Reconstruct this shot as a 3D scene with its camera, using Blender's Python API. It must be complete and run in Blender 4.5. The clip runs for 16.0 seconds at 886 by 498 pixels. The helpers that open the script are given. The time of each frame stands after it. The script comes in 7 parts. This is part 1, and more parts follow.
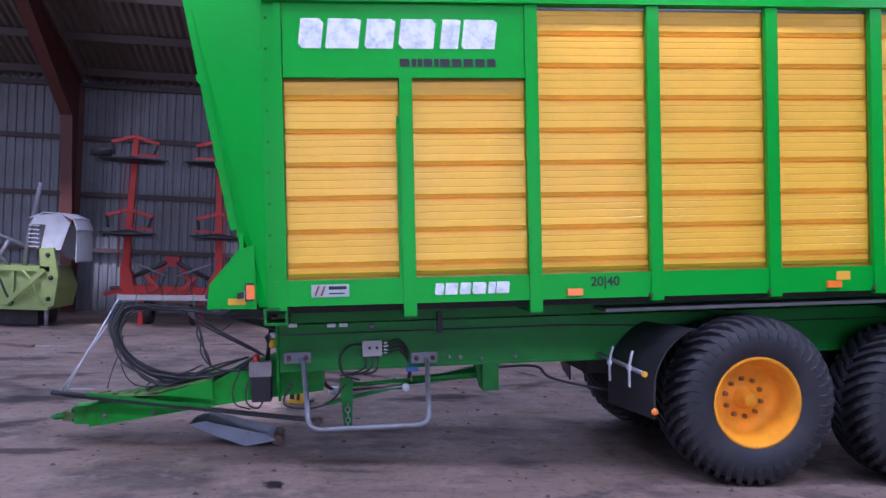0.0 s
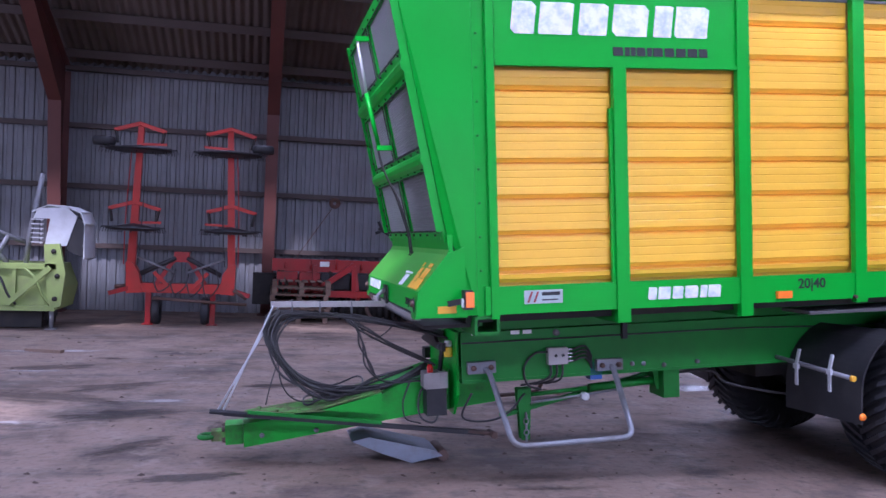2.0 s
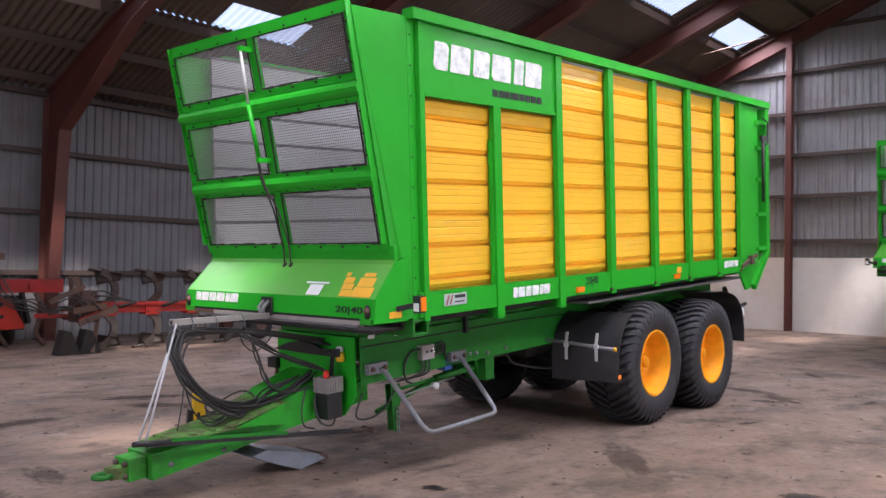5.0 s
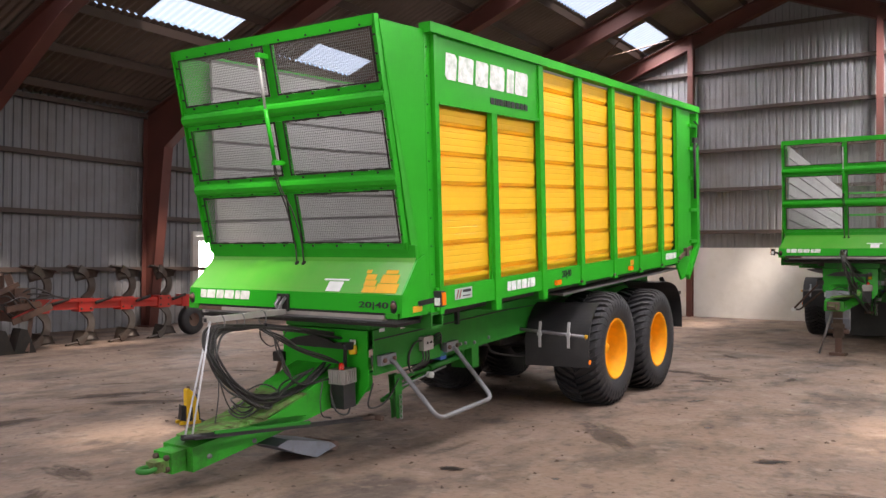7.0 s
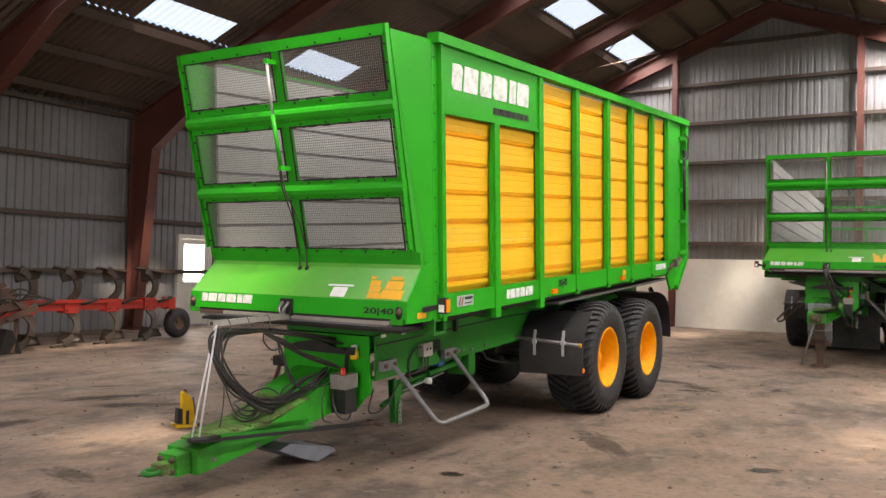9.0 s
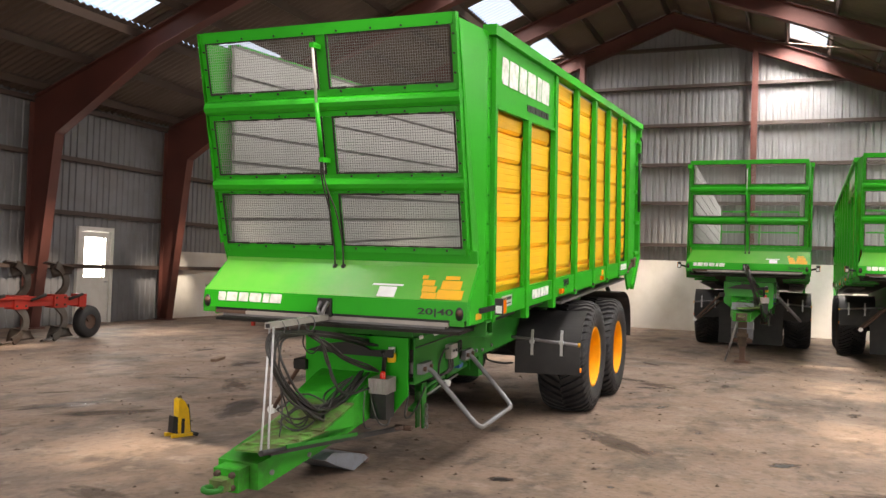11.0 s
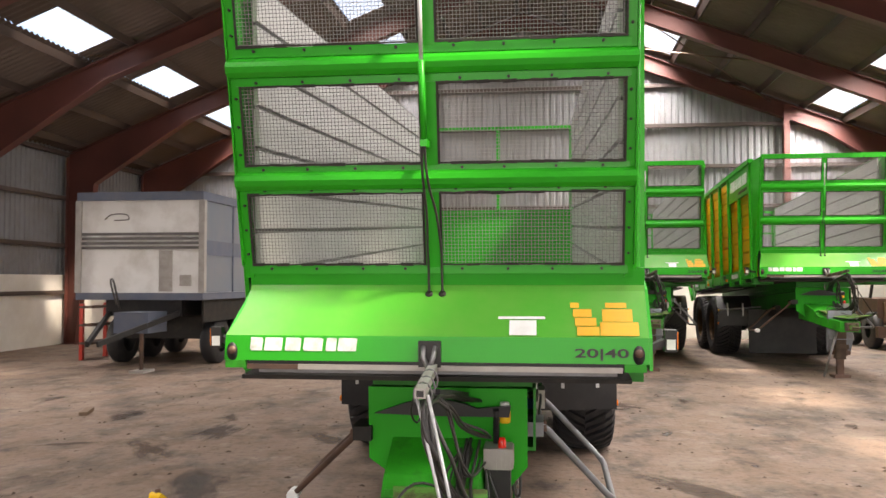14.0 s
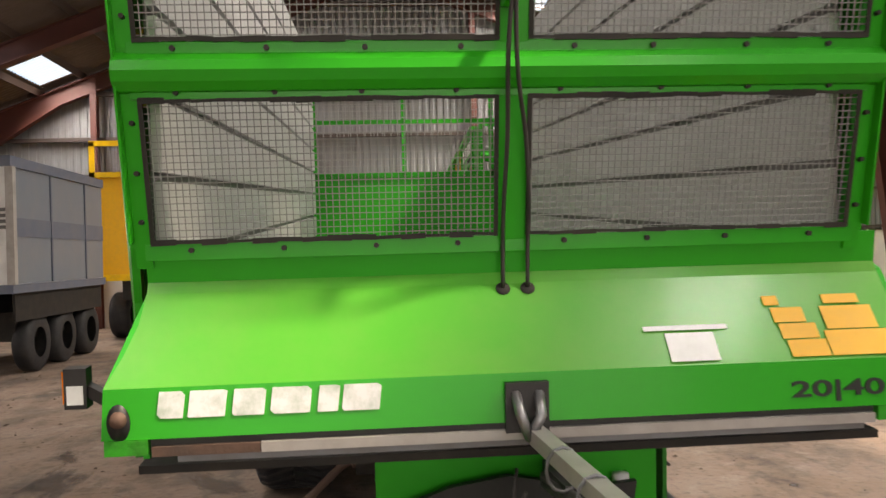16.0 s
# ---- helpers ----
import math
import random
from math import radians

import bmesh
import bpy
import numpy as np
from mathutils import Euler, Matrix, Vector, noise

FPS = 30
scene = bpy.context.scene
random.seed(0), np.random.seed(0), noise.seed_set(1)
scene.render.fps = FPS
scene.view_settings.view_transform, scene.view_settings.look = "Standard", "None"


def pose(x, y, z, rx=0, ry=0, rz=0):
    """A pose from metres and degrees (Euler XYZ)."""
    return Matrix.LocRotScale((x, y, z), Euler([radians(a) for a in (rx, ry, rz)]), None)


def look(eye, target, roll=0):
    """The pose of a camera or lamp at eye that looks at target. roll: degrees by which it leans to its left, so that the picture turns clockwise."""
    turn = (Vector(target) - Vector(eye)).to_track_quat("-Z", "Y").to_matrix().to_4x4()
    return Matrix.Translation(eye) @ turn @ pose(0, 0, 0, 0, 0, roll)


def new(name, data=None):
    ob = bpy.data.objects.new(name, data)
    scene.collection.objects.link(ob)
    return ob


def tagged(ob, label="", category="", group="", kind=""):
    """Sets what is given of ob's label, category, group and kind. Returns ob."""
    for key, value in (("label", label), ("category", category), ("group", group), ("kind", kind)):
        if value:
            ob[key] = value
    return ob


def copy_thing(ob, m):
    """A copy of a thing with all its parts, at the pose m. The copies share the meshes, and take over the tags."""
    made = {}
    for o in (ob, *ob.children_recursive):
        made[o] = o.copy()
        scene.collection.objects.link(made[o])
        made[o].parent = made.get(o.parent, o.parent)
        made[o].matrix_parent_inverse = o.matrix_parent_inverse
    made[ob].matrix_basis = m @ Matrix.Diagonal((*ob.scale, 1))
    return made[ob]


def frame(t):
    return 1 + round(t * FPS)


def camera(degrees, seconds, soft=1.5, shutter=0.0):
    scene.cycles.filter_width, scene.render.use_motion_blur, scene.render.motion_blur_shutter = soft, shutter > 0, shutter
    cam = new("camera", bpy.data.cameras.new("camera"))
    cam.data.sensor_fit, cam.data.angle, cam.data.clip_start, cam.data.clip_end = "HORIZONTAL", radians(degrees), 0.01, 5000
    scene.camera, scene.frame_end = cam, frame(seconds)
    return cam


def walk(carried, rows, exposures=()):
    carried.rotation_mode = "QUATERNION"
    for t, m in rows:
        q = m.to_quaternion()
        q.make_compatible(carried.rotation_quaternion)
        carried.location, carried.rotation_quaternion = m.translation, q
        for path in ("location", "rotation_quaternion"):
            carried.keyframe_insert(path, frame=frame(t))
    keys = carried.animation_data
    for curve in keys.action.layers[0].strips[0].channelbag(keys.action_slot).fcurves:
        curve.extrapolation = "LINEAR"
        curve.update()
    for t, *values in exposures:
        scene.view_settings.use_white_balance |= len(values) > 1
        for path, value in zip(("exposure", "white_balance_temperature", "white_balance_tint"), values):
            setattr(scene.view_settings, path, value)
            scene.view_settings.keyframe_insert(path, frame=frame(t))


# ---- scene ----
cam = camera(56.1, 16.0, soft=1.45, shutter=0.25)
PATH = [
    (0.0, (0.463, 0.897, 1.796), (0.691, 2.884, 1.798), 2.47),
    (0.5, (-0.042, 1.037, 1.779), (0.237, 3.017, 1.789), 1.98),
    (1.0, (-0.565, 1.181, 1.782), (-0.264, 3.158, 1.804), 1.62),
    (1.5, (-1.103, 1.365, 1.802), (-0.689, 3.321, 1.800), 2.15),
    (2.0, (-1.607, 1.705, 1.803), (-1.180, 3.659, 1.787), 2.24),
    (2.5, (-2.154, 1.887, 1.783), (-1.579, 3.803, 1.775), 2.84),
    (3.0, (-2.685, 2.072, 1.752), (-1.928, 3.922, 1.806), 3.12),
    (3.5, (-3.326, 2.258, 1.676), (-2.317, 3.982, 1.785), 2.45),
    (4.0, (-3.938, 2.445, 1.650), (-2.712, 4.021, 1.759), 2.21),
    (4.5, (-4.365, 2.687, 1.686), (-2.998, 4.145, 1.763), 1.65),
    (5.0, (-4.830, 2.881, 1.701), (-3.326, 4.199, 1.746), 1.07),
    (7.5, (-5.908, 3.420, 1.748), (-4.238, 4.519, 1.777), 0.63),
    (8.0, (-5.940, 3.415, 1.752), (-4.270, 4.516, 1.788), 1.03),
    (8.5, (-5.959, 3.413, 1.747), (-4.291, 4.516, 1.780), 1.26),
    (9.0, (-6.023, 3.529, 1.741), (-4.329, 4.590, 1.784), 1.44),
    (9.5, (-6.135, 3.824, 1.741), (-4.398, 4.815, 1.786), 2.01),
    (10.0, (-6.358, 4.190, 1.711), (-4.581, 5.107, 1.758), 2.43),
    (12.5, (-6.580, 6.514, 1.740), (-4.648, 7.030, 1.766), -0.05),
    (13.0, (-6.310, 7.039, 1.753), (-4.356, 7.462, 1.772), -0.19),
    (13.5, (-5.874, 7.462, 1.766), (-3.904, 7.806, 1.794), 0.82),
    (14.0, (-5.332, 7.852, 1.784), (-3.349, 8.103, 1.858), 0.01),
    (14.5, (-4.792, 8.187, 1.814), (-2.797, 8.311, 1.866), -0.29),
    (15.0, (-4.218, 8.479, 1.811), (-2.219, 8.500, 1.857), -0.31),
    (15.5, (-3.648, 8.785, 1.799), (-1.651, 8.672, 1.819), -1.38),
    (16.0, (-3.028, 8.956, 1.820), (-1.034, 8.801, 1.830), -1.67),
]
EXPOSURES = [
    (0.0, 0.40, 5020, 38), (1.0, 0.46, 5020, 38), (2.0, 0.66, 5050, 39), (2.5, 0.82, 5050, 40), (3.2, 0.76, 5300, 37), (4.0, 0.68, 5900, 28), (5.0, 0.72, 6300, 26), (7.5, 0.78, 7150, 19),
    (10.0, 0.80, 7600, 16), (12.5, 1.14, 7500, 16), (14.0, 1.16, 7500, 17), (15.0, 1.00, 7600, 17), (15.5, 0.86, 7800, 16), (16.0, 0.80, 7900, 16),
]
walk(cam, [(t, look(eye, target, roll)) for t, eye, target, roll in PATH], EXPOSURES)

# ---- world, sun, daylight ----
world = bpy.data.worlds.new("daylight")
scene.world = world
world.use_nodes = True
wn = world.node_tree
bg = wn.nodes["Background"]
sky = wn.nodes.new("ShaderNodeTexSky")
sky.sky_type = "NISHITA"
sky.sun_disc = False
sky.sun_elevation = radians(55)
sky.sun_rotation = radians(206)
wn.links.new(sky.outputs[0], bg.inputs[0])
bg.inputs[1].default_value = 0.15

sun = new("sun", bpy.data.lights.new("sun", "SUN"))
sun.data.energy = 5.0
sun.data.angle = radians(4.5)
sun.data.color = (1.0, 0.93, 0.80)
sun.matrix_world = look((0, 0, 30), (0.30 * 30, 0.65 * 30, 0))


def daylight(name, at, target, sx, sy, watts, colour=(1, 1, 1), spread=180):
    lamp = bpy.data.lights.new(name, "AREA")
    lamp.shape, lamp.size, lamp.size_y = "RECTANGLE", sx, sy
    lamp.energy, lamp.color, lamp.spread = watts, colour, radians(spread)
    ob = new(name, lamp)
    ob.matrix_world = look(at, target)
    return ob


SKY_NORTH_W, SKY_SOUTH_W, SKY_GABLE = 34, 92, 3.2
SKY_WEST = 0.4
GATE_SOUTH_W, GATE_WEST_W = 90, 290


# ---- materials ----
def mat(name, colour, rough=0.6, metal=0.0, grain=0.12, scale=6.0, dirt=None, dirt_amount=0.35, dirt_scale=1.2, bump=0.05, bump_scale=40.0, coat=0.0, random=0.0, gloss=0.5, edge=(0.44, 0.66)):
    """A procedural surface: fine grain, larger stains of another colour, fine relief."""
    m = bpy.data.materials.new(name)
    m.use_nodes = True
    nt = m.node_tree
    b = nt.nodes["Principled BSDF"]
    b.inputs["Roughness"].default_value = rough
    b.inputs["Metallic"].default_value = metal
    b.inputs["Coat Weight"].default_value = coat
    b.inputs["Specular IOR Level"].default_value = gloss
    b.inputs["Coat Roughness"].default_value = 0.12
    tc = nt.nodes.new("ShaderNodeTexCoord")
    n1 = nt.nodes.new("ShaderNodeTexNoise")
    n1.inputs["Scale"].default_value = scale
    n1.inputs["Detail"].default_value = 6
    nt.links.new(tc.outputs["Object"], n1.inputs["Vector"])
    mix = nt.nodes.new("ShaderNodeMix")
    mix.data_type = "RGBA"
    c = colour
    mix.inputs[6].default_value = (*[v * (1 - grain) for v in c], 1)
    mix.inputs[7].default_value = (*[min(1, v * (1 + grain)) for v in c], 1)
    nt.links.new(n1.outputs["Fac"], mix.inputs[0])
    out = mix.outputs[2]
    if dirt:
        n2 = nt.nodes.new("ShaderNodeTexNoise")
        n2.inputs["Scale"].default_value = dirt_scale
        n2.inputs["Detail"].default_value = 8
        n2.inputs["Roughness"].default_value = 0.65
        nt.links.new(tc.outputs["Object"], n2.inputs["Vector"])
        r = nt.nodes.new("ShaderNodeMapRange")
        r.inputs[1].default_value, r.inputs[2].default_value = edge
        r.inputs[3].default_value, r.inputs[4].default_value = 0.0, dirt_amount
        nt.links.new(n2.outputs["Fac"], r.inputs[0])
        mx = nt.nodes.new("ShaderNodeMix")
        mx.data_type = "RGBA"
        mx.inputs[7].default_value = (*dirt, 1)
        nt.links.new(r.outputs[0], mx.inputs[0])
        nt.links.new(out, mx.inputs[6])
        out = mx.outputs[2]
    if random:
        oi = nt.nodes.new("ShaderNodeObjectInfo")
        hv = nt.nodes.new("ShaderNodeHueSaturation")
        mr = nt.nodes.new("ShaderNodeMapRange")
        mr.inputs[3].default_value, mr.inputs[4].default_value = 1 - random, 1 + random
        nt.links.new(oi.outputs["Random"], mr.inputs[0])
        nt.links.new(mr.outputs[0], hv.inputs["Value"])
        nt.links.new(out, hv.inputs["Color"])
        out = hv.outputs["Color"]
    nt.links.new(out, b.inputs["Base Color"])
    if bump:
        n3 = nt.nodes.new("ShaderNodeTexNoise")
        n3.inputs["Scale"].default_value = bump_scale
        n3.inputs["Detail"].default_value = 5
        nt.links.new(tc.outputs["Object"], n3.inputs["Vector"])
        bp = nt.nodes.new("ShaderNodeBump")
        bp.inputs["Strength"].default_value = bump
        bp.inputs["Distance"].default_value = 0.02
        nt.links.new(n3.outputs["Fac"], bp.inputs["Height"])
        nt.links.new(bp.outputs[0], b.inputs["Normal"])
    return m


GREEN = mat("green_paint", (0.005, 0.36, 0.018), 0.36, 0, 0.06, 2.5, (0.010, 0.25, 0.010), 0.3, 0.9, 0.02, 18, 0.08, gloss=0.2)
# Paler green: the light on the hood slope is put into the colour.
GREEN_LIT = mat("lit_green_paint", (0.055, 0.37, 0.03), 0.34, 0, 0.06, 2.5, (0.13, 0.37, 0.06), 0.6, 1.1, 0.02, 18, 0.1, gloss=0.35)
# Darker green: undergear shade put into the colour, under patchy dirt.
GREEN_DARK = mat("shaded_dirty_green_paint", (0.007, 0.20, 0.016), 0.5, 0, 0.2, 5, (0.012, 0.026, 0.009), 0.45, 1.3, 0.05, 50, gloss=0.35, edge=(0.42, 0.72))
YELLOW = mat("yellow_paint", (0.92, 0.51, 0.018), 0.42, 0, 0.05, 3, (0.55, 0.28, 0.03), 0.22, 1.1, 0.02, 30, 0.2, 0.04)
RIM = mat("rim_yellow_paint", (0.92, 0.37, 0.008), 0.45, 0, 0.06, 5, (0.40, 0.17, 0.02), 0.35, 4.0, 0.03, 40, 0.0, gloss=0.12)
DARKRIM = mat("dark_rim_paint", (0.10, 0.05, 0.012), 0.6, 0, 0.2, 6, (0.03, 0.025, 0.02), 0.8, 4.0, 0.1, 50)
RUSTYNUT = mat("rusty_yellow_nut", (0.36, 0.13, 0.02), 0.6, 0, 0.2, 20, (0.12, 0.05, 0.02), 0.6, 9.0, 0.1, 60)
RUBBER = mat("rubber", (0.016, 0.0165, 0.02), 0.6, 0, 0.25, 12, (0.05, 0.045, 0.04), 0.4, 5.0, 0.15, 90)
BLACK = mat("black_plastic", (0.013, 0.013, 0.015), 0.5, 0, 0.2, 10, (0.05, 0.045, 0.042), 0.3, 3.0, 0.05, 60)
HOSE = mat("hose_rubber", (0.028, 0.026, 0.026), 0.45, 0, 0.2, 30, (0.07, 0.065, 0.06), 0.3, 8.0, 0.0)
STEEL = mat("worn_steel", (0.33, 0.34, 0.36), 0.42, 0.75, 0.15, 14, (0.20, 0.13, 0.09), 0.4, 6.0, 0.06, 90)
GALV = mat("galvanised_steel", (0.20, 0.205, 0.22), 0.55, 0.3, 0.2, 18, (0.14, 0.125, 0.11), 0.6, 5.0, 0.04, 90)
ALU = mat("dull_aluminium", (0.42, 0.40, 0.38), 0.5, 0.4, 0.12, 10, (0.22, 0.19, 0.17), 0.4, 4.0, 0.03, 60)
PLOUGHSTEEL = mat("weathered_plough_steel", (0.10, 0.088, 0.08), 0.5, 0.5, 0.25, 9, (0.07, 0.04, 0.028), 0.8, 4.0, 0.1, 60)
ZINC = mat("bright_zinc", (0.55, 0.56, 0.58), 0.4, 0.2, 0.1, 20, (0.3, 0.28, 0.26), 0.4, 9.0, 0.0)
CHROME = mat("chrome", (0.75, 0.75, 0.77), 0.14, 1.0, 0.03, 10, bump=0)
LINING = mat("worn_grey_lining", (0.44, 0.445, 0.44), 0.42, 0.2, 0.15, 4, (0.36, 0.35, 0.33), 0.5, 1.0, 0.04, 40)
SCREEN = mat("wire_screen", (0.27, 0.27, 0.265), 0.6, 0.0, 0.1, 20, bump=0)
PALELABEL = mat("pale_grey_label", (0.42, 0.50, 0.46), 0.45, 0, 0.05, 12, (0.25, 0.32, 0.28), 0.4, 9.0, 0.0)
WHITE = mat("white_sticker", (0.80, 0.82, 0.82), 0.45, 0, 0.04, 12, (0.5, 0.52, 0.5), 0.3, 9.0, 0.0)
WORNWHITE = mat("worn_white_print", (0.80, 0.82, 0.82), 0.45, 0, 0.04, 12, (0.16, 0.30, 0.18), 0.55, 11.0, 0.0)
GREEN_GRIMY = mat("grimy_green_paint", (0.010, 0.31, 0.016), 0.45, 0, 0.15, 7, (0.03, 0.05, 0.015), 0.7, 3.4, 0.12, 60, gloss=0.35, edge=(0.50, 0.68))
MUD_DECK = mat("muddy_tread_plate", (0.105, 0.130, 0.050), 0.9, 0, 0.5, 14, (0.10, 0.31, 0.055), 0.85, 7.0, 0.6, 45, gloss=0.2, edge=(0.46, 0.60))
EARTH = mat("dry_earth", (0.075, 0.052, 0.038), 0.95, 0, 0.35, 6, (0.15, 0.11, 0.085), 0.6, 1.5, 0.2, 60)
GRIME = mat("grimy_dark_steel", (0.02, 0.018, 0.017), 0.7, 0.2, 0.2, 8, (0.05, 0.04, 0.03), 0.5, 5.0, 0.08, 60)
FOOT = mat("scuffed_blue_grey_steel", (0.22, 0.24, 0.28), 0.55, 0.3, 0.15, 10, (0.12, 0.10, 0.09), 0.6, 5.0, 0.08, 60)
INK = mat("black_ink", (0.012, 0.014, 0.013), 0.5, 0, 0.1, 12, bump=0)
LABEL = mat("yellow_label", (0.80, 0.42, 0.015), 0.5, 0, 0.05, 12, (0.5, 0.3, 0.05), 0.2, 9.0, 0.0)
SAFETY = mat("safety_yellow", (0.85, 0.52, 0.01), 0.45, 0, 0.08, 10, (0.3, 0.2, 0.05), 0.3, 8.0, 0.0)
AMBER = mat("amber_lens", (0.95, 0.22, 0.01), 0.2, 0, 0.05, 30, bump=0, coat=0.5)
REDLENS = mat("red_lens", (0.75, 0.02, 0.01), 0.2, 0, 0.05, 30, bump=0, coat=0.5)
BLUE = mat("blue_plastic", (0.03, 0.09, 0.30), 0.4, 0, 0.05, 30, bump=0)
RED = mat("red_paint", (0.36, 0.014, 0.012), 0.45, 0, 0.12, 5, (0.12, 0.03, 0.022), 0.6, 2.5, 0.05, 40)
ORANGE = mat("faded_red_orange_paint", (0.52, 0.032, 0.018), 0.45, 0, 0.1, 5, (0.20, 0.05, 0.03), 0.4, 2.5, 0.05, 40)
PLOUGHRED = mat("worn_red_paint", (0.44, 0.024, 0.016), 0.45, 0, 0.12, 5, (0.18, 0.045, 0.03), 0.5, 2.5, 0.05, 40)
RUST = mat("rusty_steel", (0.13, 0.075, 0.055), 0.7, 0.3, 0.25, 7, (0.06, 0.05, 0.045), 0.6, 3.0, 0.15, 50)
OXIDE = mat("red_oxide_primer", (0.112, 0.034, 0.026), 0.6, 0, 0.15, 4, (0.06, 0.022, 0.018), 0.6, 1.0, 0.05, 40)
PURLIN = mat("purlin_steel", (0.065, 0.045, 0.038), 0.6, 0, 0.15, 4, (0.06, 0.04, 0.035), 0.5, 1.5, 0.05, 40)
SHEET = mat("grey_wall_sheet", (0.25, 0.255, 0.27), 0.5, 0.2, 0.12, 2.5, (0.17, 0.15, 0.14), 0.55, 0.7, 0.04, 30)
# Darker copy of the sheet: the north wall's dimmer light in its colour.
SHEETDIM = mat("dim_wall_sheet", (0.19, 0.195, 0.213), 0.55, 0.2, 0.12, 2.5, (0.13, 0.115, 0.11), 0.55, 0.7, 0.04, 30)
ROOFING = mat("fibre_cement_roofing", (0.130, 0.097, 0.080), 0.85, 0, 0.15, 2.5, (0.085, 0.065, 0.055), 0.5, 0.6, 0.08, 40)
BLOCK = mat("whitewashed_blockwork", (0.72, 0.70, 0.66), 0.85, 0, 0.06, 4, (0.50, 0.46, 0.40), 0.45, 0.8, 0.12, 30)
DOORWHITE = mat("white_door_paint", (0.72, 0.71, 0.68), 0.5, 0, 0.05, 4, (0.45, 0.42, 0.38), 0.4, 2.0, 0.03, 40)
BOXWHITE = mat("white_box_panel", (0.74, 0.74, 0.74), 0.4, 0, 0.05, 3, (0.42, 0.39, 0.36), 0.5, 1.3, 0.03, 30)
# Darker blue grey: the shade on the trailer's side is in the colour.
BOXSHADE = mat("shaded_blue_grey_panel", (0.15, 0.175, 0.215), 0.45, 0, 0.06, 3, (0.20, 0.20, 0.21), 0.5, 1.3, 0.03, 30)
BOXBLUE = mat("slate_blue_trim", (0.10, 0.12, 0.17), 0.5, 0, 0.1, 4, (0.17, 0.16, 0.16), 0.4, 2.0, 0.03, 30)
DARKGREY = mat("dark_grey_band", (0.12, 0.115, 0.115), 0.5, 0, 0.1, 4, (0.2, 0.19, 0.18), 0.3, 2.0, 0.03, 30)
LIME = mat("faded_lime_paint", (0.27, 0.36, 0.10), 0.5, 0, 0.1, 5, (0.16, 0.17, 0.08), 0.5, 2.5, 0.05, 40)
WOOD = mat("pallet_wood", (0.18, 0.12, 0.085), 0.8, 0, 0.25, 8, (0.12, 0.09, 0.07), 0.5, 3.0, 0.15, 50, 0, 0.2)
CANVAS = mat("pale_canvas", (0.50, 0.52, 0.55), 0.8, 0, 0.08, 5, (0.3, 0.3, 0.3), 0.4, 3.0, 0.1, 30)


def stain_material(name, colour, rough, strength):
    """A patch that thins out to nothing at an uneven rim; made for a disc of radius 1."""
    m = bpy.data.materials.new(name)
    m.use_nodes = True
    nt = m.node_tree
    b = nt.nodes["Principled BSDF"]
    b.inputs["Base Color"].default_value = (*colour, 1)
    b.inputs["Roughness"].default_value = rough
    tc, oi = nt.nodes.new("ShaderNodeTexCoord"), nt.nodes.new("ShaderNodeObjectInfo")
    gr = nt.nodes.new("ShaderNodeTexGradient")
    gr.gradient_type = "SPHERICAL"
    nt.links.new(tc.outputs["Object"], gr.inputs[0])
    add = nt.nodes.new("ShaderNodeVectorMath")
    add.operation = "ADD"
    nt.links.new(tc.outputs["Object"], add.inputs[0])
    sc = nt.nodes.new("ShaderNodeVectorMath")
    sc.operation = "SCALE"
    sc.inputs[0].default_value = (37, 19, 11)
    nt.links.new(oi.outputs["Random"], sc.inputs["Scale"])
    nt.links.new(sc.outputs[0], add.inputs[1])
    ns = nt.nodes.new("ShaderNodeTexNoise")
    ns.inputs["Scale"].default_value, ns.inputs["Detail"].default_value, ns.inputs["Roughness"].default_value = 2.2, 7, 0.65
    nt.links.new(add.outputs[0], ns.inputs["Vector"])
    ad = nt.nodes.new("ShaderNodeMath")
    ad.operation = "MULTIPLY_ADD"
    ad.inputs[1].default_value = 0.55
    nt.links.new(gr.outputs["Fac"], ad.inputs[0])
    nt.links.new(ns.outputs["Fac"], ad.inputs[2])
    mr = nt.nodes.new("ShaderNodeMapRange")
    mr.inputs[1].default_value, mr.inputs[2].default_value, mr.inputs[4].default_value = 0.64, 0.86, strength
    nt.links.new(ad.outputs[0], mr.inputs[0])
    nt.links.new(mr.outputs[0], b.inputs["Alpha"])
    return m


DRIED = stain_material("dried_mud", (0.075, 0.056, 0.044), 0.95, 0.5)
STAIN = stain_material("oil_stain", (0.025, 0.02, 0.018), 0.45, 0.55)
OIL = stain_material("fresh_oil", (0.016, 0.012, 0.011), 0.45, 0.9)
PALESMEAR = stain_material("pale_floor_smear", (0.55, 0.50, 0.48), 0.9, 0.55)
PANE = bpy.data.materials.new("clear_pane")
PANE.use_nodes = True
PANE.node_tree.nodes["Principled BSDF"].inputs["Transmission Weight"].default_value = 1.0
PANE.node_tree.nodes["Principled BSDF"].inputs["Roughness"].default_value = 0.25
PANE.node_tree.nodes["Principled BSDF"].inputs["Base Color"].default_value = (0.95, 0.97, 0.97, 1)
GRP = bpy.data.materials.new("translucent_plastic_sheet")
GRP.use_nodes = True
_n = GRP.node_tree.nodes
_n.remove(_n["Principled BSDF"])
_t, _c, _m = _n.new("ShaderNodeBsdfTranslucent"), _n.new("ShaderNodeBsdfTransparent"), _n.new("ShaderNodeMixShader")
_t.inputs[0].default_value = (0.93, 0.92, 0.89, 1)
_m.inputs[0].default_value = 0.72
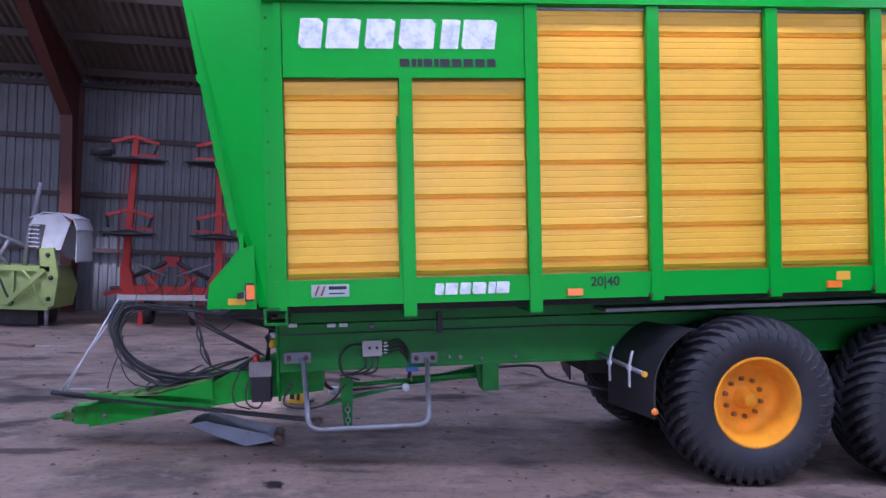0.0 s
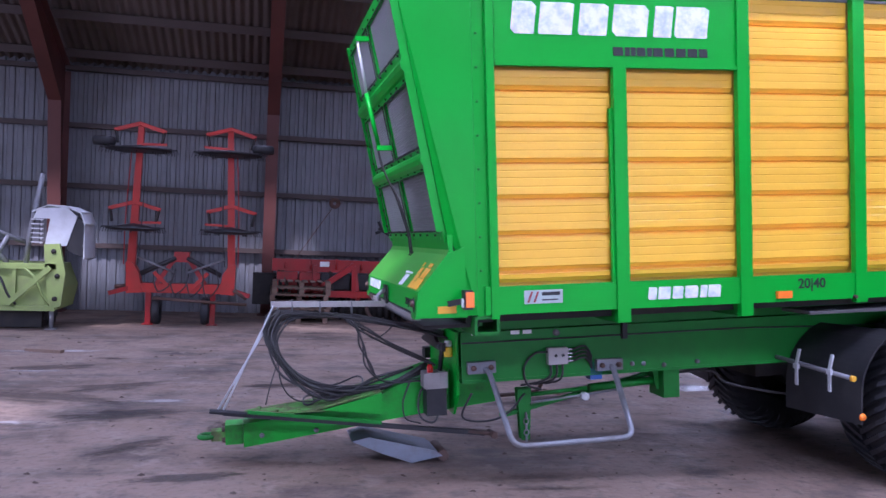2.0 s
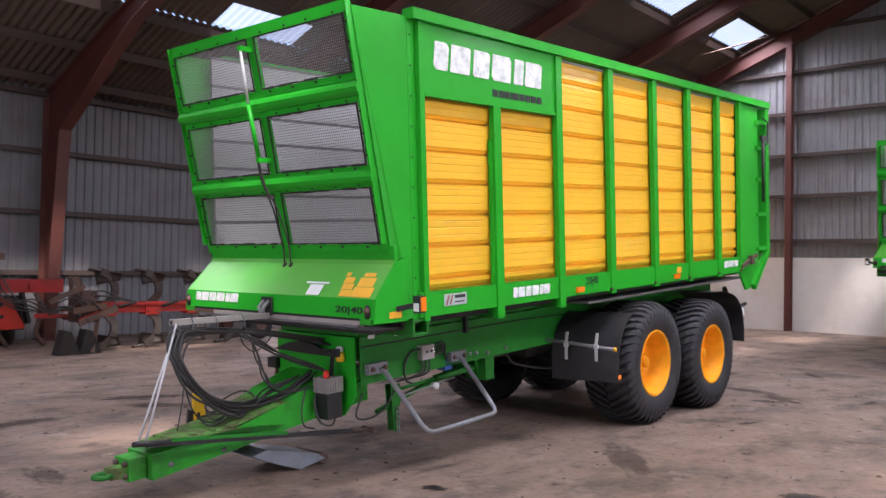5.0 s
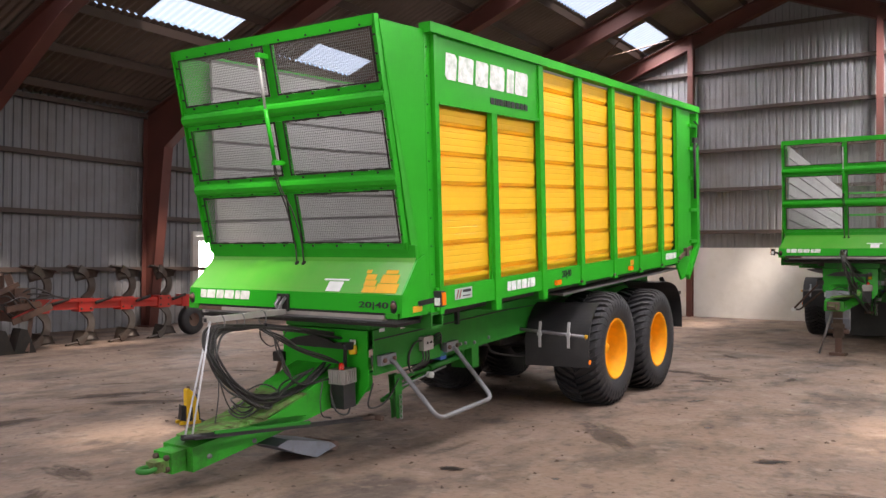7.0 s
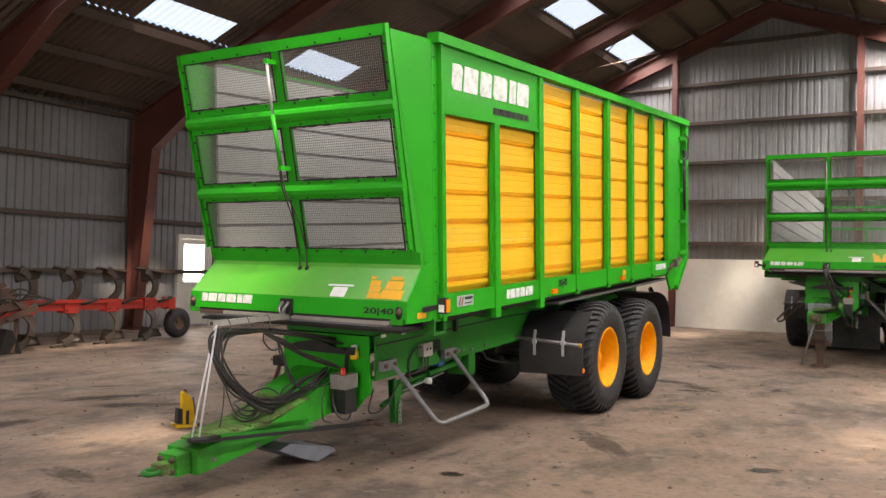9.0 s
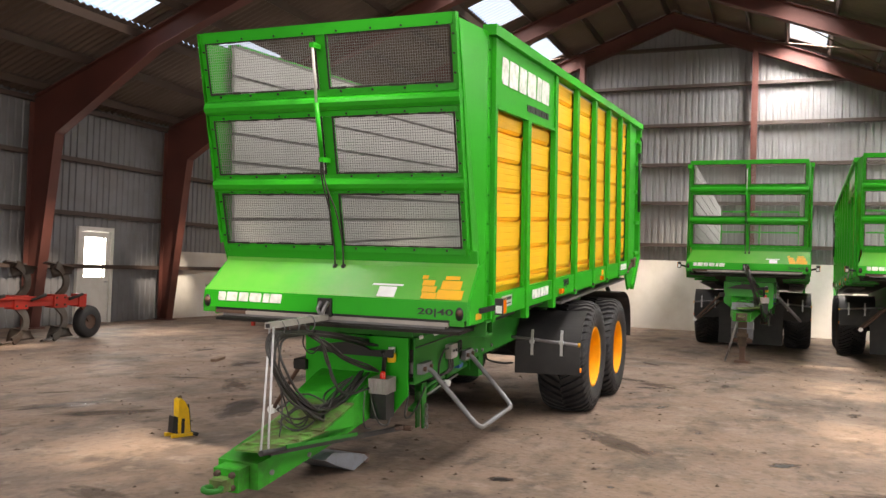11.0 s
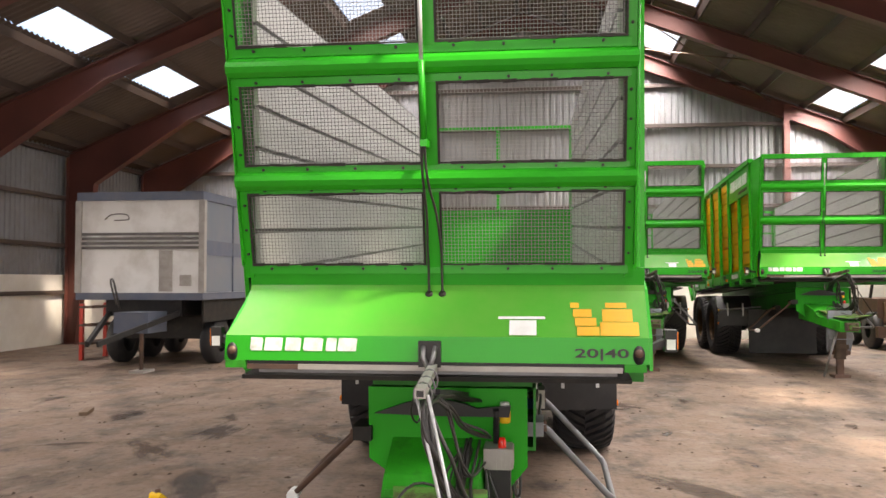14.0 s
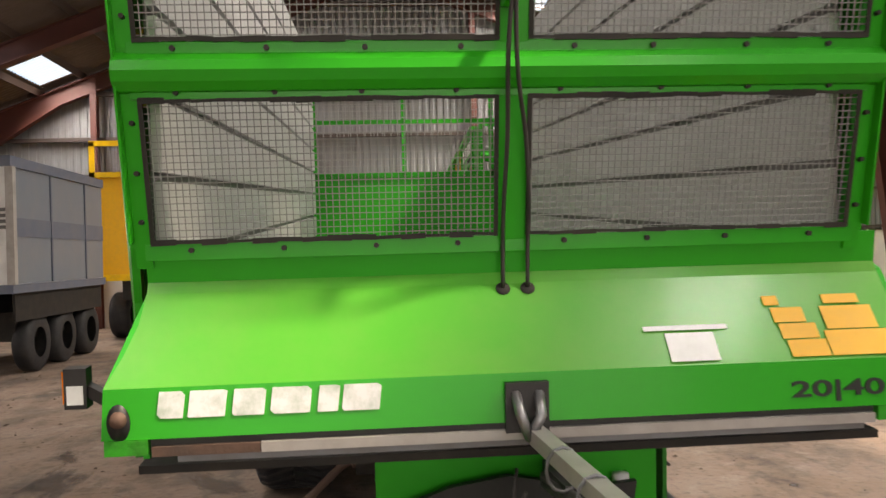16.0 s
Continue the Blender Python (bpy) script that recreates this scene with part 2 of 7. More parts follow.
for _a, _b in ((_t.outputs[0], _m.inputs[1]), (_c.outputs[0], _m.inputs[2]), (_m.outputs[0], _n["Material Output"].inputs[0])):
    GRP.node_tree.links.new(_a, _b)


def floor_material():
    m = bpy.data.materials.new("dusty_concrete")
    m.use_nodes = True
    nt = m.node_tree
    b = nt.nodes["Principled BSDF"]
    tc = nt.nodes.new("ShaderNodeTexCoord")
    col = None

    def noise_layer(scale, detail, lo, hi, stretch=(1, 1, 1)):
        mp = nt.nodes.new("ShaderNodeMapping")
        mp.inputs["Scale"].default_value = stretch
        nt.links.new(tc.outputs["Object"], mp.inputs["Vector"])
        n = nt.nodes.new("ShaderNodeTexNoise")
        n.inputs["Scale"].default_value, n.inputs["Detail"].default_value, n.inputs["Roughness"].default_value = scale, detail, 0.62
        nt.links.new(mp.outputs[0], n.inputs["Vector"])
        r = nt.nodes.new("ShaderNodeMapRange")
        r.inputs[1].default_value, r.inputs[2].default_value = lo, hi
        nt.links.new(n.outputs["Fac"], r.inputs[0])
        return r.outputs[0]

    def over(base, colour, fac, amount):
        mx = nt.nodes.new("ShaderNodeMix")
        mx.data_type = "RGBA"
        mul = nt.nodes.new("ShaderNodeMath")
        mul.operation = "MULTIPLY"
        mul.inputs[1].default_value = amount
        nt.links.new(fac, mul.inputs[0])
        nt.links.new(mul.outputs[0], mx.inputs[0])
        if base is None:
            mx.inputs[6].default_value = (0.201, 0.138, 0.102, 1)
        else:
            nt.links.new(base, mx.inputs[6])
        mx.inputs[7].default_value = (*colour, 1)
        return mx.outputs[2]

    col = over(col, (0.238, 0.170, 0.129), noise_layer(0.35, 6, 0.4, 0.65), 0.8)
    col = over(col, (0.059, 0.043, 0.034), noise_layer(0.55, 9, 0.50, 0.64, (1, 1.7, 1)), 0.8)
    col = over(col, (0.037, 0.027, 0.023), noise_layer(1.5, 10, 0.54, 0.68, (0.8, 1.2, 1)), 0.8)
    col = over(col, (0.279, 0.221, 0.180), noise_layer(3.1, 8, 0.56, 0.66), 0.6)
    col = over(col, (0.045, 0.033, 0.026), noise_layer(4.2, 9, 0.55, 0.66), 0.45)
    col = over(col, (0.049, 0.035, 0.027), noise_layer(14, 9, 0.54, 0.66), 0.5)
    col = over(col, (0.246, 0.197, 0.164), noise_layer(26, 8, 0.58, 0.70), 0.2)
    nt.links.new(col, b.inputs["Base Color"])
    rr = nt.nodes.new("ShaderNodeMapRange")
    rr.inputs[3].default_value, rr.inputs[4].default_value = 0.62, 0.95
    nt.links.new(noise_layer(1.3, 6, 0.4, 0.7), rr.inputs[0])
    nt.links.new(rr.outputs[0], b.inputs["Roughness"])
    n3 = nt.nodes.new("ShaderNodeTexNoise")
    n3.inputs["Scale"].default_value, n3.inputs["Detail"].default_value = 12, 12
    nt.links.new(tc.outputs["Object"], n3.inputs["Vector"])
    bp = nt.nodes.new("ShaderNodeBump")
    bp.inputs["Strength"].default_value, bp.inputs["Distance"].default_value = 0.45, 0.03
    nt.links.new(n3.outputs["Fac"], bp.inputs["Height"])
    nt.links.new(bp.outputs[0], b.inputs["Normal"])
    return m


FLOOR = floor_material()


# ---- mesh helpers ----
def box(bm, x0, x1, y0, y1, z0, z1):
    v = [bm.verts.new((x, y, z)) for x in (x0, x1) for y in (y0, y1) for z in (z0, z1)]
    for f in ((0, 1, 3, 2), (4, 6, 7, 5), (0, 4, 5, 1), (2, 3, 7, 6), (0, 2, 6, 4), (1, 5, 7, 3)):
        bm.faces.new([v[i] for i in f])
    return v


def beam(bm, p, q, w, h, up=(0, 0, 1), w2=None, h2=None):
    """A bar from p to q, w wide and h high, tapering to w2, h2."""
    p, q = Vector(p), Vector(q)
    d = (q - p).normalized()
    s = d.cross(Vector(up))
    if s.length < 1e-4:
        s = d.cross(Vector((0, 1, 0)))
    s.normalize()
    u = s.cross(d)
    v = []
    for c, ww, hh in ((p, w, h), (q, w if w2 is None else w2, h if h2 is None else h2)):
        v.append([bm.verts.new(c + s * a * ww / 2 + u * b * hh / 2) for a, b in ((-1, -1), (1, -1), (1, 1), (-1, 1))])
    bm.faces.new(v[0][::-1])
    bm.faces.new(v[1])
    for i in range(4):
        j = (i + 1) % 4
        bm.faces.new((v[0][i], v[0][j], v[1][j], v[1][i]))


def tube(bm, pts, r, n=8, closed=False):
    """A round tube along a line of points."""
    pts = [Vector(p) for p in pts]
    rings = []
    m = len(pts)
    u = None
    for i, p in enumerate(pts):
        a = pts[(i - 1) % m] if closed or i else p
        b = pts[(i + 1) % m] if closed or i < m - 1 else p
        d = (b - a).normalized()
        if u is None:
            u = d.orthogonal().normalized()
        u = (u - d * u.dot(d)).normalized()
        w = d.cross(u)
        rings.append([bm.verts.new(p + (u * math.cos(t) + w * math.sin(t)) * r) for t in [2 * math.pi * k / n for k in range(n)]])
    for i in range(m if closed else m - 1):
        a, b = rings[i], rings[(i + 1) % m]
        for k in range(n):
            f = bm.faces.new((a[k], a[(k + 1) % n], b[(k + 1) % n], b[k]))
            f.smooth = True
    if not closed:
        bm.faces.new(rings[0][::-1])
        bm.faces.new(rings[-1])


def rounded(pts, r=0.08, n=5):
    """The line of points with its corners rounded."""
    pts = [Vector(p) for p in pts]
    out = [pts[0]]
    for a, b, c in zip(pts, pts[1:], pts[2:]):
        ra = min(r, (a - b).length / 2, (c - b).length / 2)
        s, e = b + (a - b).normalized() * ra, b + (c - b).normalized() * ra
        for k in range(n + 1):
            t = k / n
            out.append(s * (1 - t) ** 2 + b * 2 * t * (1 - t) + e * t * t)
    return out + [pts[-1]]


def spline(pts, n=8):
    """A smooth line through the points."""
    p = [Vector(q) for q in pts]
    p = [2 * p[0] - p[1]] + p + [2 * p[-1] - p[-2]]
    out = []
    for i in range(1, len(p) - 2):
        for k in range(n):
            t = k / n
            out.append(0.5 * (2 * p[i] + (p[i + 1] - p[i - 1]) * t + (2 * p[i - 1] - 5 * p[i] + 4 * p[i + 1] - p[i + 2]) * t * t + (3 * p[i] - p[i - 1] - 3 * p[i + 1] + p[i + 2]) * t ** 3))
    return out + [p[-2]]


def poly(bm, pts, offset):
    """A plate: a flat outline of points and its thickness as a vector."""
    o = Vector(offset)
    a = [bm.verts.new(Vector(p)) for p in pts]
    b = [bm.verts.new(Vector(p) + o) for p in pts]
    bm.faces.new(a[::-1])
    bm.faces.new(b)
    for i in range(len(a)):
        j = (i + 1) % len(a)
        bm.faces.new((a[i], a[j], b[j], b[i]))


def xz(pts, y):
    return [(x, y, z) for x, z in pts]


def lathe(bm, profile, centre, n=32, axis="y", smooth=True):
    """Turns a profile of (radius, along) round an axis through centre."""
    c = Vector(centre)
    rings = []
    for k in range(n):
        t = 2 * math.pi * k / n
        ring = []
        for r, a in profile:
            if axis == "y":
                ring.append(bm.verts.new(c + Vector((r * math.cos(t), a, r * math.sin(t)))))
            elif axis == "x":
                ring.append(bm.verts.new(c + Vector((a, r * math.cos(t), r * math.sin(t)))))
            else:
                ring.append(bm.verts.new(c + Vector((r * math.cos(t), r * math.sin(t), a))))
        rings.append(ring)
    for k in range(n):
        a, b = rings[k], rings[(k + 1) % n]
        for i in range(len(profile) - 1):
            f = bm.faces.new((a[i], b[i], b[i + 1], a[i + 1]))
            f.smooth = smooth


def mesh_of(name, bm, material, bevel=0.0):
    if bevel:
        edges = [e for e in bm.edges if len(e.link_faces) == 2 and e.calc_face_angle(0) > 0.6]
        bmesh.ops.bevel(bm, geom=edges, offset=bevel, segments=1, affect="EDGES", clamp_overlap=True)
    bmesh.ops.recalc_face_normals(bm, faces=bm.faces)
    me = bpy.data.meshes.new(name)
    bm.to_mesh(me)
    bm.free()
    me.materials.append(material)
    return me


def part(name, bm, material, parent, label="", bevel=0.0):
    """Links a bmesh as one mesh object under a thing or a part (in that thing's own axes)."""
    ob = new(name, mesh_of(name, bm, material, bevel))
    ob.parent = parent
    if label:
        ob["label"] = label
    return ob


def thing(name, m, label, category, group="", kind=""):
    ob = new(name)
    ob.matrix_basis = m
    return tagged(ob, label, category, group, kind)


def solid(name, bm, material, label="", category="", kind="structure", bevel=0.0, group=""):
    """A one-mesh object at top level."""
    return tagged(new(name, mesh_of(name, bm, material, bevel)), label, category, group, kind)


B = bmesh.new

# ---- the barn: frames every BAY metres along x, ridge along x ----
BAY, FIRST, EAST, WEST = 4.47, -1.45, 20.95, -14.86
NORTH, SOUTH, RIDGE, TOP, PITCH, EAVE = 21.35, -4.15, 8.6, 10.35, 0.386, 5.4
FRAMES = [FIRST + BAY * k for k in range(-3, 6)]


def roof_z(y):
    return TOP - PITCH * abs(y - RIDGE)


bm = B()
box(bm, -120, 120, -120, 120, -0.4, 0)
solid("floor", bm, FLOOR, "dusty brown concrete floor with tracked dirt and oil", "floor")


def ribs(x0, x1, pitch, depth, kind="box"):
    """Positions and depths of a profiled sheet."""
    out, x = [], x0
    shape = ((0, 0), (0.5, 0), (0.6, 1), (0.9, 1)) if kind == "box" else tuple((k / 6, 0.5 - 0.5 * math.cos(2 * math.pi * k / 6)) for k in range(6))
    while x < x1:
        out += [(min(x + a * pitch, x1), d * depth) for a, d in shape if x + a * pitch <= x1]
        x += pitch
    return out + [(x1, 0)]


def sheet(bm, a, b, x0, x1, along, pitch=0.2, depth=0.03, normal=(0, 1, 0), kind="box"):
    """A profiled sheet between the lines a and b, which run along an axis from x0 to x1; the ribs run from a to b."""
    n = Vector(normal)
    prev = None
    for x, d in ribs(x0, x1, pitch, depth, kind):
        pts = []
        for p in (a, b):
            v = Vector(p)
            v[along] = x
            pts.append(bm.verts.new(v + n * d))
        if prev:
            bm.faces.new((prev[0], pts[0], pts[1], prev[1]))
        prev = pts


# long wall on the far side, with the opening of a door
DOOR_X = (9.05, 10.12)
LOW = 12.13
bm = B()
sheet(bm, (0, NORTH, 0), (0, NORTH, EAVE + 0.1), WEST, DOOR_X[0], 0)
sheet(bm, (0, NORTH, 2.32), (0, NORTH, EAVE + 0.1), DOOR_X[0], DOOR_X[1], 0)
sheet(bm, (0, NORTH, 0), (0, NORTH, EAVE + 0.1), DOOR_X[1], LOW, 0)
sheet(bm, (0, NORTH, 1.9), (0, NORTH, EAVE + 0.1), LOW, EAST, 0)
solid("wall_north", bm, SHEETDIM, "grey profiled steel sheet wall with brown stains", "wall")
bm = B()
box(bm, LOW, EAST, NORTH - 0.06, NORTH + 0.15, 0, 1.92)
solid("wall_north_plinth", bm, BLOCK, "whitewashed low wall under the sheeting", "wall", bevel=0.01)

bm = B()
for y0, y1 in ((SOUTH, RIDGE), (RIDGE, NORTH)):
    prev = None
    for y, d in ribs(y0, y1, 0.2, 0.03):
        pts = [bm.verts.new((EAST + d, y, 2.15)), bm.verts.new((EAST + d, y, roof_z(y) - 0.02))]
        if prev:
            bm.faces.new((prev[0], pts[0], pts[1], prev[1]))
        prev = pts
solid("wall_east", bm, SHEET, "grey profiled steel sheet gable wall", "wall")
bm = B()
box(bm, EAST - 0.05, EAST + 0.15, SOUTH, NORTH - 0.07, 0, 2.2)
solid("wall_east_plinth", bm, BLOCK, "whitewashed block wall under the gable sheeting", "wall", bevel=0.01)

# long wall and gable behind the camera, wide doorways assumed to admit light
GATE_S, GATE_W = (-2.0, 7.0), (2.5, 12.5)
bm = B()
sheet(bm, (0, SOUTH, 0), (0, SOUTH, EAVE + 0.1), WEST, GATE_S[0], 0, normal=(0, -1, 0))
sheet(bm, (0, SOUTH, 4.6), (0, SOUTH, EAVE + 0.1), GATE_S[0], GATE_S[1], 0, normal=(0, -1, 0))
sheet(bm, (0, SOUTH, 0), (0, SOUTH, EAVE + 0.1), GATE_S[1], EAST, 0, normal=(0, -1, 0))
solid("wall_south", bm, SHEET, "grey profiled steel sheet wall with an assumed wide doorway", "wall")
bm = B()
for y0, y1, z0 in ((SOUTH, GATE_W[0], 0), (GATE_W[0], RIDGE, 5.0), (RIDGE, GATE_W[1], 5.0), (GATE_W[1], NORTH, 0)):
    prev = None
    for y, d in ribs(y0, y1, 0.2, 0.03):
        pts = [bm.verts.new((WEST - d, y, z0)), bm.verts.new((WEST - d, y, roof_z(y) - 0.02))]
        if prev:
            bm.faces.new((prev[0], pts[0], pts[1], prev[1]))
        prev = pts
solid("wall_west", bm, SHEET, "grey profiled steel sheet gable wall with an assumed wide doorway", "wall")

# roof sheets with the openings of the rooflights
LIGHT_ROWS = ((12.06, 13.06), (17.06, 18.06))


def light_x(k):
    x = FIRST + BAY * k
    return x + 1.93, x + 4.0


for side, name in ((1, "roof_north"), (-1, "roof_south")):
    bm = B()
    cuts = [RIDGE, 12.06, 13.06, 17.06, 18.06, NORTH + 0.4]
    for i, (a, b) in enumerate(zip(cuts, cuts[1:])):
        ya, yb = RIDGE + side * (a - RIDGE), RIDGE + side * (b - RIDGE)
        pa, pb = (0, ya, roof_z(ya)), (0, yb, roof_z(yb))
        if i in (1, 3):
            x = WEST - 0.3
            for k in range(-3, 5):
                l0, l1 = light_x(k)
                sheet(bm, pa, pb, x, l0, 0, 0.18, 0.05, (0, 0, 1), "wave")
                x = l1
            sheet(bm, pa, pb, x, EAST + 0.3, 0, 0.18, 0.05, (0, 0, 1), "wave")
        else:
            sheet(bm, pa, pb, WEST - 0.3, EAST + 0.3, 0, 0.18, 0.05, (0, 0, 1), "wave")
    solid(name, bm, ROOFING, "brownish grey corrugated roofing with rooflights", "roof")

for side in (1, -1):
    for y0, y1 in LIGHT_ROWS:
        for k in range(-3, 5):
            l0, l1 = light_x(k)
            ya, yb = RIDGE + side * (y0 - RIDGE), RIDGE + side * (y1 - RIDGE)
            bm = B()
            sheet(bm, (0, ya, roof_z(ya) + 0.03), (0, yb, roof_z(yb) + 0.03), l0 - 0.05, l1 + 0.05, 0, 0.18, 0.05, (0, 0, 1), "wave")
            ob = solid("rooflight", bm, GRP, "translucent corrugated plastic rooflight sheet", "rooflight", "structure", group="rooflights")
            c = Vector(((l0 + l1) / 2, (ya + yb) / 2, roof_z((ya + yb) / 2) - 0.02))
            daylight("rooflight_daylight", c, c + Vector((0, -side * PITCH, -1)), 2.06, 1.04, (SKY_NORTH_W if side > 0 else SKY_SOUTH_W) * (SKY_GABLE if k == 4 else (1.2 if side > 0 else SKY_WEST if k < -1 else 1.2) if k < 0 else 1.25 if k == 0 else 1), (0.94, 0.97, 1.0), 140 if k == 4 else 100 if side > 0 and y0 > 15 else 150)

# purlins
roof_frame = thing("purlins", pose(0, 0, 0), "brown steel roof purlins", "purlin", kind="structure")
for side in (1, -1):
    for d in (0.2, 1.25, 2.3, 3.38, 4.56, 5.8, 7.1, 8.38, 9.56, 10.9, 12.2):
        y = RIDGE + side * d
        bm = B()
        beam(bm, (WEST, y, roof_z(y) - 0.10), (EAST, y, roof_z(y) - 0.10), 0.06, 0.17, (0, -side * PITCH, 1))
        part("purlin", bm, PURLIN, roof_frame)


def girts(name, zs, a, b, axis, label):
    bm = B()
    for z in zs:
        if axis == 0:
            beam(bm, (WEST, a, z), (EAST, a, z), 0.14, 0.07)
            beam(bm, (WEST, a - 0.05 * (1 if a > 0 else -1), z + 0.05), (EAST, a - 0.05 * (1 if a > 0 else -1), z + 0.05), 0.03, 0.04)
        else:
            y0, y1 = SOUTH, NORTH
            if z > EAVE:
                y0, y1 = RIDGE - (TOP - z) / PITCH, RIDGE + (TOP - z) / PITCH
            beam(bm, (a, y0, z), (a, y1, z), 0.14, 0.07)
            beam(bm, (a - 0.05, y0, z + 0.05), (a - 0.05, y1, z + 0.05), 0.03, 0.04)
    solid(name, bm, PURLIN, label, "rail")


girts("wall_rails_north", (1.42, 2.72, 4.04, 5.28), NORTH - 0.09, 0, 0, "steel cladding rails along the long wall")
girts("wall_rails_south", (5.28, 4.3), SOUTH + 0.09, 0, 0, "steel cladding rail along the long wall")
bm = B()
box(bm, GATE_S[1] + 0.3, EAST - 0.06, SOUTH - 0.15, SOUTH + 0.06, 0, 2.1)
solid("wall_south_plinth", bm, BLOCK, "whitewashed low wall under the sheeting", "wall", bevel=0.01)
bm = B()
for z in (2.2, 3.2):
    beam(bm, (GATE_S[1] + 0.3, SOUTH + 0.09, z), (EAST, SOUTH + 0.09, z), 0.14, 0.07)
solid("wall_rails_south_low", bm, PURLIN, "steel cladding rails over the low wall", "rail")
for x0, z0, x1, z1 in ((16.35, 3.9, 13.2, 1.0), (13.2, 4.3, 16.35, 1.4)):
    bm = B()
    beam(bm, (x0, SOUTH + 0.22, z0), (x1, SOUTH + 0.22, z1), 0.03, 0.10)
    solid("wall_bracing", bm, PURLIN, "steel cross bracing on the long wall", "bracing")
girts("wall_rails_east", (2.68, 4.02, 5.25, 6.52, 7.77, 9.0), EAST - 0.09, 0, 1, "steel cladding rails across the gable")


def portal(x):
    """One portal frame: tapered columns, haunches and rafters of welded I-section."""
    ob = thing("portal_frame", pose(x, 0, 0), "red oxide painted tapered steel portal frame", "frame", "portal frames", "structure")
    for side, wall in ((1, NORTH), (-1, SOUTH)):
        w = wall - side * 0.16
        bm = B()
        base, head = 0.30, 0.80
        kz = roof_z(wall) - 0.22
        knee = kz - 0.75
        web = [(0, w, 0), (0, w - side * base, 0), (0, w - side * head, knee), (0, w, knee)]
        poly(bm, [(-0.01, y, z) for _, y, z in web], (0.02, 0, 0))
        beam(bm, (0, w, 0), (0, w, kz), 0.26, 0.02, (0, 1, 0))
        beam(bm, (0, w - side * base, 0), (0, w - side * head, kz - 0.75), 0.26, 0.02, (0, 1, 0))
        box(bm, -0.2, 0.2, w - side * 0.4, w + side * 0.05, 0, 0.025)
        part("column", bm, OXIDE, ob)
        bm = B()
        drop, slim = 0.2, 0.46
        ya, yb, yc = w - side * 0.1, w - side * 3.6, RIDGE
        def top(y):
            return roof_z(y) - drop
        web = [(0, w, top(w)), (0, yb, top(yb)), (0, yc, top(yc)), (0, yc, top(yc) - slim), (0, yb, top(yb) - slim), (0, w - side * head, knee), (0, w, knee)]
        poly(bm, [(-0.01, y, z) for _, y, z in web], (0.02, 0, 0))
        up = (0, side * PITCH, 1)
        beam(bm, (0, ya, top(ya)), (0, yc, top(yc)), 0.26, 0.02, up)
        beam(bm, (0, w - side * head, knee), (0, yb, top(yb) - slim), 0.26, 0.02, up)
        beam(bm, (0, yb, top(yb) - slim), (0, yc, top(yc) - slim), 0.26, 0.02, up)
        part("rafter", bm, OXIDE, ob)
    return ob


for x in FRAMES[:-1]:
    portal(x)
portal(EAST - 0.22)
for y in (0.72, 6.1, 11.5, 16.7):
    bm = B()
    z = roof_z(y) - 0.25
    x = EAST - 0.25
    beam(bm, (x, y, 0), (x, y, z), 0.02, 0.22, (1, 0, 0))
    beam(bm, (x - 0.11, y, 0), (x - 0.11, y, z), 0.17, 0.02, (1, 0, 0))
    beam(bm, (x + 0.11, y, 0), (x + 0.11, y, z), 0.17, 0.02, (1, 0, 0))
    solid("gable_post", bm, OXIDE, "red oxide painted steel post on the gable", "post", group="gable posts")

# bracing rods near the gable
for side in (1, -1):
    bm = B()
    x0, x1 = FRAMES[-2], EAST - 0.4
    ya, yb = RIDGE + side * 2.5, RIDGE + side * 7.4
    tube(bm, [(x0, ya, roof_z(ya) - 0.35), (x1, yb, roof_z(yb) - 0.35)], 0.02, 6)
    tube(bm, [(x0, yb, roof_z(yb) - 0.35), (x1, ya, roof_z(ya) - 0.35)], 0.02, 6)
    solid("roof_bracing", bm, RUST, "thin steel cross bracing under the roof", "bracing")

# door in the long wall
door = thing("door_1", pose(0, NORTH - 0.04, 0), "white painted wooden side door with a lit window", "door", kind="structure")
bm = B()
for x in DOOR_X:
    box(bm, x - 0.05, x + 0.05, -0.06, 0.08, 0, 2.34)
box(bm, DOOR_X[0] - 0.05, DOOR_X[1] + 0.05, -0.06, 0.08, 2.34, 2.44)
part("door_frame", bm, DOORWHITE, door, bevel=0.006)
bm = B()
a, b = DOOR_X[0] + 0.055, DOOR_X[1] - 0.055
box(bm, a, b, -0.02, 0.03, 0.02, 1.17)
box(bm, a, a + 0.13, -0.02, 0.03, 1.17, 2.31)
box(bm, b - 0.13, b, -0.02, 0.03, 1.17, 2.31)
box(bm, a + 0.13, b - 0.13, -0.02, 0.03, 2.18, 2.31)
leaf = part("door_leaf", bm, DOORWHITE, door)
bm = B()
box(bm, a + 0.12, b - 0.12, 0.0, 0.01, 1.16, 2.19)
glass = part("pane", bm, PANE, leaf)
glass.visible_shadow = False
bm = B()
tube(bm, [(b - 0.08, -0.02, 1.05), (b - 0.08, -0.08, 1.05), (b - 0.19, -0.08, 1.05)], 0.012, 6)
part("door_handle", bm, STEEL, leaf)
daylight("door_daylight", ((a + b) / 2, NORTH + 0.1, 1.68), ((a + b) / 2, 0, 1.68), 0.75, 1.05, 60)

# Fill lamps in the two unseen doorways, tuned to light the wagon.
daylight("south_gate_daylight", ((GATE_S[0] + GATE_S[1]) / 2, SOUTH - 0.1, 2.3), ((GATE_S[0] + GATE_S[1]) / 2, 0, 2.0), GATE_S[1] - GATE_S[0], 4.6, GATE_SOUTH_W)
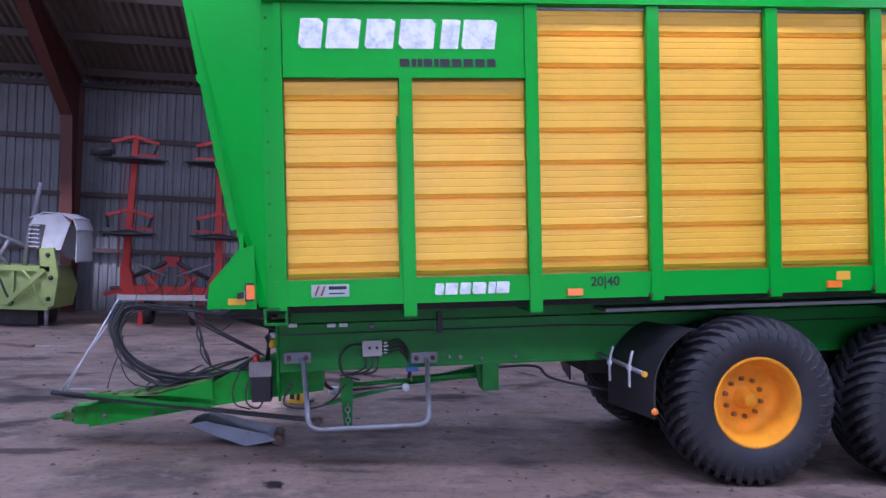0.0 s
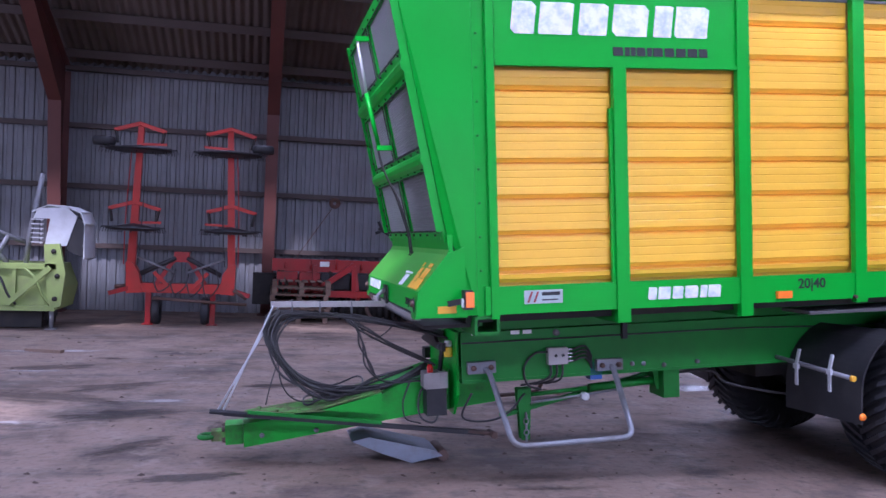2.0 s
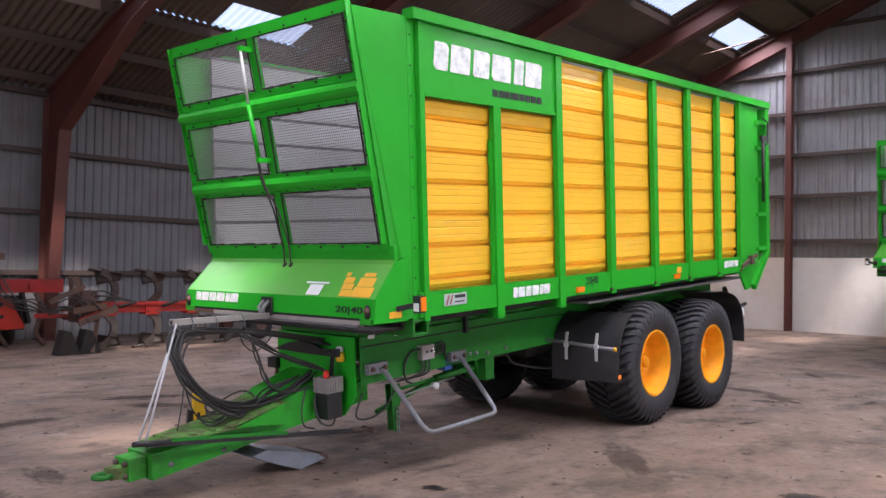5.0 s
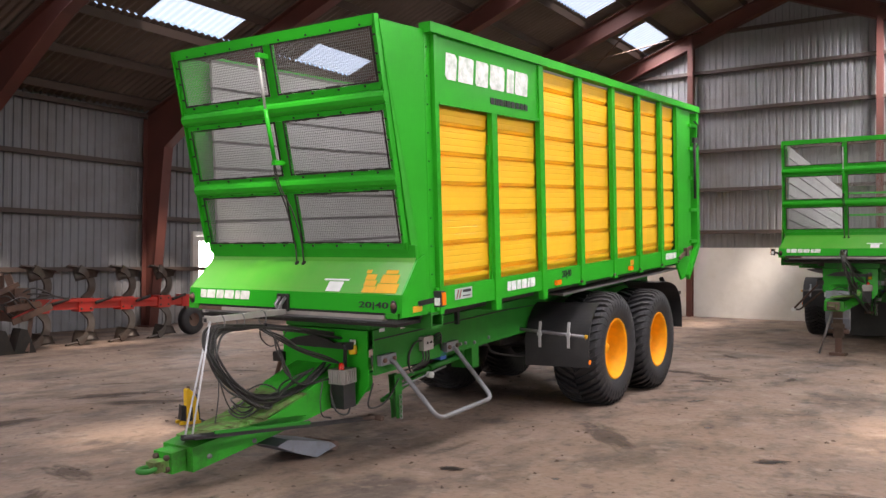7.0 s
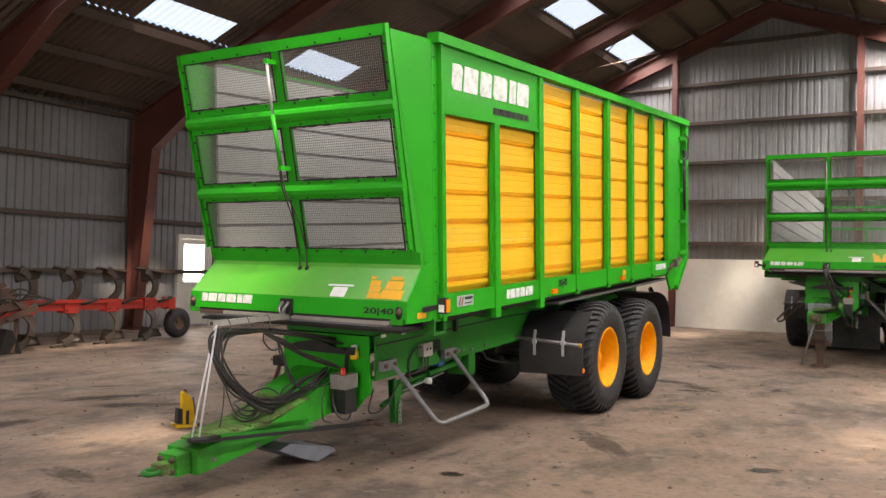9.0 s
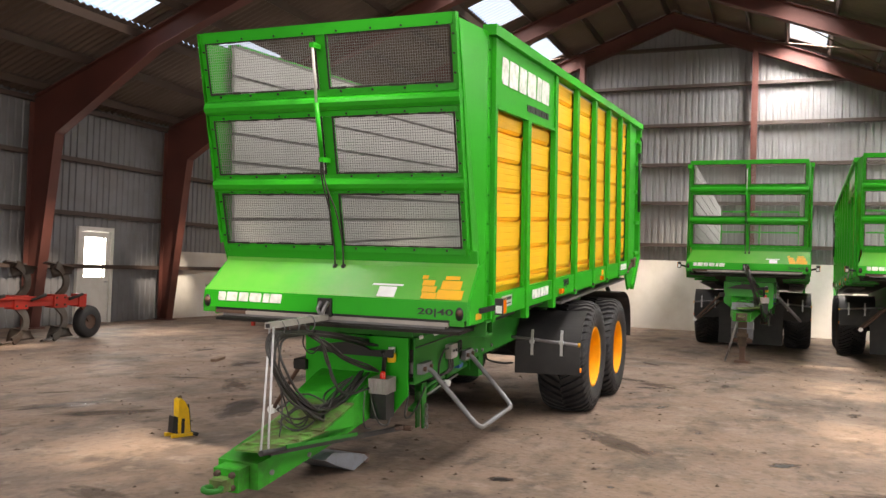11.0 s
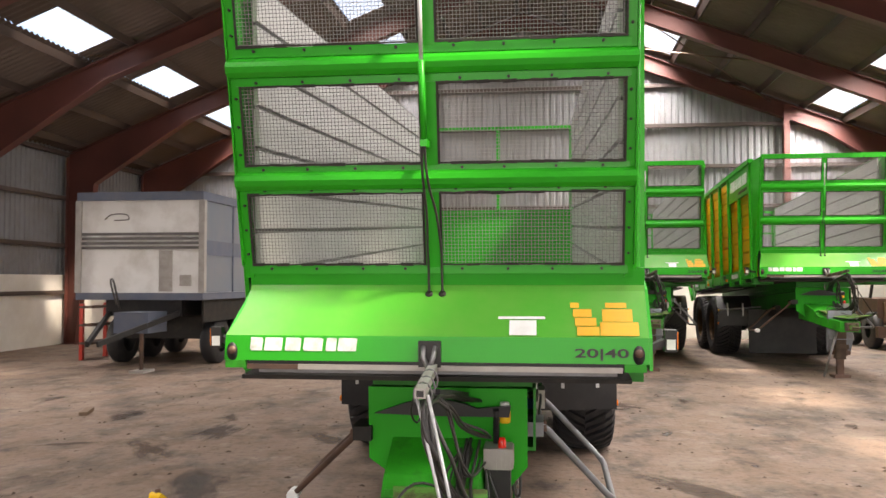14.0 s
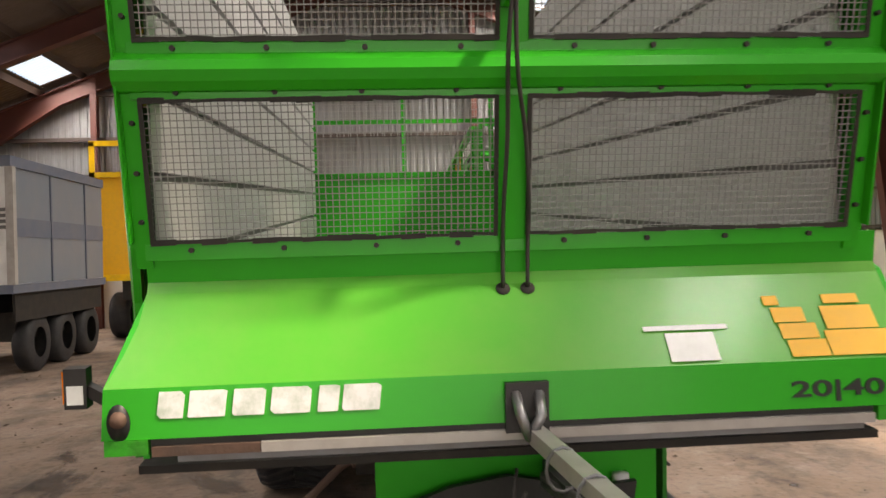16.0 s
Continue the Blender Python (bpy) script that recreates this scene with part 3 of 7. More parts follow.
daylight("west_gate_daylight", (WEST - 0.1, (GATE_W[0] + GATE_W[1]) / 2, 2.5), (0, (GATE_W[0] + GATE_W[1]) / 2, 2.2), GATE_W[1] - GATE_W[0], 5.0, GATE_WEST_W)

# ---- the forage wagons ----
# Axes of a wagon: x runs back from the headboard, y across from the middle, z up
HALF = 1.225
POSTS = (1.05, 2.04, 3.03, 4.03, 4.94, 5.83, 6.58)
STEP = 0.256
PANEL_LO, PANEL_HI, NAME_LO = 1.50, 3.58, 3.04
WHEEL_X, WHEEL_R = (3.82, 5.38), 0.69


def frame_x(z):
    """The headboard leans forward."""
    return -0.235 - (z - 1.86) * 0.187


def slat_mesh(width, height):
    """One profiled side board: a plain face with fine ribs and a recessed groove under it; faces -y."""
    bm = B()
    prof = [(0.0, 0.050), (0.020, 0.050), (0.024, 0.026), (0.046, 0.012), (0.052, 0.004), (0.098, 0.004), (0.104, 0.0055), (0.110, 0.0035), (0.160, 0.003), (0.166, 0.0045), (0.172, 0.002), (0.212, 0.001), (0.218, 0.0025), (0.224, 0.0), (0.256, 0.0)]
    prof = [p for p in prof if p[0] < height - 0.004] + [(height, 0.0)]
    rows = []
    for z, d in prof:
        rows.append([bm.verts.new((x, d, z)) for x in (0, width)])
    for a, b in zip(rows, rows[1:]):
        bm.faces.new((a[0], a[1], b[1], b[0]))
    z, d = prof[-1]
    top = [bm.verts.new((x, 0.058, height)) for x in (0, width)]
    bm.faces.new((rows[-1][0], rows[-1][1], top[1], top[0]))
    return mesh_of("slat", bm, YELLOW)


SLATS = {}


def add_slats(wall, side):
    edges = [0.075] + list(POSTS)
    for i, (a, b) in enumerate(zip(edges, edges[1:])):
        x0, x1 = a + 0.055, b - 0.055
        hi = NAME_LO - 0.02 if i < 2 else PANEL_HI
        z = 1.328
        while z < hi - 0.03:
            lo, up = max(z, PANEL_LO), min(z + STEP, hi)
            key = (round(x1 - x0, 2), round(up - lo, 2), lo > z)
            if key not in SLATS:
                SLATS[key] = slat_mesh(x1 - x0, up - lo)
            o = new("slat", SLATS[key])
            o.parent = wall
            o.matrix_basis = pose(x0, -HALF + 0.012, lo) if side < 0 else pose(x1, HALF - 0.012, lo, 0, 0, 180)
            z += STEP


def blocks(parent, name, at, size, widths, normal, material, label, slant=0.12, depth=0.004):
    """A row of plain slanted slabs, as wide as the letters of a mark. at: the lower corner; size: along, up."""
    at, (w, h) = Vector(at), size
    along, up, out = (Vector(v) for v in normal)
    x, unit = 0.0, w / sum(widths)
    for k, share in enumerate(widths):
        ww = share * unit * 0.84
        c = min(0.2 * ww, 0.16 * h)
        cut = (c, 0.3 * c, c * 0.6)[k % 3]
        outline = [(cut, 0), (ww, 0), (ww, h - cut), (ww - c, h), (0, h), (0, cut)]
        bm = B()
        poly(bm, [at + along * (x + p + slant * q) + up * q for p, q in outline], out * depth)
        part(name, bm, material, parent, label)
        x += share * unit


BRAND = (0.8, 1.15, 1.0, 1.25, 0.65, 1.2)
MODEL = (1, 0.5, 0.5, 0.9, 0.5, 1, 1, 1, 1, 0.9)


def text_mesh(body, size):
    cu = bpy.data.curves.new("figures", "FONT")
    cu.body, cu.size, cu.extrude, cu.offset = body, size, 0.002, 0.0018
    cu.align_x, cu.align_y = "CENTER", "CENTER"
    ob = bpy.data.objects.new("figures", cu)
    me = bpy.data.meshes.new_from_object(ob)
    bpy.data.objects.remove(ob)
    me.materials.append(INK)
    return me


FIGURES = text_mesh("20|40", 0.105)


def figures(parent, m):
    o = new("model_number", FIGURES)
    o.parent = parent
    o.matrix_basis = m
    o["label"] = "black figures 20|40"
    return o


def wheel_meshes():
    """Tyre with slanting bars, and a dished yellow rim, round the y axis; the outer side is -y."""
    R, W = WHEEL_R, 0.60
    bm = B()
    h = W / 2
    prof = [(0.345, -h + 0.045), (0.40, -h + 0.01), (0.50, -h - 0.01), (0.60, -h + 0.005), (0.632, -h + 0.045), (0.650, -h + 0.10), (0.656, 0.0), (0.650, h - 0.10), (0.632, h - 0.045), (0.60, h - 0.005), (0.50, h + 0.01), (0.40, h - 0.01), (0.345, h - 0.045), (0.345, -h + 0.045)]
    lathe(bm, prof, (0, 0, 0), 56)
    # tread bars that slant from the shoulder to the middle
    n = 42
    for k in range(n):
        for s in (-1, 1):
            a0 = 2 * math.pi * (k + (0.5 if s > 0 else 0)) / n
            wd = 2 * math.pi / n * 0.29
            ring = []
            for y, r, da in ((h + 0.010, 0.545, -0.02), (h - 0.005, 0.605, 0.0), (h - 0.03, 0.655, 0.04), (h - 0.10, 0.688, 0.10), (h - 0.20, 0.694, 0.19), (h - 0.30, 0.694, 0.27)):
                q = []
                for dw, dr in ((-wd, -0.05), (-wd * 0.72, 0.0), (wd * 0.72, 0.0), (wd, -0.05)):
                    a = a0 + da + dw
                    q.append(bm.verts.new((math.cos(a) * (r + dr), s * y, math.sin(a) * (r + dr))))
                ring.append(q)
            for p, q in zip(ring, ring[1:]):
                for i in range(3):
                    bm.faces.new((p[i], p[i + 1], q[i + 1], q[i]))
            bm.faces.new(ring[0])
            bm.faces.new(ring[-1])
    tyre = mesh_of("tyre", bm, RUBBER)
    bm = B()
    lathe(bm, [(0.372, -h + 0.05), (0.372, -h + 0.028), (0.352, -h + 0.02), (0.338, -h + 0.045), (0.330, -h + 0.09), (0.312, -h + 0.11), (0.300, -0.07), (0.265, -0.02), (0.22, -0.005), (0.125, -0.005), (0.105, -0.03), (0.06, -0.03)], (0, 0, 0), 48)
    rim = mesh_of("rim", bm, RIM)
    bm = B()
    lathe(bm, [(0.372, h - 0.05), (0.335, h - 0.045), (0.31, 0.1), (0.28, 0.02), (0.0, 0.02)], (0, 0, 0), 32)
    drum = mesh_of("brake_drum", bm, GRIME)
    bm = B()
    lathe(bm, [(0.095, -0.025), (0.09, -0.075), (0.066, -0.085), (0.062, -0.15), (0.052, -0.165), (0.0, -0.167)], (0, 0, 0), 20)
    hub = mesh_of("hub_cap", bm, RIM)
    bm = B()
    lathe(bm, [(0.021, 0.0), (0.021, -0.025), (0.013, -0.027), (0.013, -0.045), (0.0, -0.045)], (0, 0, 0), 6, smooth=False)
    nut = mesh_of("wheel_nut", bm, RUSTYNUT)
    return tyre, rim, drum, hub, nut


TYRE, RIM_MESH, DRUM, HUB, NUT = wheel_meshes()


def add_wheel(parent, x, y, z, spin):
    """An outer side of -y for y < 0; the copy on the other side is turned round."""
    w = new("wheel")
    w.parent = parent
    w.matrix_basis = pose(x, y, z, 0, spin, 0 if y < 0 else 180)
    w["label"] = "wheel with a wide black flotation tyre and yellow rim"
    for name, me in (("tyre", TYRE), ("rim", RIM_MESH), ("brake_drum", DRUM), ("hub_cap", HUB)):
        o = new(name, me)
        o.parent = w
    for k in range(10):
        a = 2 * math.pi * k / 10
        o = new("wheel_nut", NUT)
        o.parent = w
        o.matrix_basis = pose(0.158 * math.cos(a), -0.005, 0.158 * math.sin(a))
    return w


def mesh_screen(y0, y1, z0, z1):
    """A pane of woven wire in the leaning headboard."""
    bm = B()
    p, w = 0.0206, 0.0029
    ny, nz = int((y1 - y0) / p), int((z1 - z0) / p)
    for i in range(1, ny):
        y = y0 + (y1 - y0) * i / ny
        beam(bm, (frame_x(z0), y, z0), (frame_x(z1), y, z1), w, 0.004, (1, 0, 0))
    for i in range(1, nz):
        z = z0 + (z1 - z0) * i / nz
        beam(bm, (frame_x(z) - 0.002, y0, z), (frame_x(z) - 0.002, y1, z), w, 0.004, (1, 0, 0))
    return bm


def hose(parent, pts, r=0.011, label=""):
    bm = B()
    tube(bm, spline(pts, 7), r, 6)
    return part("hose", bm, HOSE, parent, label)


def build_wagon(m, pitch, label):
    wagon = thing("forage_wagon", m, label, "forage wagon", "forage wagons")
    P = lambda name, bm, material, parent=wagon, label="", bevel=0.0: part(name, bm, material, parent, label, bevel)

    for side in (-1, 1):
        y, o = side * HALF, side
        # wall core with its boards
        bm = B()
        box(bm, 0.06, 6.60, y - o * 0.088, y - o * 0.071, 1.33, 3.60)
        wall = P("side_wall", bm, YELLOW, wagon, "wall of yellow profiled boards")
        bm = B()
        poly(bm, xz([(-0.19, 1.33), (7.20, 1.33), (7.20, 3.66), (-0.19, 3.66)], y - o * 0.105), (0, o * 0.013, 0))
        lining = P("lining", bm, DARKGREY, wall, "dark grey back of the wall seen in the joints")
        edges = [1.335 + k * STEP for k in range(9)] + [3.64]
        for lo, up in zip(edges, edges[1:]):
            bm = B()
            box(bm, -0.21, 7.20, y - o * 0.135, y - o * 0.1055, lo + 0.015, up - 0.015)
            P("lining_board", bm, LINING, lining, "worn grey inside board", 0.006)
        add_slats(wall, side)
        for i, x in enumerate(POSTS):
            bm = B()
            z0 = 1.21 if i < 2 else 1.27
            if i == 0:
                box(bm, x - 0.05, x + 0.05, y, y + o * 0.055, z0, NAME_LO)
                box(bm, x - 0.075, x - 0.045, y, y + o * 0.03, 1.5, 2.75)
            else:
                box(bm, x - 0.05, x + 0.05, y, y + o * 0.055, z0, PANEL_HI + 0.03)
            P("post", bm, GREEN, bevel=0.008)
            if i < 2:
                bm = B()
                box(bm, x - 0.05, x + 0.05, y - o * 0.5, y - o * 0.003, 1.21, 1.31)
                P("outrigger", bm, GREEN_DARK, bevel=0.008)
            else:
                bm = B()
                tube(bm, [(x - 0.06, y + o * 0.045, 1.315), (x - 0.06, y + o * 0.07, 1.315)], 0.014, 8)
                P("latch", bm, RUST)
        # rails
        bm = B()
        poly(bm, [(0.02, y + o * 0.0, 1.31), (6.62, y + o * 0.0, 1.29), (6.62, y + o * 0.0, 1.495), (0.02, y, 1.505)], (0, o * 0.04, 0))
        rail = P("bottom_rail", bm, GREEN, bevel=0.008)
        bm = B()
        box(bm, -0.02, 7.66, y - o * 0.04, y + o * 0.075, 3.615, 3.70)
        P("top_rail", bm, GREEN, bevel=0.012)
        # name panel
        bm = B()
        box(bm, 0.125, 2.095, y + o * 0.006, y + o * 0.035, NAME_LO, 3.613)
        box(bm, 0.125, 2.095, y + o * 0.035, y + o * 0.05, NAME_LO, NAME_LO + 0.03)
        name = P("name_panel", bm, GREEN, bevel=0.005)
        face = ((1, 0, 0), (0, 0, 1), (0, o, 0)) if side < 0 else ((-1, 0, 0), (0, 0, 1), (0, o, 0))
        x0 = 0.24 if side < 0 else 1.80
        blocks(name, "brand_mark", (x0, y + o * 0.036, 3.265), (1.56, 0.225), BRAND, face, WORNWHITE, "six white slabs, a brand mark")
        blocks(name, "model_mark", (x0 + (0.77 if side < 0 else -0.77), y + o * 0.036, 3.125), (0.76, 0.062), MODEL, face, INK, "black slabs, a model mark", 0.0)
        # stickers and lamps on the bottom rail
        bm = B()
        box(bm, 0.30, 0.585, y + o * 0.041, y + o * 0.044, 1.375, 1.47)
        tag = P("dealer_sticker", bm, PALELABEL, rail, "pale sticker with a red and dark mark")
        bm = B()
        for k in range(2):
            poly(bm, [(0.32 + k * 0.045, y + o * 0.044, 1.385), (0.335 + k * 0.045, y + o * 0.044, 1.385), (0.365 + k * 0.045, y + o * 0.044, 1.46), (0.35 + k * 0.045, y + o * 0.044, 1.46)], (0, o * 0.002, 0))
        P("sticker_mark", bm, RED, tag)
        bm = B()
        box(bm, 0.43, 0.565, y + o * 0.044, y + o * 0.046, 1.43, 1.455)
        box(bm, 0.43, 0.55, y + o * 0.044, y + o * 0.046, 1.395, 1.405)
        P("sticker_print", bm, INK, tag)
        blocks(rail, "brand_mark", (1.24 if side < 0 else 1.85, y + o * 0.041, 1.365), (0.60, 0.09), BRAND, face, WORNWHITE, "small white slabs, a brand mark")
        blocks(rail, "brand_mark", (5.98 if side < 0 else 6.5, y + o * 0.041, 1.375), (0.48, 0.085), BRAND, face, WORNWHITE, "small white slabs, a brand mark")
        figures(rail, pose(2.60, y + o * 0.042, 1.43, 90, 0, 0 if side < 0 else 180))
        for k, x in enumerate((2.35, 4.53, 6.0)):
            if k == 2:
                continue
            bm = B()
            box(bm, x - 0.06, x + 0.06, y + o * 0.041, y + o * 0.07, 1.33, 1.385)
            P("side_marker", bm, AMBER, rail, "amber marker lamp", 0.008)
        bm = B()
        box(bm, 4.56, 4.68, y + o * 0.041, y + o * 0.044, 1.39, 1.46)
        P("warning_sticker", bm, LABEL, rail)
        # front corner plate
        bm = B()
        poly(bm, xz([(-0.03, 1.30), (0.12, 1.30), (0.12, 3.613), (-0.03, 3.64)], y - o * 0.02), (0, o * 0.03, 0))
        corner = P("corner_plate", bm, GREEN, bevel=0.004)
        # its front half turns in towards the headboard
        bm = B()
        tip = [(-0.031, 3.64, 0.0), (frame_x(3.64) + 0.01, 3.64, 0.050), (frame_x(1.88) + 0.01, 1.88, 0.040), (-0.14, 1.70, 0.020), (-0.10, 1.31, 0.015), (-0.031, 1.31, 0.0)]
        poly(bm, [(px, y - o * (0.018 + inn), pz) for px, pz, inn in tip], (0, o * 0.026, 0))
        P("corner_wing", bm, GREEN, corner, "", 0.003)
        bm = B()
        box(bm, 0.06, 0.118, y + o * 0.011, y + o * 0.05, 1.28, 3.612)
        P("corner_post", bm, GREEN, bevel=0.008)
        for k in range(9):
            bm = B()
            z = 1.62 + k * 0.235
            lathe(bm, [(0.0, 0.009 * o), (0.008, 0.009 * o), (0.010, 0.0)], (0.0, y + o * 0.011, z), 8)
            P("bolt", bm, GREEN_DARK, corner)
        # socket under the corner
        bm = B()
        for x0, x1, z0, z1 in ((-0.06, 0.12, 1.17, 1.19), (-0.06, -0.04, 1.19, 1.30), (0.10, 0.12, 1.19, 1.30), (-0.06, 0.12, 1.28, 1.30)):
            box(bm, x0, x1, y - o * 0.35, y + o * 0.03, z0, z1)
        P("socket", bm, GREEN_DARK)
        # hood cheeks
        cheek = [(-0.475, 1.31), (-0.455, 1.49), (-0.238, 1.748), (-0.12, 1.79), (-0.11, 1.30)]
        bm = B()
        poly(bm, xz(cheek if side < 0 else [(px + 0.03, pz - 0.03) for px, pz in cheek], y + o * (0.013 if side < 0 else -0.12)), (0, o * 0.018, 0))
        ch = P("hood_cheek", bm, GREEN, bevel=0.004)
        if side < 0:
            bm = B()
            box(bm, -0.32, -0.19, y + o * 0.032, y + o * 0.035, 1.335, 1.385)
            P("warning_sticker", bm, LABEL, ch)
        # position lamp on its arm
        bm = B()
        beam(bm, (-0.24, y + o * 0.03, 1.40), (-0.14, y + o * 0.15, 1.43), 0.03, 0.04)
        box(bm, -0.175, -0.115, y + o * 0.14, y + o * 0.21, 1.37, 1.50)
        lamp = P("position_lamp", bm, BLACK, bevel=0.006)
        bm = B()
        box(bm, -0.181, -0.174, y + o * 0.15, y + o * 0.20, 1.385, 1.445)
        P("white_lens", bm, WHITE, lamp)
        bm = B()
        box(bm, -0.165, -0.11, y + o * 0.209, y + o * 0.218, 1.385, 1.49)
        box(bm, -0.116, -0.106, y + o * 0.145, y + o * 0.209, 1.385, 1.49)
        P("amber_lens", bm, AMBER, lamp)
        # rear corner: plate, gate frame and its hinge gear
        bm = B()
        poly(bm, xz([(6.58, 1.27), (6.80, 1.02), (7.02, 1.05), (7.30, 1.42), (7.30, 3.60), (6.62, 3.612)], y - o * 0.01), (0, o * 0.03, 0))
        P("rear_plate", bm, GREEN, bevel=0.004)
        bm = B()
        box(bm, 7.52, 7.64, y - o * 0.06, y + o * 0.06, 1.5, 3.60)
        for z in (1.56, 2.05, 2.55, 3.0, 3.36):
            box(bm, 7.20, 7.52, y + o * 0.02, y + o * 0.055, z, z + 0.05)
        beam(bm, (7.0, y + o * 0.04, 1.05), (7.60, y + o * 0.04, 1.55), 0.06, 0.10)
        P("gate_frame", bm, GREEN, bevel=0.006)
        bm = B()
        tube(bm, [(7.36, y + o * 0.075, 2.25), (7.36, y + o * 0.075, 3.2)], 0.022, 8)
        tube(bm, [(7.30, y + o * 0.09, 3.45), (7.52, y + o * 0.09, 3.40), (7.50, y + o * 0.09, 3.1), (7.36, y + o * 0.09, 3.05)], 0.014, 6)
        box(bm, 7.28, 7.48, y + o * 0.055, y + o * 0.10, 3.12, 3.2)
        P("gate_ram", bm, BLACK)
        bm = B()
        beam(bm, (6.55, y + o * 0.06, 1.36), (7.05, y + o * 0.08, 1.50), 0.03, 0.05)
        box(bm, 6.80, 6.90, y + o * 0.05, y + o * 0.11, 1.38, 1.50)
        P("gate_latch", bm, RUST)
        # dark plate under the side and mudguards
        bm = B()
        box(bm, 2.62, 6.75, side * 0.86, side * 1.21, 1.185, 1.21)
        P("side_skirt", bm, DARKGREY)
        for nm, prof in (("mud_flap", [(3.22, 1.04), (3.10, 0.98), (2.98, 0.86), (2.90, 0.70), (2.88, 0.52), (2.88, 0.34)]), ("mudguard", [(5.35, 1.10), (5.75, 1.08), (6.12, 0.98), (6.32, 0.79), (6.38, 0.56), (6.38, 0.36)])):
            bm = B()
            s = spline([(a, 0, b) for a, b in prof], 4)
            n = len(s)
            skew = 0.17 if nm == "mud_flap" else 0.0
            ring = [[bm.verts.new((p.x + t + (yy - 1.0) * skew, side * yy, p.z)) for yy, t in ((0.62, 0), (1.36, 0), (1.36, 0.016), (0.62, 0.016))] for p in s]
            for a, b in zip(ring, ring[1:]):
                for i in range(4):
                    bm.faces.new((a[i], a[(i + 1) % 4], b[(i + 1) % 4], b[i]))
            bm.faces.new(ring[0])
            bm.faces.new(ring[-1])
            flap = P(nm, bm, BLACK, wagon, "black rubber mud flap on a rod")
            if nm == "mud_flap":
                bm = B()
                tube(bm, [(2.72, side * 0.45, 0.78), (2.87, side * 1.36, 0.70)], 0.019, 8)
                P("flap_rod", bm, GALV, flap)
                bm = B()
                tube(bm, [(2.868, side * 1.35, 0.701), (2.872, side * 1.375, 0.699)], 0.024, 8)
                P("rod_cap", bm, LABEL, flap)
                for yy in (0.84, 1.17):
                    xr = 2.72 + (yy - 0.45) * 0.165
                    for z0, z1, dx in ((0.74, 0.86, 0.03), (0.57, 0.71, -0.004)):
                        bm = B()
                        beam(bm, (xr - 0.024, side * yy, z0), (xr - 0.024 + (dx if z0 > 0.7 else 0), side * yy, z1), 0.03, 0.012, (1, 0, 0))
                        P("flap_strap", bm, ZINC, flap)
                    bm = B()
                    box(bm, xr - 0.036, xr - 0.012, side * yy - 0.026, side * yy + 0.026, 0.705, 0.745)
                    P("strap_clamp", bm, ZINC, flap)
                bm = B()
                lathe(bm, [(0, side * 0.012), (0.026, side * 0.012), (0.03, 0)], (2.95, side * 1.362, 0.40), 12)
                P("reflector", bm, AMBER, flap)
        # round rear lamp on its bracket
        bm = B()
        lathe(bm, [(0.0, side * 1.12), (0.12, side * 1.12), (0.135, side * 1.15), (0.135, side * 1.20), (0.115, side * 1.215), (0.0, side * 1.21)], (6.70, 0, 0.70), 20)
        rear = P("rear_lamp", bm, BLACK, wagon, "round black rear lamp")
        bm = B()
        lathe(bm, [(0.0, side * 1.222), (0.085, side * 1.222), (0.09, side * 1.20)], (6.70, 0, 0.70), 18)
        P("lamp_lens", bm, WHITE, rear)
        bm = B()
        beam(bm, (6.70, side * 1.10, 0.70), (6.86, side * 0.9, 1.04), 0.05, 0.05)
        beam(bm, (6.70, side * 1.14, 0.78), (7.10, side * 1.12, 0.80), 0.03, 0.04)
        P("lamp_bracket", bm, BLACK, rear)
        # underrun bar
        if side < 0:
            pts = [(0.13, -0.60, 0.84), (0.20, -0.66, 0.82), (0.25, -1.10, 0.33), (1.19, -1.10, 0.33), (1.23, -0.66, 0.78), (1.20, -0.60, 0.80)]
        else:
            pts = [(-0.02, 0.48, 0.82), (0.03, 0.55, 0.79), (0.40, 1.09, 0.255), (1.19, 1.10, 0.255), (1.22, 0.62, 0.70), (1.20, 0.56, 0.73)]
        bm = B()
        # the far guard takes darker colours for its shade
        tube(bm, rounded(pts, 0.10), 0.022 if side < 0 else 0.020, 10)
        guard = P("underrun_bar", bm, GALV if side < 0 else RUST, wagon, "bent galvanised tube underrun guard" if side < 0 else "bent tube underrun guard, dark for its shade, with a white lit end")
        if side > 0:
            # white collar added to paint the bar's lit end
            bm = B()
            tube(bm, [(0.37, 1.09, 0.255), (0.47, 1.093, 0.255)], 0.042, 10)
            P("sleeve", bm, WHITE, guard, "added white collar for the bar's lit end")
        inset = 0.0 if side < 0 else 0.10
        for x, z in ((0.14, 0.84), (1.20, 0.80)) if side < 0 else ((0.02, 0.82), (1.20, 0.73)):
            bm = B()
            box(bm, x - 0.10, x + 0.12, side * (0.53 - inset), side * (0.65 - inset), z - 0.045, z + 0.045)
            P("bracket", bm, GALV if side < 0 else GRIME, guard, bevel=0.006)
            for dx in (-0.06, 0.08):
                bm = B()
                lathe(bm, [(0, side * 0.02), (0.022, side * 0.02), (0.022, 0)], (x + dx, side * (0.65 - inset), z), 6)
                P("bolt", bm, RUST, guard)
        for x in WHEEL_X:
            add_wheel(wagon, x, side * 1.07, 0, 7 * x + 13 * side)

    # headboard
    bm = B()
    for s in (-1, 1):
        beam(bm, (frame_x(1.82), s * 1.146, 1.82), (frame_x(3.68), s * 1.146, 3.68), 0.05, 0.03, (1, 0, 0))
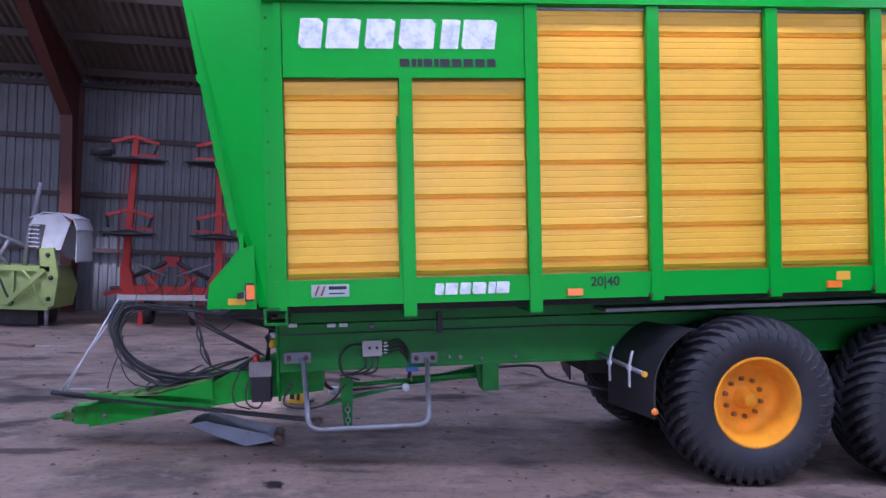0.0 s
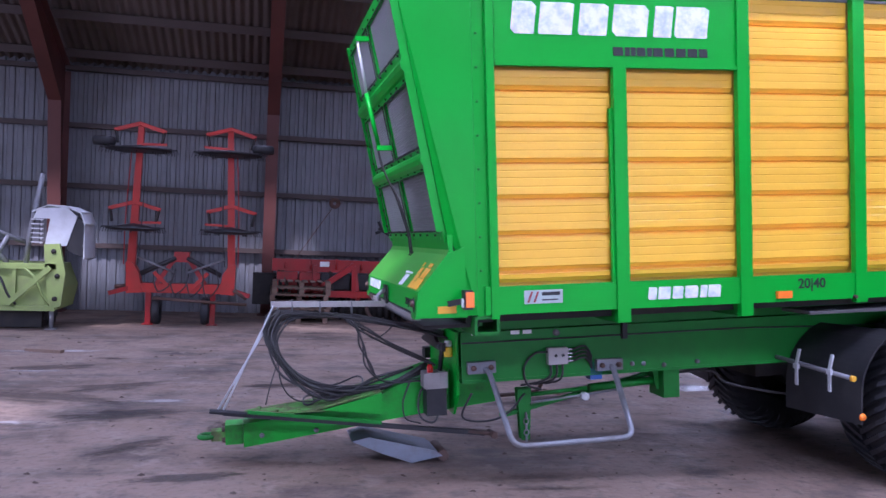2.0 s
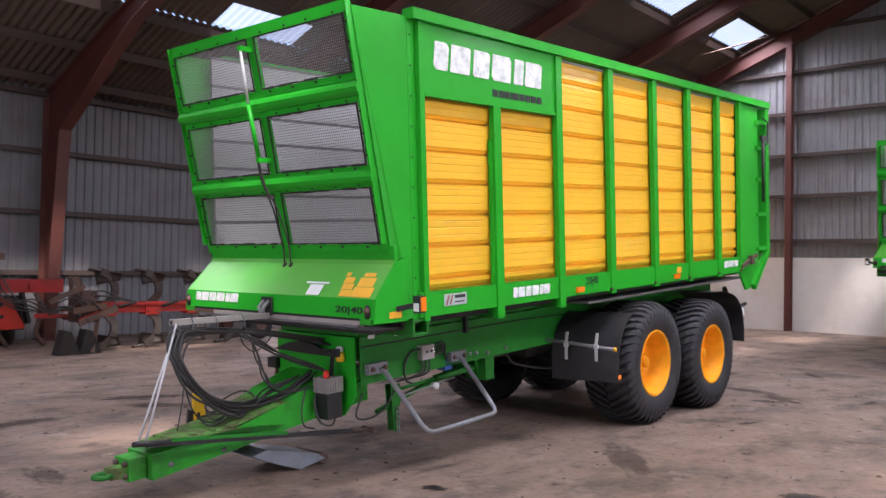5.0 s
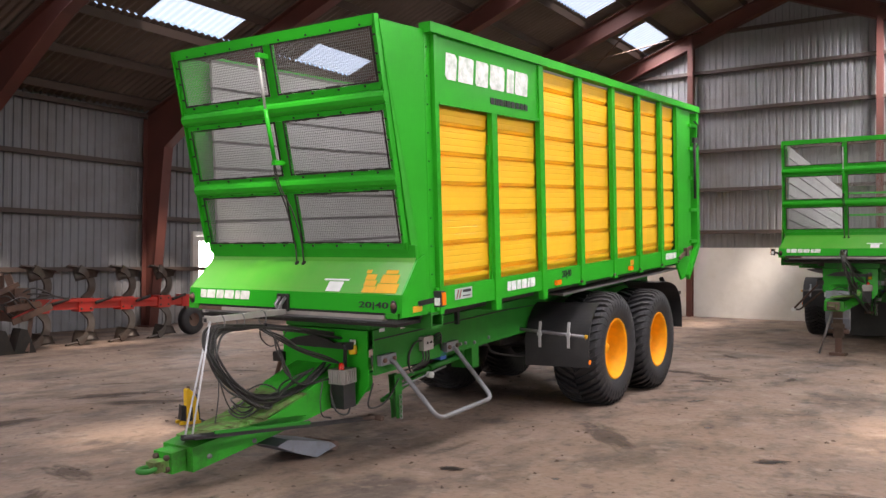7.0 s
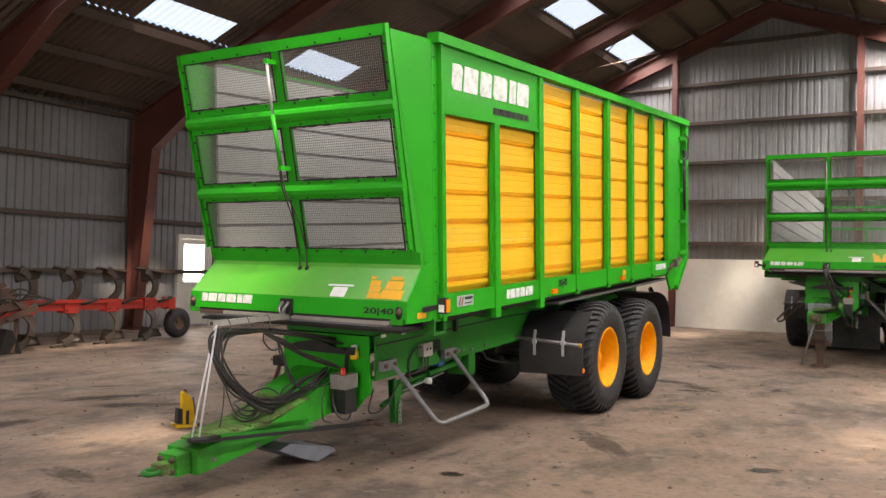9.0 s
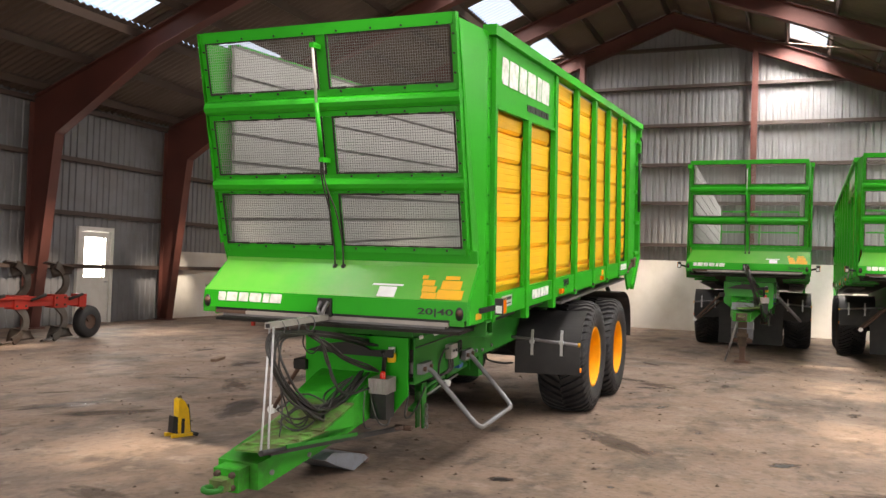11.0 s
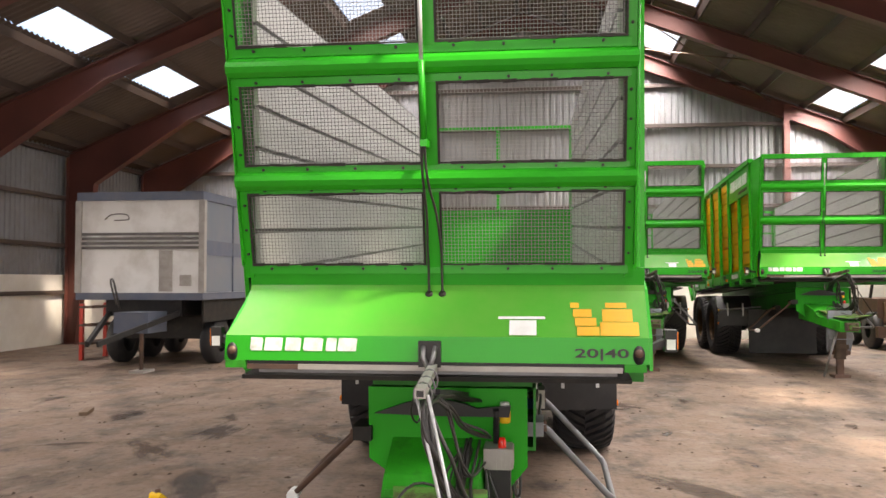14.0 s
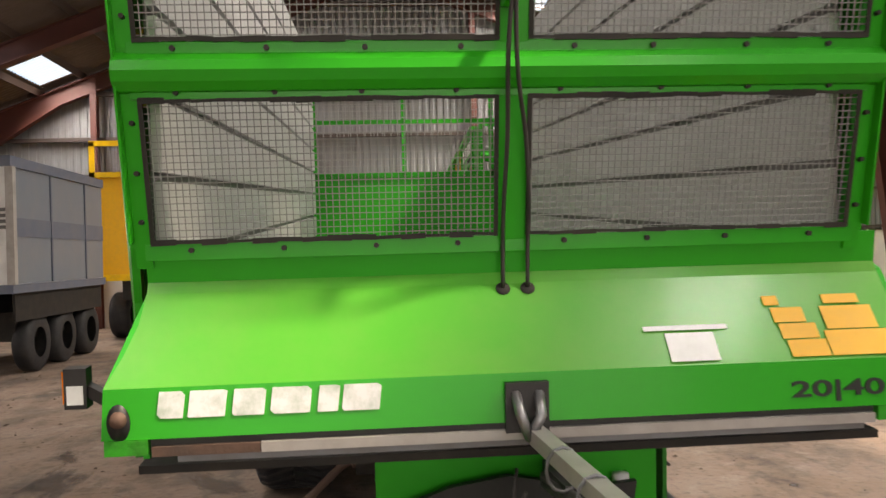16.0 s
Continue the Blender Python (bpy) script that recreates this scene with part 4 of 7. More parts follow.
    beam(bm, (frame_x(1.84), 0, 1.84), (frame_x(3.66), 0, 3.66), 0.09, 0.04, (1, 0, 0))
    for z, hgt in ((3.635, 0.09), (3.14, 0.055), (2.98, 0.055), (2.470, 0.04), (2.346, 0.04), (1.868, 0.05)):
        beam(bm, (frame_x(z), -1.14, z), (frame_x(z), 1.14, z), 0.045, hgt, (0, 0, 1))
    P("headboard_frame", bm, GREEN, bevel=0.006)
    for s in (-1, 1):
        bm = B()
        beam(bm, (frame_x(1.90) - 0.028, s * 1.174, 1.90), (frame_x(3.675) - 0.014, s * 1.174, 3.675), 0.006, 0.06, (1, 0, 0))
        P("edge_flange", bm, GREEN)
    for z in (2.408, 3.06):
        bm = B()
        f = frame_x(z)
        prof = [(f + 0.01, z - 0.066), (f - 0.030, z - 0.060), (f - 0.058, z - 0.036), (f - 0.068, z - 0.004), (f - 0.058, z + 0.026), (f - 0.030, z + 0.052), (f + 0.01, z + 0.066)]
        poly(bm, xz(prof, -1.180), (0, 2.36, 0))
        P("cross_bar", bm, GREEN, wagon, "folded green cross bar", 0.004)
    rag = random.Random(77)
    for z0, z1 in ((1.893, 2.328), (2.489, 2.953), (3.167, 3.592)):
        for s in (-1, 1):
            a, b = sorted((s * 0.045, s * 1.12))
            scr = tagged(P("wire_screen", mesh_screen(a, b, z0, z1), SCREEN, wagon, "dark woven wire screen"), kind="stuff")
            bm = B()
            for yy in (a + 0.006, b - 0.006):
                beam(bm, (frame_x(z0) - 0.026, yy, z0), (frame_x(z1) - 0.026, yy, z1), 0.014, 0.006, (1, 0, 0))
            for zz in (z0 + 0.006, z1 - 0.006):
                # the rubber edging is torn and uneven
                n = 14
                pts = [a + (b - a) * i / n for i in range(n + 1)]
                for ya, yb in zip(pts, pts[1:]):
                    wide = 0.008 + 0.012 * rag.random()
                    beam(bm, (frame_x(zz) - 0.026, ya, zz), (frame_x(zz) - 0.026, yb, zz + rag.uniform(-0.003, 0.003)), 0.006, wide)
            P("screen_edge", bm, GRIME, scr)
            for k in range(4):
                for yy, zz in ((a + 0.12 + k * (b - a - 0.24) / 3, z0 - 0.020), (a + 0.12 + k * (b - a - 0.24) / 3, z1 + 0.016)):
                    yy += rag.uniform(-0.02, 0.02)
                    bm = B()
                    tube(bm, [(frame_x(zz) - 0.036, yy, zz), (frame_x(zz) - 0.020, yy, zz)], 0.009, 6)
                    P("screw", bm, GRIME, scr)
            for k in range(3):
                zz = z0 + 0.07 + k * (z1 - z0 - 0.14) / 2
                bm = B()
                tube(bm, [(frame_x(zz) - 0.036, s * 1.142, zz), (frame_x(zz) - 0.010, s * 1.142, zz)], 0.008, 6)
                P("screw", bm, GRIME, scr)
    # hood
    prof = [(-0.238, 1.875), (-0.228, 1.772), (-0.246, 1.738), (-0.316, 1.655), (-0.385, 1.573), (-0.455, 1.49), (-0.474, 1.345), (-0.437, 1.34), (-0.425, 1.47), (-0.355, 1.553), (-0.285, 1.637), (-0.215, 1.72), (-0.198, 1.765), (-0.20, 1.875)]
    bm = B()
    poly(bm, xz(prof, -1.237), (0, 2.474, 0))
    for vert in bm.verts:
        # the far end is cut back in a hollow curve above the fascia
        if vert.co.y > 0:
            k = min(max((vert.co.z - 1.48) / 0.25, 0.0), 1.0)
            vert.co.y = 1.23 - 0.085 * math.sin(k * math.pi / 2)
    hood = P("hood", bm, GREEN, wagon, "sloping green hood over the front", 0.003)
    # the up-facing slope takes the paler green as its painted sheen
    hood.data.materials.append(GREEN_LIT)
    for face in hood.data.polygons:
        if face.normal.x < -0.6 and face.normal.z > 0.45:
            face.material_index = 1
    for s in (-1, 1):
        bm = B()
        box(bm, -0.478, -0.44, s * 1.10, s * 1.222, 1.300, 1.344)
        P("corner_tab", bm, GREEN_GRIMY, hood, "dirty green corner tab", 0.006)
    up = Vector((0.022, 0, 0.18)).normalized()
    blocks(hood, "brand_mark", (-0.4665, 1.075, 1.402), (0.66, 0.076), BRAND, ((0, -1, 0), up, (-1, 0, 0.12)), WORNWHITE, "worn white slabs, a brand mark")
    ob = figures(hood, pose(-0.4695, -0.975, 1.402, 83, 0, -90))
    ob.scale = (1.28, 0.66, 1)
    n = Vector((-0.248, 0, 0.209)).normalized()
    u = Vector((0.209, 0, 0.248)).normalized()

    def slope(y, t):
        """A point on the sloping face, t metres up from its lower edge."""
        return Vector((-0.456, y, 1.492)) + u * t + n * 0.003

    def stick(y0, y1, t0, t1, material, name, label=""):
        bm = B()
        poly(bm, [slope(y0, t0), slope(y1, t0), slope(y1, t1), slope(y0, t1)], n * 0.002)
        return P(name, bm, material, hood, label)

    stick(-0.455, -0.61, 0.01, 0.11, WHITE, "white_label", "white paper label")
    stick(-0.39, -0.66, 0.12, 0.137, WHITE, "white_label", "white paper strip")
    for a, b, t0, t1 in ((-0.74, -0.79, 0.20, 0.235), (-0.755, -0.86, 0.135, 0.19), (-0.765, -0.885, 0.075, 0.13), (-0.775, -0.90, 0.01, 0.07), (-0.94, -1.06, 0.20, 0.235), (-0.92, -1.09, 0.105, 0.19), (-0.905, -1.12, 0.01, 0.10)):
        stick(a - 0.065, b - 0.065, t0, t1, LABEL, "safety_sticker", "yellow safety sticker")
    for s in (-1, 1):
        bm = B()
        lathe(bm, [(0.0, -0.004), (0.055, -0.004), (0.055, 0.0)], (-0.472, s * 1.18, 1.395), 16, "x")
        eye = P("lashing_eye", bm, BLACK, hood, "dark oval lashing eye")
        eye.matrix_basis = Matrix.Translation((0, s * 1.18 * (1 - 0.6), 0)) @ Matrix.Diagonal((1, 0.6, 1, 1))
        bm = B()
        lathe(bm, [(0.0, -0.022), (0.02, -0.022), (0.026, 0.0)], (-0.474, s * 1.18, 1.405), 10, "x")
        P("lashing_pin", bm, RUST, hood)
    # black strip for the gap's dark, worn rail under the hood, hook in its middle
    bm = B()
    box(bm, -0.462, -0.40, -1.095, 1.095, 1.300, 1.344)
    P("seal_strip", bm, BLACK, hood)
    bm = B()
    box(bm, -0.480, -0.44, -1.09, 0.78, 1.294, 1.324)
    rail = P("wear_rail", bm, ALU, hood, "worn bright steel rail")
    bm = B()
    box(bm, -0.478, -0.44, 0.782, 1.09, 1.294, 1.322)
    P("rail_end", bm, RUST, rail, "rusty end of the rail")
    bm = B()
    box(bm, -0.47, -0.40, -1.06, 1.02, 1.274, 1.292)
    P("rail_foot", bm, GALV, rail)
    bm = B()
    box(bm, -0.494, -0.474, -0.065, 0.065, 1.318, 1.468)
    hook = P("hook_plate", bm, BLACK, hood, "black plate with the hose carrier's hook", 0.012)
    bm = B()
    tube(bm, [(-0.49, -0.035, 1.435), (-0.55, -0.03, 1.385), (-0.53, 0.0, 1.31)], 0.016, 6)
    tube(bm, [(-0.49, 0.035, 1.435), (-0.55, 0.03, 1.385), (-0.53, 0.0, 1.31)], 0.016, 6)
    P("hook", bm, STEEL, hook)
    # tray of dark steel under the hood
    bm = B()
    box(bm, -0.40, 0.0, -1.15, 1.15, 1.22, 1.245)
    P("under_tray", bm, GRIME)

    # flap ram and its hoses on the headboard
    bm = B()
    zt, zb = 3.50, 3.02
    tube(bm, [(frame_x(zt) - 0.12, 0.02, zt), (frame_x(zb) - 0.14, 0.02, zb)], 0.012, 8)
    ram = P("ram_rod", bm, ZINC, wagon, "bright ram rod")
    bm = B()
    tube(bm, [(frame_x(3.05) - 0.14, 0.02, 3.05), (frame_x(2.62) - 0.13, 0.02, 2.62)], 0.019, 10)
    P("ram_barrel", bm, GREEN, ram)
    bm = B()
    box(bm, frame_x(3.5) - 0.135, frame_x(3.5) - 0.02, 0.0, 0.04, 3.475, 3.515)
    P("ram_bracket", bm, GREEN, ram, bevel=0.008)
    bm = B()
    box(bm, frame_x(2.6) - 0.150, frame_x(2.6) - 0.02, 0.0, 0.04, 2.58, 2.62)
    P("ram_bracket", bm, GREEN, ram, bevel=0.008)
    for s, top in ((0.05, 2.65), (-0.03, 2.98)):
        hose(wagon, [(frame_x(top) - 0.14, 0.02, top), (frame_x(2.45) - 0.135, 0.02 + s * 0.3, 2.45), (frame_x(2.2) - 0.075, -0.01 + s * 0.7, 2.2), (frame_x(2.0) - 0.05, -0.02 + s, 2.0), (frame_x(1.9) - 0.035, -0.02 + s, 1.88), (-0.262, -0.02 + s, 1.726)], 0.0075)
        bm = B()
        lathe(bm, [(0.0, 0.004), (0.022, 0.004), (0.024, 0)], (0, 0, 0), 12, "z")
        g = P("grommet", bm, GRIME, hood)
        g.matrix_basis = Matrix.Translation((-0.262, -0.02 + s, 1.722)) @ pose(0, 0, 0, 0, -50, 0)

    # rear gate: lower sheet, upper frame and wire
    bm = B()
    box(bm, 7.54, 7.57, -1.17, 1.17, 1.40, 2.30)
    gate = P("tailgate", bm, GREEN, wagon, "green tailgate with a wire screen above")
    bm = B()
    for yy in (-1.12, -0.02, 1.08):
        box(bm, 7.52, 7.58, yy, yy + 0.05, 2.30, 3.62)
    for zz in (2.30, 2.95, 3.57):
        box(bm, 7.52, 7.58, -1.17, 1.17, zz, zz + 0.05)
    P("tailgate_frame", bm, GREEN, gate)
    bm = B()
    for i in range(22):
        yy = -1.10 + i * 0.105
        box(bm, 7.548, 7.553, yy - 0.003, yy + 0.003, 2.34, 3.58)
    for i in range(11):
        zz = 2.40 + i * 0.11
        box(bm, 7.545, 7.548, -1.15, 1.15, zz - 0.003, zz + 0.003)
    tagged(P("tailgate_wire", bm, SCREEN, gate), kind="stuff")
    # floor and chassis
    bm = B()
    box(bm, -0.10, 7.54, -1.17, 1.17, 1.25, 1.325)
    P("load_floor", bm, GRIME)
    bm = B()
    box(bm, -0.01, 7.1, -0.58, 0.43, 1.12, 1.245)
    chassis = P("chassis", bm, GREEN_DARK, wagon, "green chassis toned dark for its shade, with road dirt")
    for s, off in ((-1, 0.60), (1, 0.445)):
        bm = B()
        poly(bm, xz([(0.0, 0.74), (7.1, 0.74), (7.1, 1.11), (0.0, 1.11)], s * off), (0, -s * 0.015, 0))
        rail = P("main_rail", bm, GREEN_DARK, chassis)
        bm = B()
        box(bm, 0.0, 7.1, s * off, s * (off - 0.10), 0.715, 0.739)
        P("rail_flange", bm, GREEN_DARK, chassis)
        bm = B()
        tube(bm, [(0.0, s * (off + 0.008), 1.03), (2.4, s * (off + 0.008), 1.03), (3.4, s * (off + 0.008), 1.0), (7.0, s * (off + 0.008), 1.0)], 0.007, 5)
        P("cable", bm, HOSE, chassis)
    bm = B()
    poly(bm, [(-0.03, -0.55, 1.11), (-0.03, 0.455, 1.11), (-0.03, 0.455, 0.655), (-0.03, 0.28, 0.53), (-0.03, 0.10, 0.44), (-0.03, -0.40, 0.44), (-0.03, -0.55, 0.62)], (0.02, 0, 0))
    P("front_plate", bm, GREEN, chassis)
    for x in (1.2, 2.3, 3.0, 4.4, 5.8, 6.8):
        bm = B()
        box(bm, x, x + 0.1, -0.58, 0.43, 0.80, 1.11)
        P("cross_member", bm, GREEN_DARK, chassis)
    for x0, z0 in ((0.08, 1.09), (0.40, 1.08), (0.50, 1.08)):
        bm = B()
        box(bm, x0, x0 + 0.07, -0.61, -0.602, z0, z0 + 0.03)
        P("type_plate", bm, WHITE, chassis)
    for x, z in ((1.42, 0.79), (1.52, 0.785), (1.70, 0.765), (2.0, 0.775)):
        bm = B()
        lathe(bm, [(0.0, -0.014), (0.018, -0.014), (0.02, 0.0)], (x, -0.605, z), 8)
        P("bolt", bm, GALV, chassis)
    bm = B()
    box(bm, 1.33, 1.37, -0.64, -0.60, 1.0, 1.18)
    P("bump_stop", bm, BLACK, chassis)
    bm = B()
    box(bm, 1.72, 1.86, -0.56, -0.30, 0.48, 0.73)
    P("ram_lug", bm, GREEN_DARK, chassis)
    # bogie and axles
    bm = B()
    c = math.tan(radians(pitch))
    zs = [WHEEL_R / math.cos(radians(pitch)) - x * c for x in WHEEL_X]
    for x, z in zip(WHEEL_X, zs):
        tube(bm, [(x, -1.0, z), (x, 1.0, z)], 0.075, 10)
    for s in (-1, 1):
        beam(bm, (WHEEL_X[0] - 0.1, s * 0.5, zs[0] + 0.05), (WHEEL_X[1] + 0.1, s * 0.5, zs[1] + 0.05), 0.12, 0.16)
        xm, zm = sum(WHEEL_X) / 2, sum(zs) / 2
        poly(bm, [(xm - 0.35, s * 0.5 - 0.05, 0.80), (xm + 0.35, s * 0.5 - 0.05, 0.80), (xm + 0.1, s * 0.5 - 0.05, zm), (xm - 0.1, s * 0.5 - 0.05, zm)], (0, 0.1, 0))
    bogie = P("bogie", bm, BLACK)
    # unseen dark bulk added between the wheels to blacken the underside
    for s in (-1, 1):
        bm = B()
        xm, zm = sum(WHEEL_X) / 2, sum(zs) / 2
        for k in range(5):
            beam(bm, (xm - 0.78 + 0.1 * k, s * 0.5, zm - 0.06 - 0.022 * k), (xm + 0.78 - 0.1 * k, s * 0.5, zm - 0.06 - 0.022 * k), 0.10, 0.02)
        P("leaf_spring", bm, GRIME, bogie)
        for x, z in zip(WHEEL_X, zs):
            bm = B()
            tube(bm, [(x, s * 0.60, z), (x, s * 0.80, z)], 0.21, 16)
            P("brake_housing", bm, GRIME, bogie)
            bm = B()
            tube(bm, [(x - 0.22, s * 0.42, z + 0.02), (x - 0.5, s * 0.42, z + 0.16)], 0.075, 10)
            P("brake_cylinder", bm, GRIME, bogie)
    bm = B()
    box(bm, 2.7, 6.6, -0.36, 0.36, 0.56, 0.79)
    P("air_tank_cradle", bm, GRIME, bogie, "", 0.04)
    bm = B()
    tube(bm, [(6.3, -0.55, 0.62), (6.3, 0.55, 0.62)], 0.16, 14)
    P("air_tank", bm, GRIME, bogie)
    for o in wagon.children:
        if o.name.startswith("wheel"):
            i = min((0, 1), key=lambda k: abs(o.location.x - WHEEL_X[k]))
            o.location.z = zs[i] - 0.012
    # drawbar: a box of plates, tapering to the coupling head
    bm = B()
    side = [(0.35, 0.30, 0.50), (-0.30, 0.29, 0.44), (-0.79, 0.265, 0.375), (-1.66, 0.165, 0.25), (-1.66, 0.165, 0.435), (-0.75, 0.26, 0.53), (-0.45, 0.28, 0.68), (0.0, 0.30, 0.80), (0.35, 0.30, 0.80)]
    lft = [bm.verts.new((x, -y, z)) for x, y, z in side]
    rgt = [bm.verts.new((x, y, z)) for x, y, z in side]
    for i in range(len(side)):
        j = (i + 1) % len(side)
        bm.faces.new((lft[i], lft[j], rgt[j], rgt[i]))
    for vs in (lft, rgt):
        # plates split where the box bends
        for q in ((0, 1, 6, 7), (0, 7, 8), (1, 2, 5, 6), (2, 3, 4, 5)):
            bm.faces.new([vs[i] for i in q])
    drawbar = P("drawbar", bm, GREEN_GRIMY, wagon, "green drawbar covered in dirt")
    for x, z in ((-1.52, 0.34), (-1.10, 0.36)):
        bm = B()
        lathe(bm, [(0, -0.012), (0.02, -0.012), (0.022, 0.02)], (x, -0.165 - (x + 1.66) * 0.11, z), 8)
        P("bolt", bm, GALV, drawbar)
    bm = B()
    box(bm, -1.80, -1.665, -0.10, 0.10, 0.265, 0.42)
    head = P("coupling_head", bm, GREEN_GRIMY, drawbar, "", 0.016)
    bm = B()
    poly(bm, [(-1.80, -0.07, 0.29), (-1.91, -0.05, 0.29), (-1.91, 0.05, 0.29), (-1.80, 0.07, 0.29)], (0, 0, 0.08))
    P("eye_shank", bm, MUD_DECK, head, "", 0.012)
    for yy in (-0.06, 0.06):
        for zz in (0.30, 0.385):
            bm = B()
            lathe(bm, [(0, -0.028), (0.022, -0.028), (0.024, 0)], (-1.80, yy, zz), 6, "x")
            P("bolt", bm, RUST, head)
    bm = B()
    tube(bm, [(-1.945 + 0.058 * math.cos(t), 0.058 * math.sin(t), 0.325) for t in [2 * math.pi * k / 24 for k in range(24)]], 0.02, 8, True)
    P("towing_eye", bm, GREEN_DARK, head, "worn green towing eye")
    # tread deck: a low plate to the front and a raised plate that climbs behind it
    bm = B()
    poly(bm, [(-1.72, -0.335, 0.535), (-1.62, 0.06, 0.49), (-0.80, 0.20, 0.545), (-0.80, -0.335, 0.52)], (0, 0, 0.012))
    deck = P("deck", bm, MUD_DECK, wagon, "dirty green tread deck on the drawbar")
    bm = B()
    poly(bm, [(-1.10, -0.34, 0.54), (-1.10, 0.12, 0.535), (-0.59, 0.20, 0.645), (-0.59, -0.335, 0.64)], (0, 0, 0.012))
    P("deck_ramp", bm, MUD_DECK, deck)
    bm = B()
    poly(bm, [(-0.60, -0.33, 0.46), (-0.60, 0.25, 0.46), (-0.60, 0.25, 0.638), (-0.60, -0.33, 0.638)], (0.012, 0, 0))
    P("deck_web", bm, GREEN_GRIMY, deck)
    bm = B()
    poly(bm, [(-1.06, -0.336, 0.535), (-0.60, -0.336, 0.47), (-0.60, -0.336, 0.635)], (0, 0.008, 0))
    P("deck_side", bm, GREEN_GRIMY, deck)
    for x in (-1.56, -1.40, -1.24):
        bm = B()
        beam(bm, (x, -0.32, 0.549), (x + 0.03, 0.02, 0.522), 0.025, 0.02)
        P("tread_bar", bm, MUD_DECK, deck)
    bm = B()
    beam(bm, (-1.80, -0.350, 0.572), (0.24, -0.352, 0.258), 0.030, 0.038)
    bar = P("prop_bar", bm, BLACK, wagon, "long thin black bar beside the drawbar")
    bm = B()
    beam(bm, (-1.62, -0.366, 0.568), (-0.60, -0.367, 0.410), 0.012, 0.026)
    P("bar_strip", bm, GREEN_DARK, bar)
    bm = B()
    tube(bm, [(-1.90, -0.350, 0.592), (-1.60, -0.350, 0.546)], 0.02, 8)
    P("bar_end", bm, BLACK, bar)
    bm = B()
    tube(bm, [(0.10, -0.352, 0.285), (0.34, -0.36, 0.245)], 0.019, 8)
    tube(bm, [(0.30, -0.44, 0.25), (0.30, -0.28, 0.25)], 0.026, 8)
    P("bar_pivot", bm, RUST, bar)
    # swung-up parking foot
    bm = B()
    poly(bm, xz([(-0.82, 0.235), (-0.68, 0.262), (-0.15, 0.112), (-0.08, 0.06), (-0.34, 0.022), (-0.58, 0.12)], -0.20), (0, 0.42, 0))
    foot = P("parking_foot", bm, FOOT, wagon, "grey steel parking foot folded on the floor", 0.012)
    bm = B()
    tube(bm, [(-0.07, -0.18, 0.055), (-0.07, 0.18, 0.055)], 0.045, 10)
    beam(bm, (-0.16, -0.02, 0.075), (-0.02, -0.02, 0.03), 0.24, 0.03)
    P("foot_pin", bm, RUST, foot)
    # steering ram and its links
    bm = B()
    tube(bm, [(0.53, -0.42, 0.555), (1.10, -0.42, 0.58)], 0.018, 8)
    rod = P("drawbar_ram", bm, GREEN_DARK)
    bm = B()
    tube(bm, [(1.12, -0.42, 0.58), (1.74, -0.42, 0.61)], 0.034, 10)
    P("ram_barrel", bm, GREEN_DARK, rod)
    bm = B()
    tube(bm, [(0.60, -0.46, 0.50), (1.35, -0.47, 0.56)], 0.010, 6)
    P("ram_rod", bm, STEEL, rod)
    bm = B()
    lathe(bm, [(0.0, -0.03), (0.032, -0.03), (0.032, 0.03), (0.0, 0.03)], (1.06, -0.47, 0.525), 10)
    P("ram_valve", bm, WHITE, rod)
    for dy in (-0.45, -0.39):
        bm = B()
        poly(bm, [(0.49, dy, 0.62), (0.61, dy, 0.62), (0.59, dy, 0.20), (0.52, dy, 0.20)], (0, 0.012, 0))
        P("drop_link", bm, GREEN_DARK)
    for k in range(5):
        bm = B()
        tube(bm, [(0.555 + 0.02 * math.cos(t) * (k % 2), -0.47 + 0.016 * math.cos(t) * ((k + 1) % 2), 0.40 - 0.045 * k + 0.026 * math.sin(t)) for t in [2 * math.pi * i / 8 for i in range(8)]], 0.006, 5, True)
        P("chain_link", bm, STEEL)
    bm = B()
    beam(bm, (0.36, -0.40, 0.40), (1.74, -0.33, 0.66), 0.05, 0.03)
    P("lower_strut", bm, GREEN_DARK)
    bm = B()
    poly(bm, [(1.66, -0.47, 0.72), (1.86, -0.47, 0.72), (1.80, -0.47, 0.54), (1.70, -0.47, 0.54)], (0, 0.10, 0))
    P("ram_bracket", bm, GREEN_DARK)
    # control box with red cap, grease canister, valve block
    bm = B()
    box(bm, -0.26, -0.08, -0.46, -0.29, 0.665, 0.79)
    pump = P("pump_unit", bm, ALU, wagon, "grey ribbed pump with a black tank", 0.003)
    for k in range(6):
        bm = B()
        box(bm, -0.268, -0.26, -0.45 + k * 0.027, -0.44 + k * 0.027, 0.67, 0.785)
        P("rib", bm, ALU, pump)
        bm = B()
        box(bm, -0.25 + k * 0.028, -0.24 + k * 0.028, -0.468, -0.46, 0.67, 0.785)
        P("rib", bm, ALU, pump)
    bm = B()
    box(bm, -0.25, -0.09, -0.45, -0.30, 0.45, 0.664)
    P("pump_tank", bm, BLACK, pump, "", 0.02)
    bm = B()
    lathe(bm, [(0.026, 0.79), (0.026, 0.825), (0.016, 0.85), (0.0, 0.85)], (-0.21, -0.40, 0), 10, "z")
    P("red_cap", bm, REDLENS, pump, "red filler cap")
    bm = B()
    tube(bm, [(-0.12, -0.36, 0.79), (-0.10, -0.36, 0.95), (-0.13, -0.36, 1.0)], 0.02, 6)
    P("lever", bm, BLACK, pump)
    bm = B()
